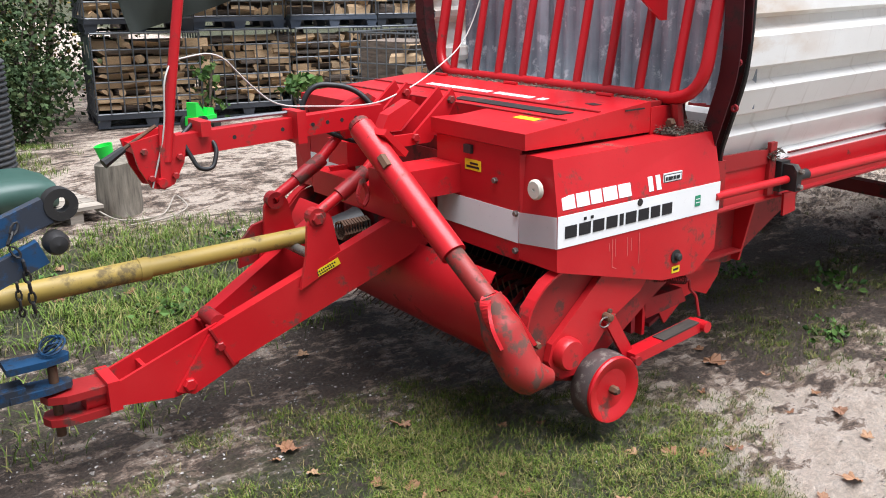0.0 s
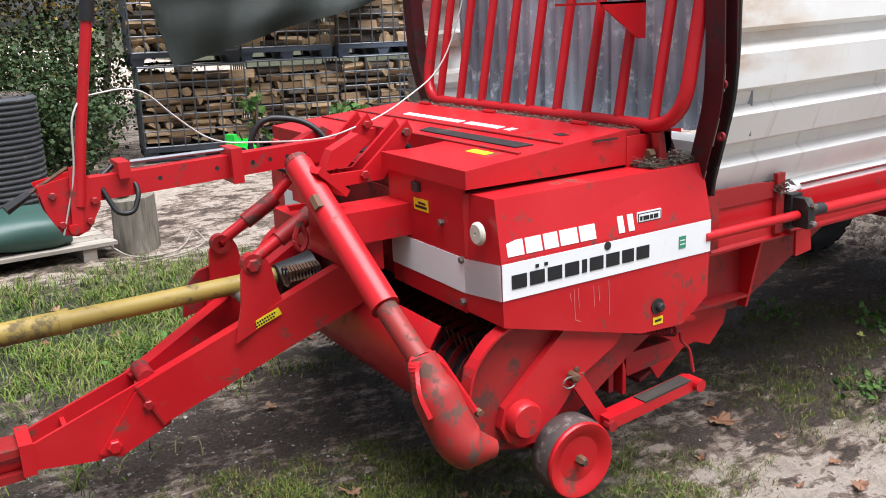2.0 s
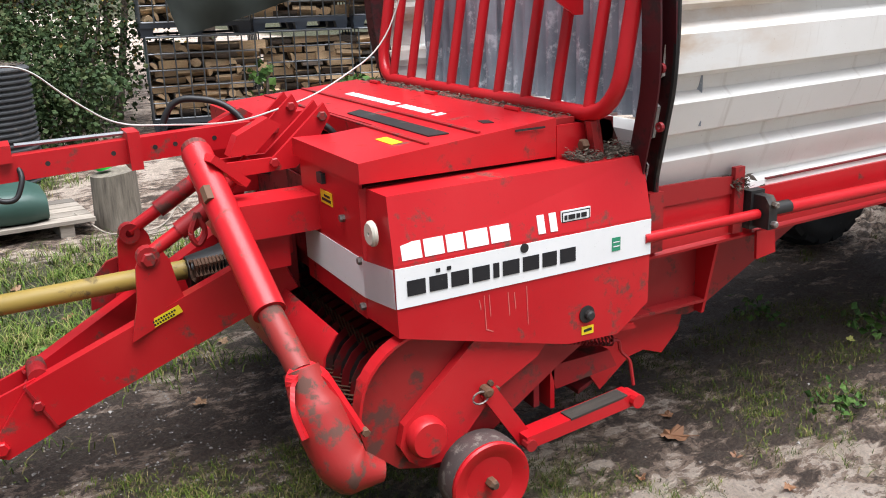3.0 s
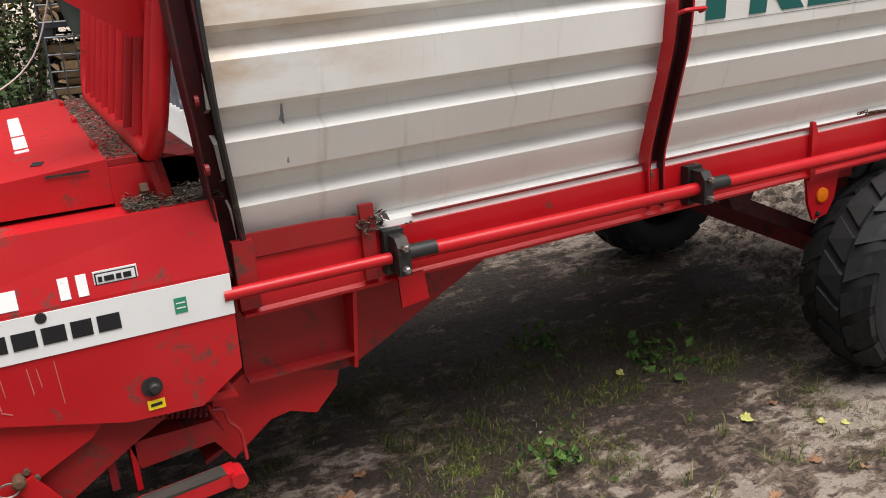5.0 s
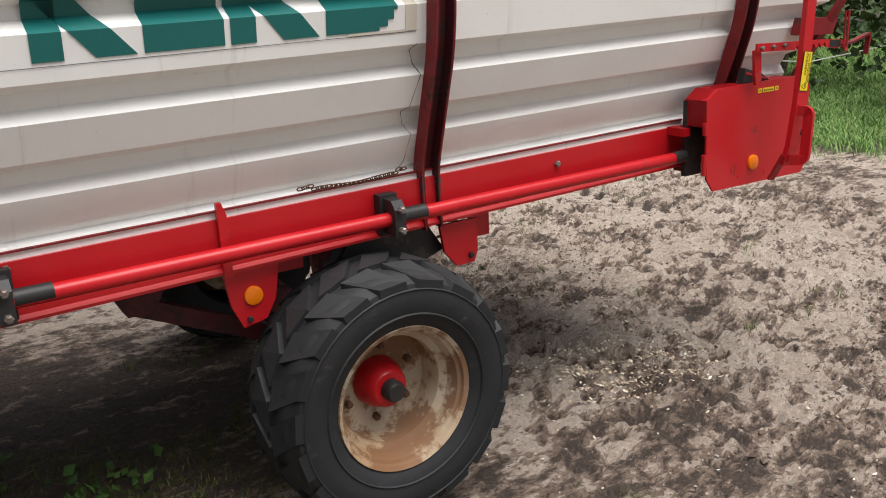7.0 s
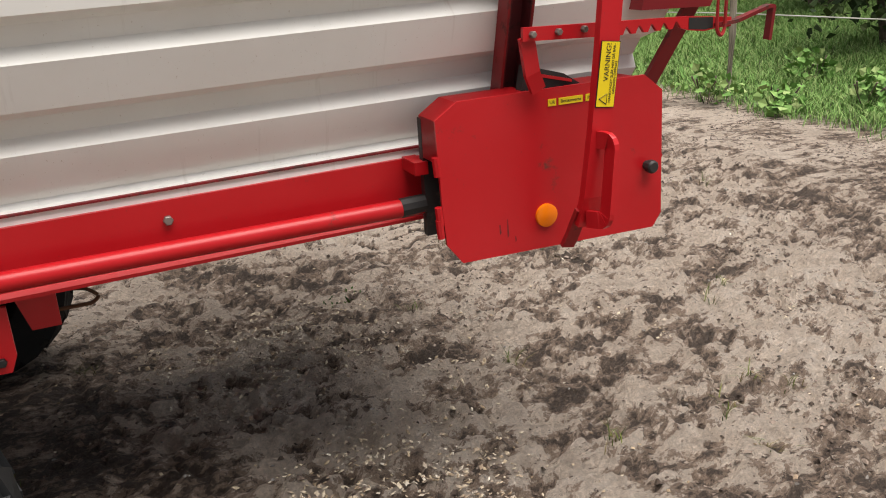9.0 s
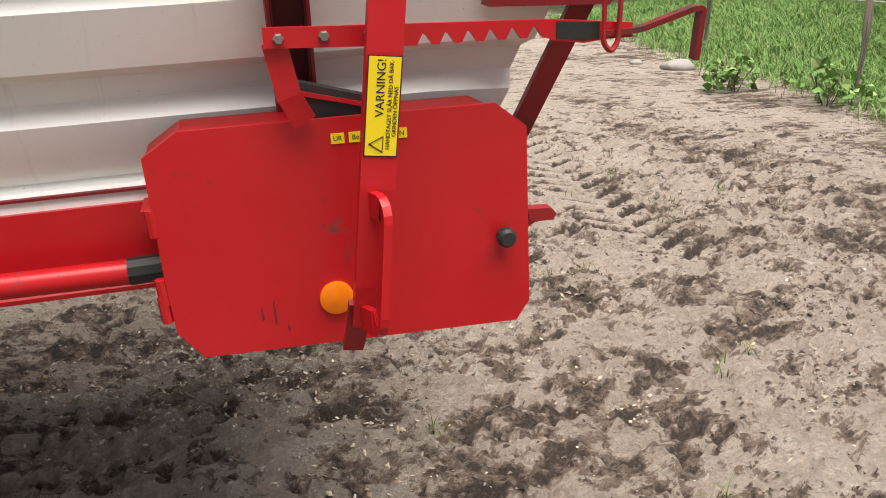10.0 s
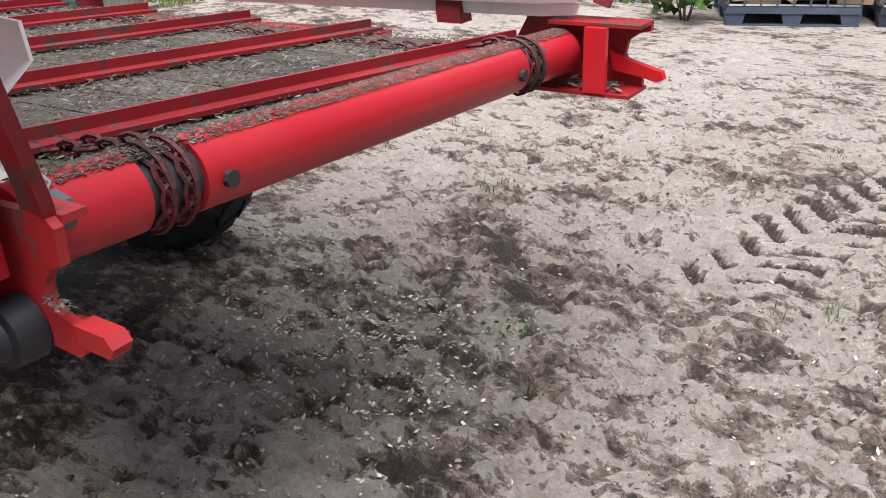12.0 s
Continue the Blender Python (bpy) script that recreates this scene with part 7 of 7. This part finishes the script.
for i, (x, y, h, n, mat) in enumerate(((-0.75, 0.55, 0.13, 70, IVY), (-1.05, 0.95, 0.10, 60, IVY), (-1.55, 0.1, 0.10, 60, IVY), (-1.75, -0.35, 0.07, 40, IVY), (-0.15, -0.75, 0.06, 30, IVY), (0.85, -0.95, 0.06, 26, MEADOW),
                                     (1.62, 1.70, 0.07, 30, IVY), (0.64, 4.7, 0.12, 40, MEADOW), (-3.9, 2.2, 0.12, 60, IVY), (-4.3, 3.0, 0.12, 60, IVY), (-3.1, 3.4, 0.1, 40, IVY), (-0.5, -0.5, 0.05, 24, MEADOW))):
    z0 = gz(x, y)
    vs, fs = leaf_cloud(n, lambda r: (x + r.gauss(0, h * 0.6), y + r.gauss(0, h * 0.6), z0 + abs(r.gauss(0, h * 0.4))), h * 0.32, 300 + i, 0.36)
    w = quad_strip(vs, fs, "weed", mat)
    tagged(w, "small green weed growing in the bare soil", "weed", "weeds", "stuff")

# ---- firewood crates ----
def log_mesh(kind, seed):
    rr = random.Random(seed)
    bm = bmesh.new()
    L = 0.5
    if kind == "round":
        ring = [(0.5 * math.cos(q) * rr.uniform(0.9, 1.1), 0.5 * math.sin(q) * rr.uniform(0.9, 1.1)) for q in (i * math.pi / 5 for i in range(10))]
    elif kind == "half":
        ring = [(0.5 * math.cos(q), 0.45 * math.sin(q) - 0.15) for q in (i * math.pi / 6 for i in range(7))]
    else:
        ring = [(-0.5, -0.36), (0.5, -0.3), (0.34, 0.1), (-0.02, 0.46), (-0.36, 0.2)]
    a = [bm.verts.new((x, -L, z)) for x, z in ring]
    b = [bm.verts.new((x + rr.uniform(-0.05, 0.05), L, z + rr.uniform(-0.05, 0.05))) for x, z in ring]
    fa, fb = bm.faces.new(a), bm.faces.new(list(reversed(b)))
    k = len(ring)
    sides = [bm.faces.new((a[i], b[i], b[(i + 1) % k], a[(i + 1) % k])) for i in range(k)]
    bmesh.ops.recalc_face_normals(bm, faces=bm.faces)
    if kind == "round":
        bark = sides
    elif kind == "half":
        bark = sides[:-1]
    else:
        bark = sides[1:3]
    me = bpy.data.meshes.new("log")
    for f in bark:
        f.material_index = 1
    bm.to_mesh(me)
    bm.free()
    me.materials.append(SPLIT)
    me.materials.append(BARK)
    return me


LOGS = [log_mesh("round", 1), log_mesh("half", 2), log_mesh("wedge", 3), log_mesh("wedge", 4), log_mesh("half", 5), log_mesh("wedge", 6)]


def crate(x, y, rot, base, seed, w=1.2, d=1.0, h=1.0, blue=False, sign=False, sides=True, logs=True, rows=9):
    """A wire cage on a plastic pallet, filled with split logs. Its front left corner is at x, y."""
    rr = random.Random(seed)
    t = thing("firewood_crate", "galvanised wire cage on a plastic pallet, full of split firewood", "firewood crate", pose(x, y, base, 0, 0, rot), "stacked firewood crates")
    pm = PALLET_BLUE if blue else PALLET_BLACK
    pal = part("pallet", box(0, w, 0, d, 0.10, 0.15), pm, t, "blue-grey plastic pallet" if blue else "black plastic pallet", bevel=0.008)
    for i in range(3):
        for j in range(3):
            cx_, cy_ = (0.07, w / 2, w - 0.07)[i], (0.07, d / 2, d - 0.07)[j]
            part("foot", plate([(cx_ - 0.055, 0.0), (cx_ + 0.055, 0.0), (cx_ + 0.08, 0.10), (cx_ - 0.08, 0.10)], "y", cy_ - 0.06, cy_ + 0.06), pm, pal)
    for j in (0.0, d - 0.1):
        part("skid", box(0.0, w, j, j + 0.1, 0.0, 0.018), pm, pal)
    z0, z1 = 0.16, 0.15 + h
    r = 0.0095
    for k in range(6):
        z = z0 + (z1 - z0) * k / 5
        part("cage_bar", sweep([(0.01, 0.01, z), (w - 0.01, 0.01, z), (w - 0.01, d - 0.01, z), (0.01, d - 0.01, z), (0.01, 0.01, z)], r * (1.35 if k in (0, 5) else 1.0), 6, cap=False), GALV, t)
    for k in range(9):
        xx = 0.01 + (w - 0.02) * k / 8
        part("cage_bar", sweep([(xx, 0.004, z0), (xx, 0.004, z1)], r, 6), GALV, t)
    for k in range(1, 7):
        yy = 0.01 + (d - 0.02) * k / 7
        part("cage_bar", sweep([(0.004, yy, z0), (0.004, yy, z1)], r, 6), GALV, t)
    if logs:
        hgt = (h - 0.10) / rows
        for row in range(rows):
            xx = 0.03
            while xx < w - 0.08:
                endon = rr.random() < 0.33
                size = rr.uniform(0.085, 0.14)
                if endon:
                    L, wdt = 0.34, size
                else:
                    L, wdt = rr.uniform(0.24, 0.34), rr.uniform(0.24, 0.34)
                lg = new("log", LOGS[rr.randrange(len(LOGS))])
                zc = z0 + 0.06 + row * hgt + rr.uniform(-0.012, 0.012)
                th = hgt * rr.uniform(0.85, 1.15)
                if endon:
                    m = Matrix.Translation((xx + wdt / 2, 0.03 + L / 2 + rr.uniform(0, 0.05), zc)) @ pose(0, 0, 0, rr.uniform(-5, 5), rr.uniform(0, 90), rr.uniform(-14, 14)) @ Matrix.Diagonal((size, L, th, 1))
                else:
                    m = Matrix.Translation((xx + wdt / 2, 0.05 + size / 2 + rr.uniform(0, 0.05), zc)) @ pose(0, 0, 0, 0, rr.uniform(-12, 12), 90 + rr.uniform(-10, 10)) @ Matrix.Diagonal((size, L, th, 1)) @ pose(0, 0, 0, 0, rr.choice((0, 90, 180, 40)), 0)
                lg.matrix_local = m
                lg.parent = t
                xx += wdt * 0.94
            if sides:
                yy = 0.22
                while yy < d - 0.06:
                    size = rr.uniform(0.09, 0.14)
                    lg = new("log", LOGS[rr.randrange(len(LOGS))])
                    lg.matrix_local = Matrix.Translation((0.03 + 0.15, yy + size / 2, z0 + 0.06 + row * hgt)) @ pose(0, 0, 0, rr.uniform(-5, 5), 0, 90 + rr.uniform(-8, 8)) @ Matrix.Diagonal((size, 0.3, hgt * rr.uniform(0.9, 1.1), 1))
                    lg.parent = t
                    yy += size * 0.96
        # One plain bark-brown block fills the crate behind the outer logs.
        part("log_core", box(0.2, w - 0.05, 0.24, d - 0.05, z0, z0 + (h - 0.12)), BARK, t, "bark-brown block behind the outer logs")
    if sign:
        sg = part("label_plate", box(-0.012, 0.0, 0.05, 0.62, 0.58, 1.03), SIGN, t, "drab green label plate")
        for y0, y1, a, b in ((0.42, 0.52, 0.82, 0.96), (0.15, 0.22, 0.85, 0.94), (0.08, 0.12, 0.80, 0.88)):
            part("paper_label", box(-0.0145, -0.0125, y0, y1, a, b), PLUG, sg)
    return t


LAY = 1.07
for i, (x, y, rot, w, d, sg) in enumerate(((-2.40, 8.62, -9, 1.22, 1.0, True), (-1.06, 8.80, -8, 1.16, 1.0, False), (0.16, 8.62, -6, 1.24, 1.0, False), (1.46, 8.60, -4, 1.0, 1.0, False))):
    crate(x, y, rot, 0.02, 40 + i, w, d, 0.92, False, sg, sides=(i in (0, 2)))
    crate(x - 0.03, y + 0.04, rot + 1.5, 0.02 + LAY, 60 + i, w, d, 0.92, i in (1, 2), False, sides=(i == 0), rows=5 if i else 9)
crate(0.80, 6.82, 22, 0.0, 80, 1.0, 1.0, 0.92, True, False, sides=False, rows=6)
crate(1.85, 7.25, 22, 0.0, 81, 1.0, 1.0, 0.92, False, False, sides=False, rows=6)

# tarpaulin hanging over the upper crates
def tarp():
    bm = bmesh.new()
    n, m = 44, 16
    rows = []
    for i in range(n + 1):
        u = i / n
        x = -2.30 + 2.95 * u
        low = 1.10 + 0.72 * max(0.0, u - 0.02) ** 1.05 + 0.6 * max(0, 0.04 - u) / 0.04
        col = []
        for j in range(m + 1):
            v = j / m
            z = 2.32 + (low - 2.32) * v
            fold = 0.06 * math.sin(u * 17 + v * 4) * v + 0.10 * noise.noise((u * 5, v * 3, 0.7))
            y = 8.16 + 0.26 * u * 1.0 + fold - 0.16 * v + 0.12 * u
            col.append(bm.verts.new((x + 0.06 * v * math.sin(u * 9), y, z)))
        rows.append(col)
    for a, b in zip(rows, rows[1:]):
        for j in range(m):
            bm.faces.new((a[j], b[j], b[j + 1], a[j + 1]))
    bmesh.ops.solidify(bm, geom=bm.faces, thickness=0.004)
    return bm


tagged(part("tarpaulin", tarp(), TARP, smooth=60), "grey-green tarpaulin draped over the firewood crates", "tarpaulin")

# stump, planks with a folded tarpaulin, rope, toys, ribbed roll
def stump():
    bm = bmesh.new()
    rings = []
    for k in range(7):
        z = 0.50 * k / 6
        ring = []
        for j in range(22):
            q = 2 * math.pi * j / 22
            r = 0.175 - 0.012 * k / 6 + 0.012 * noise.noise((math.cos(q) * 2, math.sin(q) * 2, z * 0.6)) + (0.02 if k == 0 else 0) * math.sin(3 * q)
            ring.append(bm.verts.new((r * math.cos(q), r * math.sin(q), z + (0.02 * math.cos(q) if k == 6 else 0))))
        rings.append(ring)
    for a, b in zip(rings, rings[1:]):
        for j in range(22):
            bm.faces.new((a[j], a[(j + 1) % 22], b[(j + 1) % 22], b[j]))
    bm.faces.new(rings[-1])
    bm.faces.new(list(reversed(rings[0])))
    return bm


sp = part("tree_stump", stump(), STUMP, smooth=35)
sp.matrix_world = Matrix.Translation((-3.42, 4.51, gz(-3.42, 4.51) - 0.02)) @ Matrix.Diagonal((0.92, 0.92, 0.80, 1))
tagged(sp, "weathered grey upright log used as a chopping block", "tree stump")

pl = thing("plank_platform", "low weathered plank platform on blocks", "pallet", pose(-4.47, 4.6, gz(-4.5, 4.6), 0, 0, 6))
for i in range(5):
    part("plank", box(-0.75, 0.85, -0.36 + i * 0.15, -0.225 + i * 0.15, 0.10, 0.125), PLANK, pl)
for xx in (-0.65, 0.0, 0.62):
    part("bearer", box(xx, xx + 0.09, -0.34, 0.36, 0.0, 0.10), PLANK, pl)


def roll_of_tarp():
    bm = bmesh.new()
    rings = []
    n = 26
    for k in range(13):
        u = k / 12
        x = -0.70 + 1.35 * u
        ring = []
        for j in range(n):
            q = 2 * math.pi * j / n
            ry, rz = 0.33, 0.115
            yy = ry * math.copysign(abs(math.cos(q)) ** 0.6, math.cos(q))
            zz = rz * math.copysign(abs(math.sin(q)) ** 0.7, math.sin(q)) + 0.115
            e = 1.0 if 0 < k < 12 else 0.8
            d = 0.02 * noise.noise((x * 3, math.cos(q) * 2, math.sin(q) * 2))
            ring.append(bm.verts.new((x, yy * e + d, zz * e + d)))
        rings.append(ring)
    for a, b in zip(rings, rings[1:]):
        for j in range(n):
            bm.faces.new((a[j], a[(j + 1) % n], b[(j + 1) % n], b[j]))
    bm.faces.new(rings[-1])
    bm.faces.new(list(reversed(rings[0])))
    return bm


rt = part("folded_tarpaulin", roll_of_tarp(), TARP_GREEN, smooth=50)
rt.matrix_world = pose(-4.53, 4.6, gz(-4.5, 4.6) + 0.126, 0, 0, 4)
tagged(rt, "dark green folded tarpaulin lying on the planks", "tarpaulin")

rp = part("rope_coil", sweep(rounded([(-3.70, 4.5, 0.13), (-3.55, 4.2, 0.03), (-3.40, 4.15, 0.02), (-3.22, 4.2, 0.02), (-3.10, 4.4, 0.03), (-3.02, 4.5, 0.10), (-2.98, 4.3, 0.03), (-3.2, 4.1, 0.02), (-3.5, 4.05, 0.02)], 0.1, 5), 0.006, 7), PLANK, smooth=60)
tagged(rp, "grey rope lying loosely by the stump", "rope")

toy = thing("toy_vehicle", "bright green plastic ride-on toy", "toy", pose(-1.80, 7.0, gz(-1.80, 7.0) + 0.02, 0, 0, 30) @ Matrix.Diagonal((0.66, 0.66, 0.66, 1)))
part("body", box(-0.24, 0.24, -0.12, 0.12, 0.10, 0.24), PLASTIC_GREEN, toy, bevel=0.03)
part("seat", plate([(-0.22, 0.24), (-0.02, 0.24), (-0.05, 0.30), (-0.16, 0.46), (-0.22, 0.46)], "y", -0.09, 0.09), PLASTIC_GREEN, toy, bevel=0.015)
part("hood", plate([(0.05, 0.24), (0.24, 0.24), (0.22, 0.34), (0.08, 0.36)], "y", -0.08, 0.08), PLASTIC_GREEN, toy, bevel=0.02)
part("steering_post", sweep([(0.06, 0, 0.34), (0.0, 0, 0.46)], 0.012, 8), HOSE, toy)
for xx, r in ((-0.16, 0.13), (0.17, 0.09)):
    for yy in (-0.15, 0.15):
        part("wheel", lathe([(r, -0.03), (r, 0.03), (r * 0.4, 0.035), (0, 0.035)], 18, (xx, yy, r)), HOSE, toy, "black toy wheel", smooth=40)
bk = part("toy_bucket", lathe([(0.0, 0), (0.05, 0.0), (0.065, 0.10), (0.06, 0.10), (0.045, 0.01), (0, 0.01)], 18, (0, 0, 0), "z"), PLASTIC_GREEN, smooth=40)
bk.matrix_world = pose(-3.47, 4.55, gz(-3.42, 4.51) + 0.40, 0, -12, 0)
tagged(bk, "green plastic toy bucket on the stump", "bucket")
rib = thing("ribbed_roll", "dark ribbed rubber roll standing on end with debris on top", "rubber roll", pose(-4.22, 6.3, gz(-4.22, 6.3), 0, 0, 0))
prof = [(0, 0)]
for k in range(22):
    z = k * 0.045
    prof += [(0.46, z), (0.48, z + 0.014), (0.48, z + 0.026), (0.46, z + 0.04)]
prof += [(0.44, 0.99), (0, 0.99)]
part("roll", lathe(prof, 40, (0, 0, 0), "z"), RUBBER_DARK, rib)
flakes("debris", 700, lambda r: (lambda a, q: (a * math.cos(q), a * math.sin(q), 0.992 + 0.02 * r.random()))(0.44 * math.sqrt(r.random()), r.uniform(0, 6.283)), 0.02, CHAFF, rib, 31, "dry brown leaf litter")

# ---- plants round the yard ----
def shrub(x, y, h, spread, n, mat, seed, label, size=0.07, name="shrub", category="shrub", base=None, low=0.12):
    rr = random.Random(seed)
    z0 = gz(x, y) if base is None else base
    t = thing(name, label, category, pose(x, y, z0))
    for i in range(6):
        q = rr.uniform(0, 6.283)
        p1 = Vector((0.12 * spread * math.cos(q), 0.12 * spread * math.sin(q), 0))
        p2 = Vector((0.35 * spread * math.cos(q), 0.35 * spread * math.sin(q), h * 0.45))
        p3 = Vector((0.6 * spread * math.cos(q + 0.3), 0.6 * spread * math.sin(q + 0.3), h * rr.uniform(0.7, 0.95)))
        part("stem", sweep([p1, p2, p3], [0.03 * h / 2, 0.02 * h / 2, 0.008], 6), BARK, t)
    clumps = [(Vector((rr.gauss(0, 0.5) * spread, rr.gauss(0, 0.5) * spread, h * (low + (0.95 - low) * rr.random() ** 0.8)))) for _ in range(max(8, n // 70))]

    def place(r):
        c = clumps[r.randrange(len(clumps))]
        k = 0.16 * (spread + h * 0.4)
        return c + Vector((r.gauss(0, k), r.gauss(0, k), r.gauss(0, k * 0.7)))

    vs, fs = leaf_cloud(n, place, size, seed + 1)
    vs = [(v[0], v[1], max(0.01, v[2])) for v in vs]
    quad_strip(vs, fs, "leaves", mat, t, "", "stuff")
    return t


for i, (x, y, h, s, n, m) in enumerate(((-3.35, 8.1, 0.8, 0.5, 2600, SHRUB), (-4.1, 8.6, 1.3, 0.9, 5600, SHRUB), (-5.4, 8.8, 2.2, 1.2, 6800, AUTUMN), (-4.2, 10.6, 3.4, 1.3, 9000, AUTUMN), (-2.6, 10.8, 3.6, 1.2, 7000, AUTUMN),
                                      (-6.8, 10.5, 3.6, 1.7, 8000, AUTUMN), (-3.1, 9.6, 1.6, 0.7, 4600, SHRUB), (-6.6, 7.6, 2.0, 1.0, 2400, AUTUMN))):
    shrub(x, y, h, s, n, m, 500 + i * 3, "tangled shrub with autumn leaves" if m is AUTUMN else "dark green undergrowth by the crates", 0.052)
for i, (x, y, h, s, n) in enumerate(((-1.13, 8.42, 0.85, 0.09, 90), (-0.25, 7.75, 0.55, 0.20, 220), (0.45, 6.9, 0.45, 0.25, 260))):
    shrub(x, y, h, s, n, IVY, 560 + i * 3, "fresh green weed with broad leaves beside the crates", 0.085, "tall_weed", "weed")
for i in range(16):
    rr = random.Random(900 + i)
    x, y = 8.5 + rr.uniform(0, 6), -1 + i * 0.9 + rr.uniform(-0.4, 0.4)
    shrub(x, y, rr.uniform(1.4, 2.6), rr.uniform(0.9, 1.5), 2300, SHRUB, 600 + i * 3, "dark hedge shrub beyond the meadow", 0.10)
for i, (x, y) in enumerate(((5.9, 4.5), (6.2, 3.9), (6.6, 3.4), (5.6, 5.3), (7.0, 4.4))):
    shrub(x, y, 0.26, 0.24, 120, MEADOW, 660 + i * 3, "broad-leaved green weed at the meadow edge", 0.07, "tall_weed", "weed")


def tree(x, y, h, r, seed):
    rr = random.Random(seed)
    t = thing("tree", "tall tree with autumn foliage behind the yard", "tree", pose(x, y, gz(x, y)))
    line = [Vector((0.15 * k * rr.uniform(-1, 1), 0.15 * k * rr.uniform(-1, 1), h * k / 5)) for k in range(6)]
    part("trunk", sweep(line, [r * (1 - 0.14 * k) for k in range(6)], 10), BARK, t, smooth=50)
    ends = []
    for k in range(11):
        b = line[1 + k % 4] + Vector((0, 0, rr.uniform(0, 0.6)))
        q = rr.uniform(0, 6.283)
        e = b + Vector((math.cos(q), math.sin(q), rr.uniform(0.2, 0.8))) * rr.uniform(1.0, 2.2)
        part("limb", sweep([b, (b + e) / 2 + Vector((0, 0, 0.1)), e], [r * 0.35, r * 0.22, 0.015], 6), BARK, t)
        ends += [(b + e) / 2, e]
    vs, fs = leaf_cloud(5200, lambda q: ends[q.randrange(len(ends))] + Vector((q.gauss(0, 0.5), q.gauss(0, 0.5), q.gauss(0, 0.42))), 0.11, seed)
    quad_strip(vs, fs, "crown", AUTUMN, t, "uneven crown of small leaves", "stuff")


for i, (x, y, h, r) in enumerate(((-3.6, 12.5, 8, 0.16), (-6.2, 12.0, 9, 0.2), (-8.5, 10.0, 8, 0.17), (-0.5, 14.0, 9, 0.2), (3.0, 14.0, 9, 0.2), (-5.0, 14.5, 9, 0.2), (6.5, 15.0, 8, 0.2), (14.0, 10.0, 9, 0.22), (15.0, 3.0, 9, 0.22))):
    tree(x, y, h, r, 700 + i)

# fence by the meadow
for i, (x, y) in enumerate(((6.35, 4.75), (8.2, 2.6), (6.6, 7.6))):
    fpost = part("fence_post", sweep([(0, 0, -0.1), (0.01, 0, 0.55), (0.0, 0.01, 1.05)], [0.035, 0.033, 0.03], 8), STUMP)
    fpost.location = (x, y, gz(x, y))
    tagged(fpost, "thin weathered wooden fence post in the grass", "fence post", "fence posts")
wire = part("fence_wire", sweep([(6.6, 7.6, gz(6.6, 7.6) + 0.72), (6.45, 6.2, gz(6.45, 6.2) + 0.66), (6.35, 4.75, gz(6.35, 4.75) + 0.72), (7.1, 3.4, gz(7.1, 3.4) + 0.60), (8.2, 2.6, gz(8.2, 2.6) + 0.72)], 0.006, 5), ROPE)
tagged(wire, "pale electric fence tape strung between posts", "fence wire")
for i, (x, y, s) in enumerate(((5.7, 6.49, 0.12), (5.45, 6.9, 0.05), (3.9, 5.4, 0.03))):
    bm = bmesh.new()
    bmesh.ops.create_icosphere(bm, subdivisions=2, radius=1)
    for v in bm.verts:
        v.co *= 1 + 0.25 * noise.noise(v.co * 1.4 + Vector((i * 3, 0, 0)))
    st_ = part("stone", bm, STONE, smooth=45)
    st_.matrix_world = Matrix.Translation((x, y, gz(x, y) + s * 0.2)) @ Matrix.Diagonal((s * 1.5, s, s * 0.6, 1))
    tagged(st_, "pale stone lying on the track", "stone", "stones")
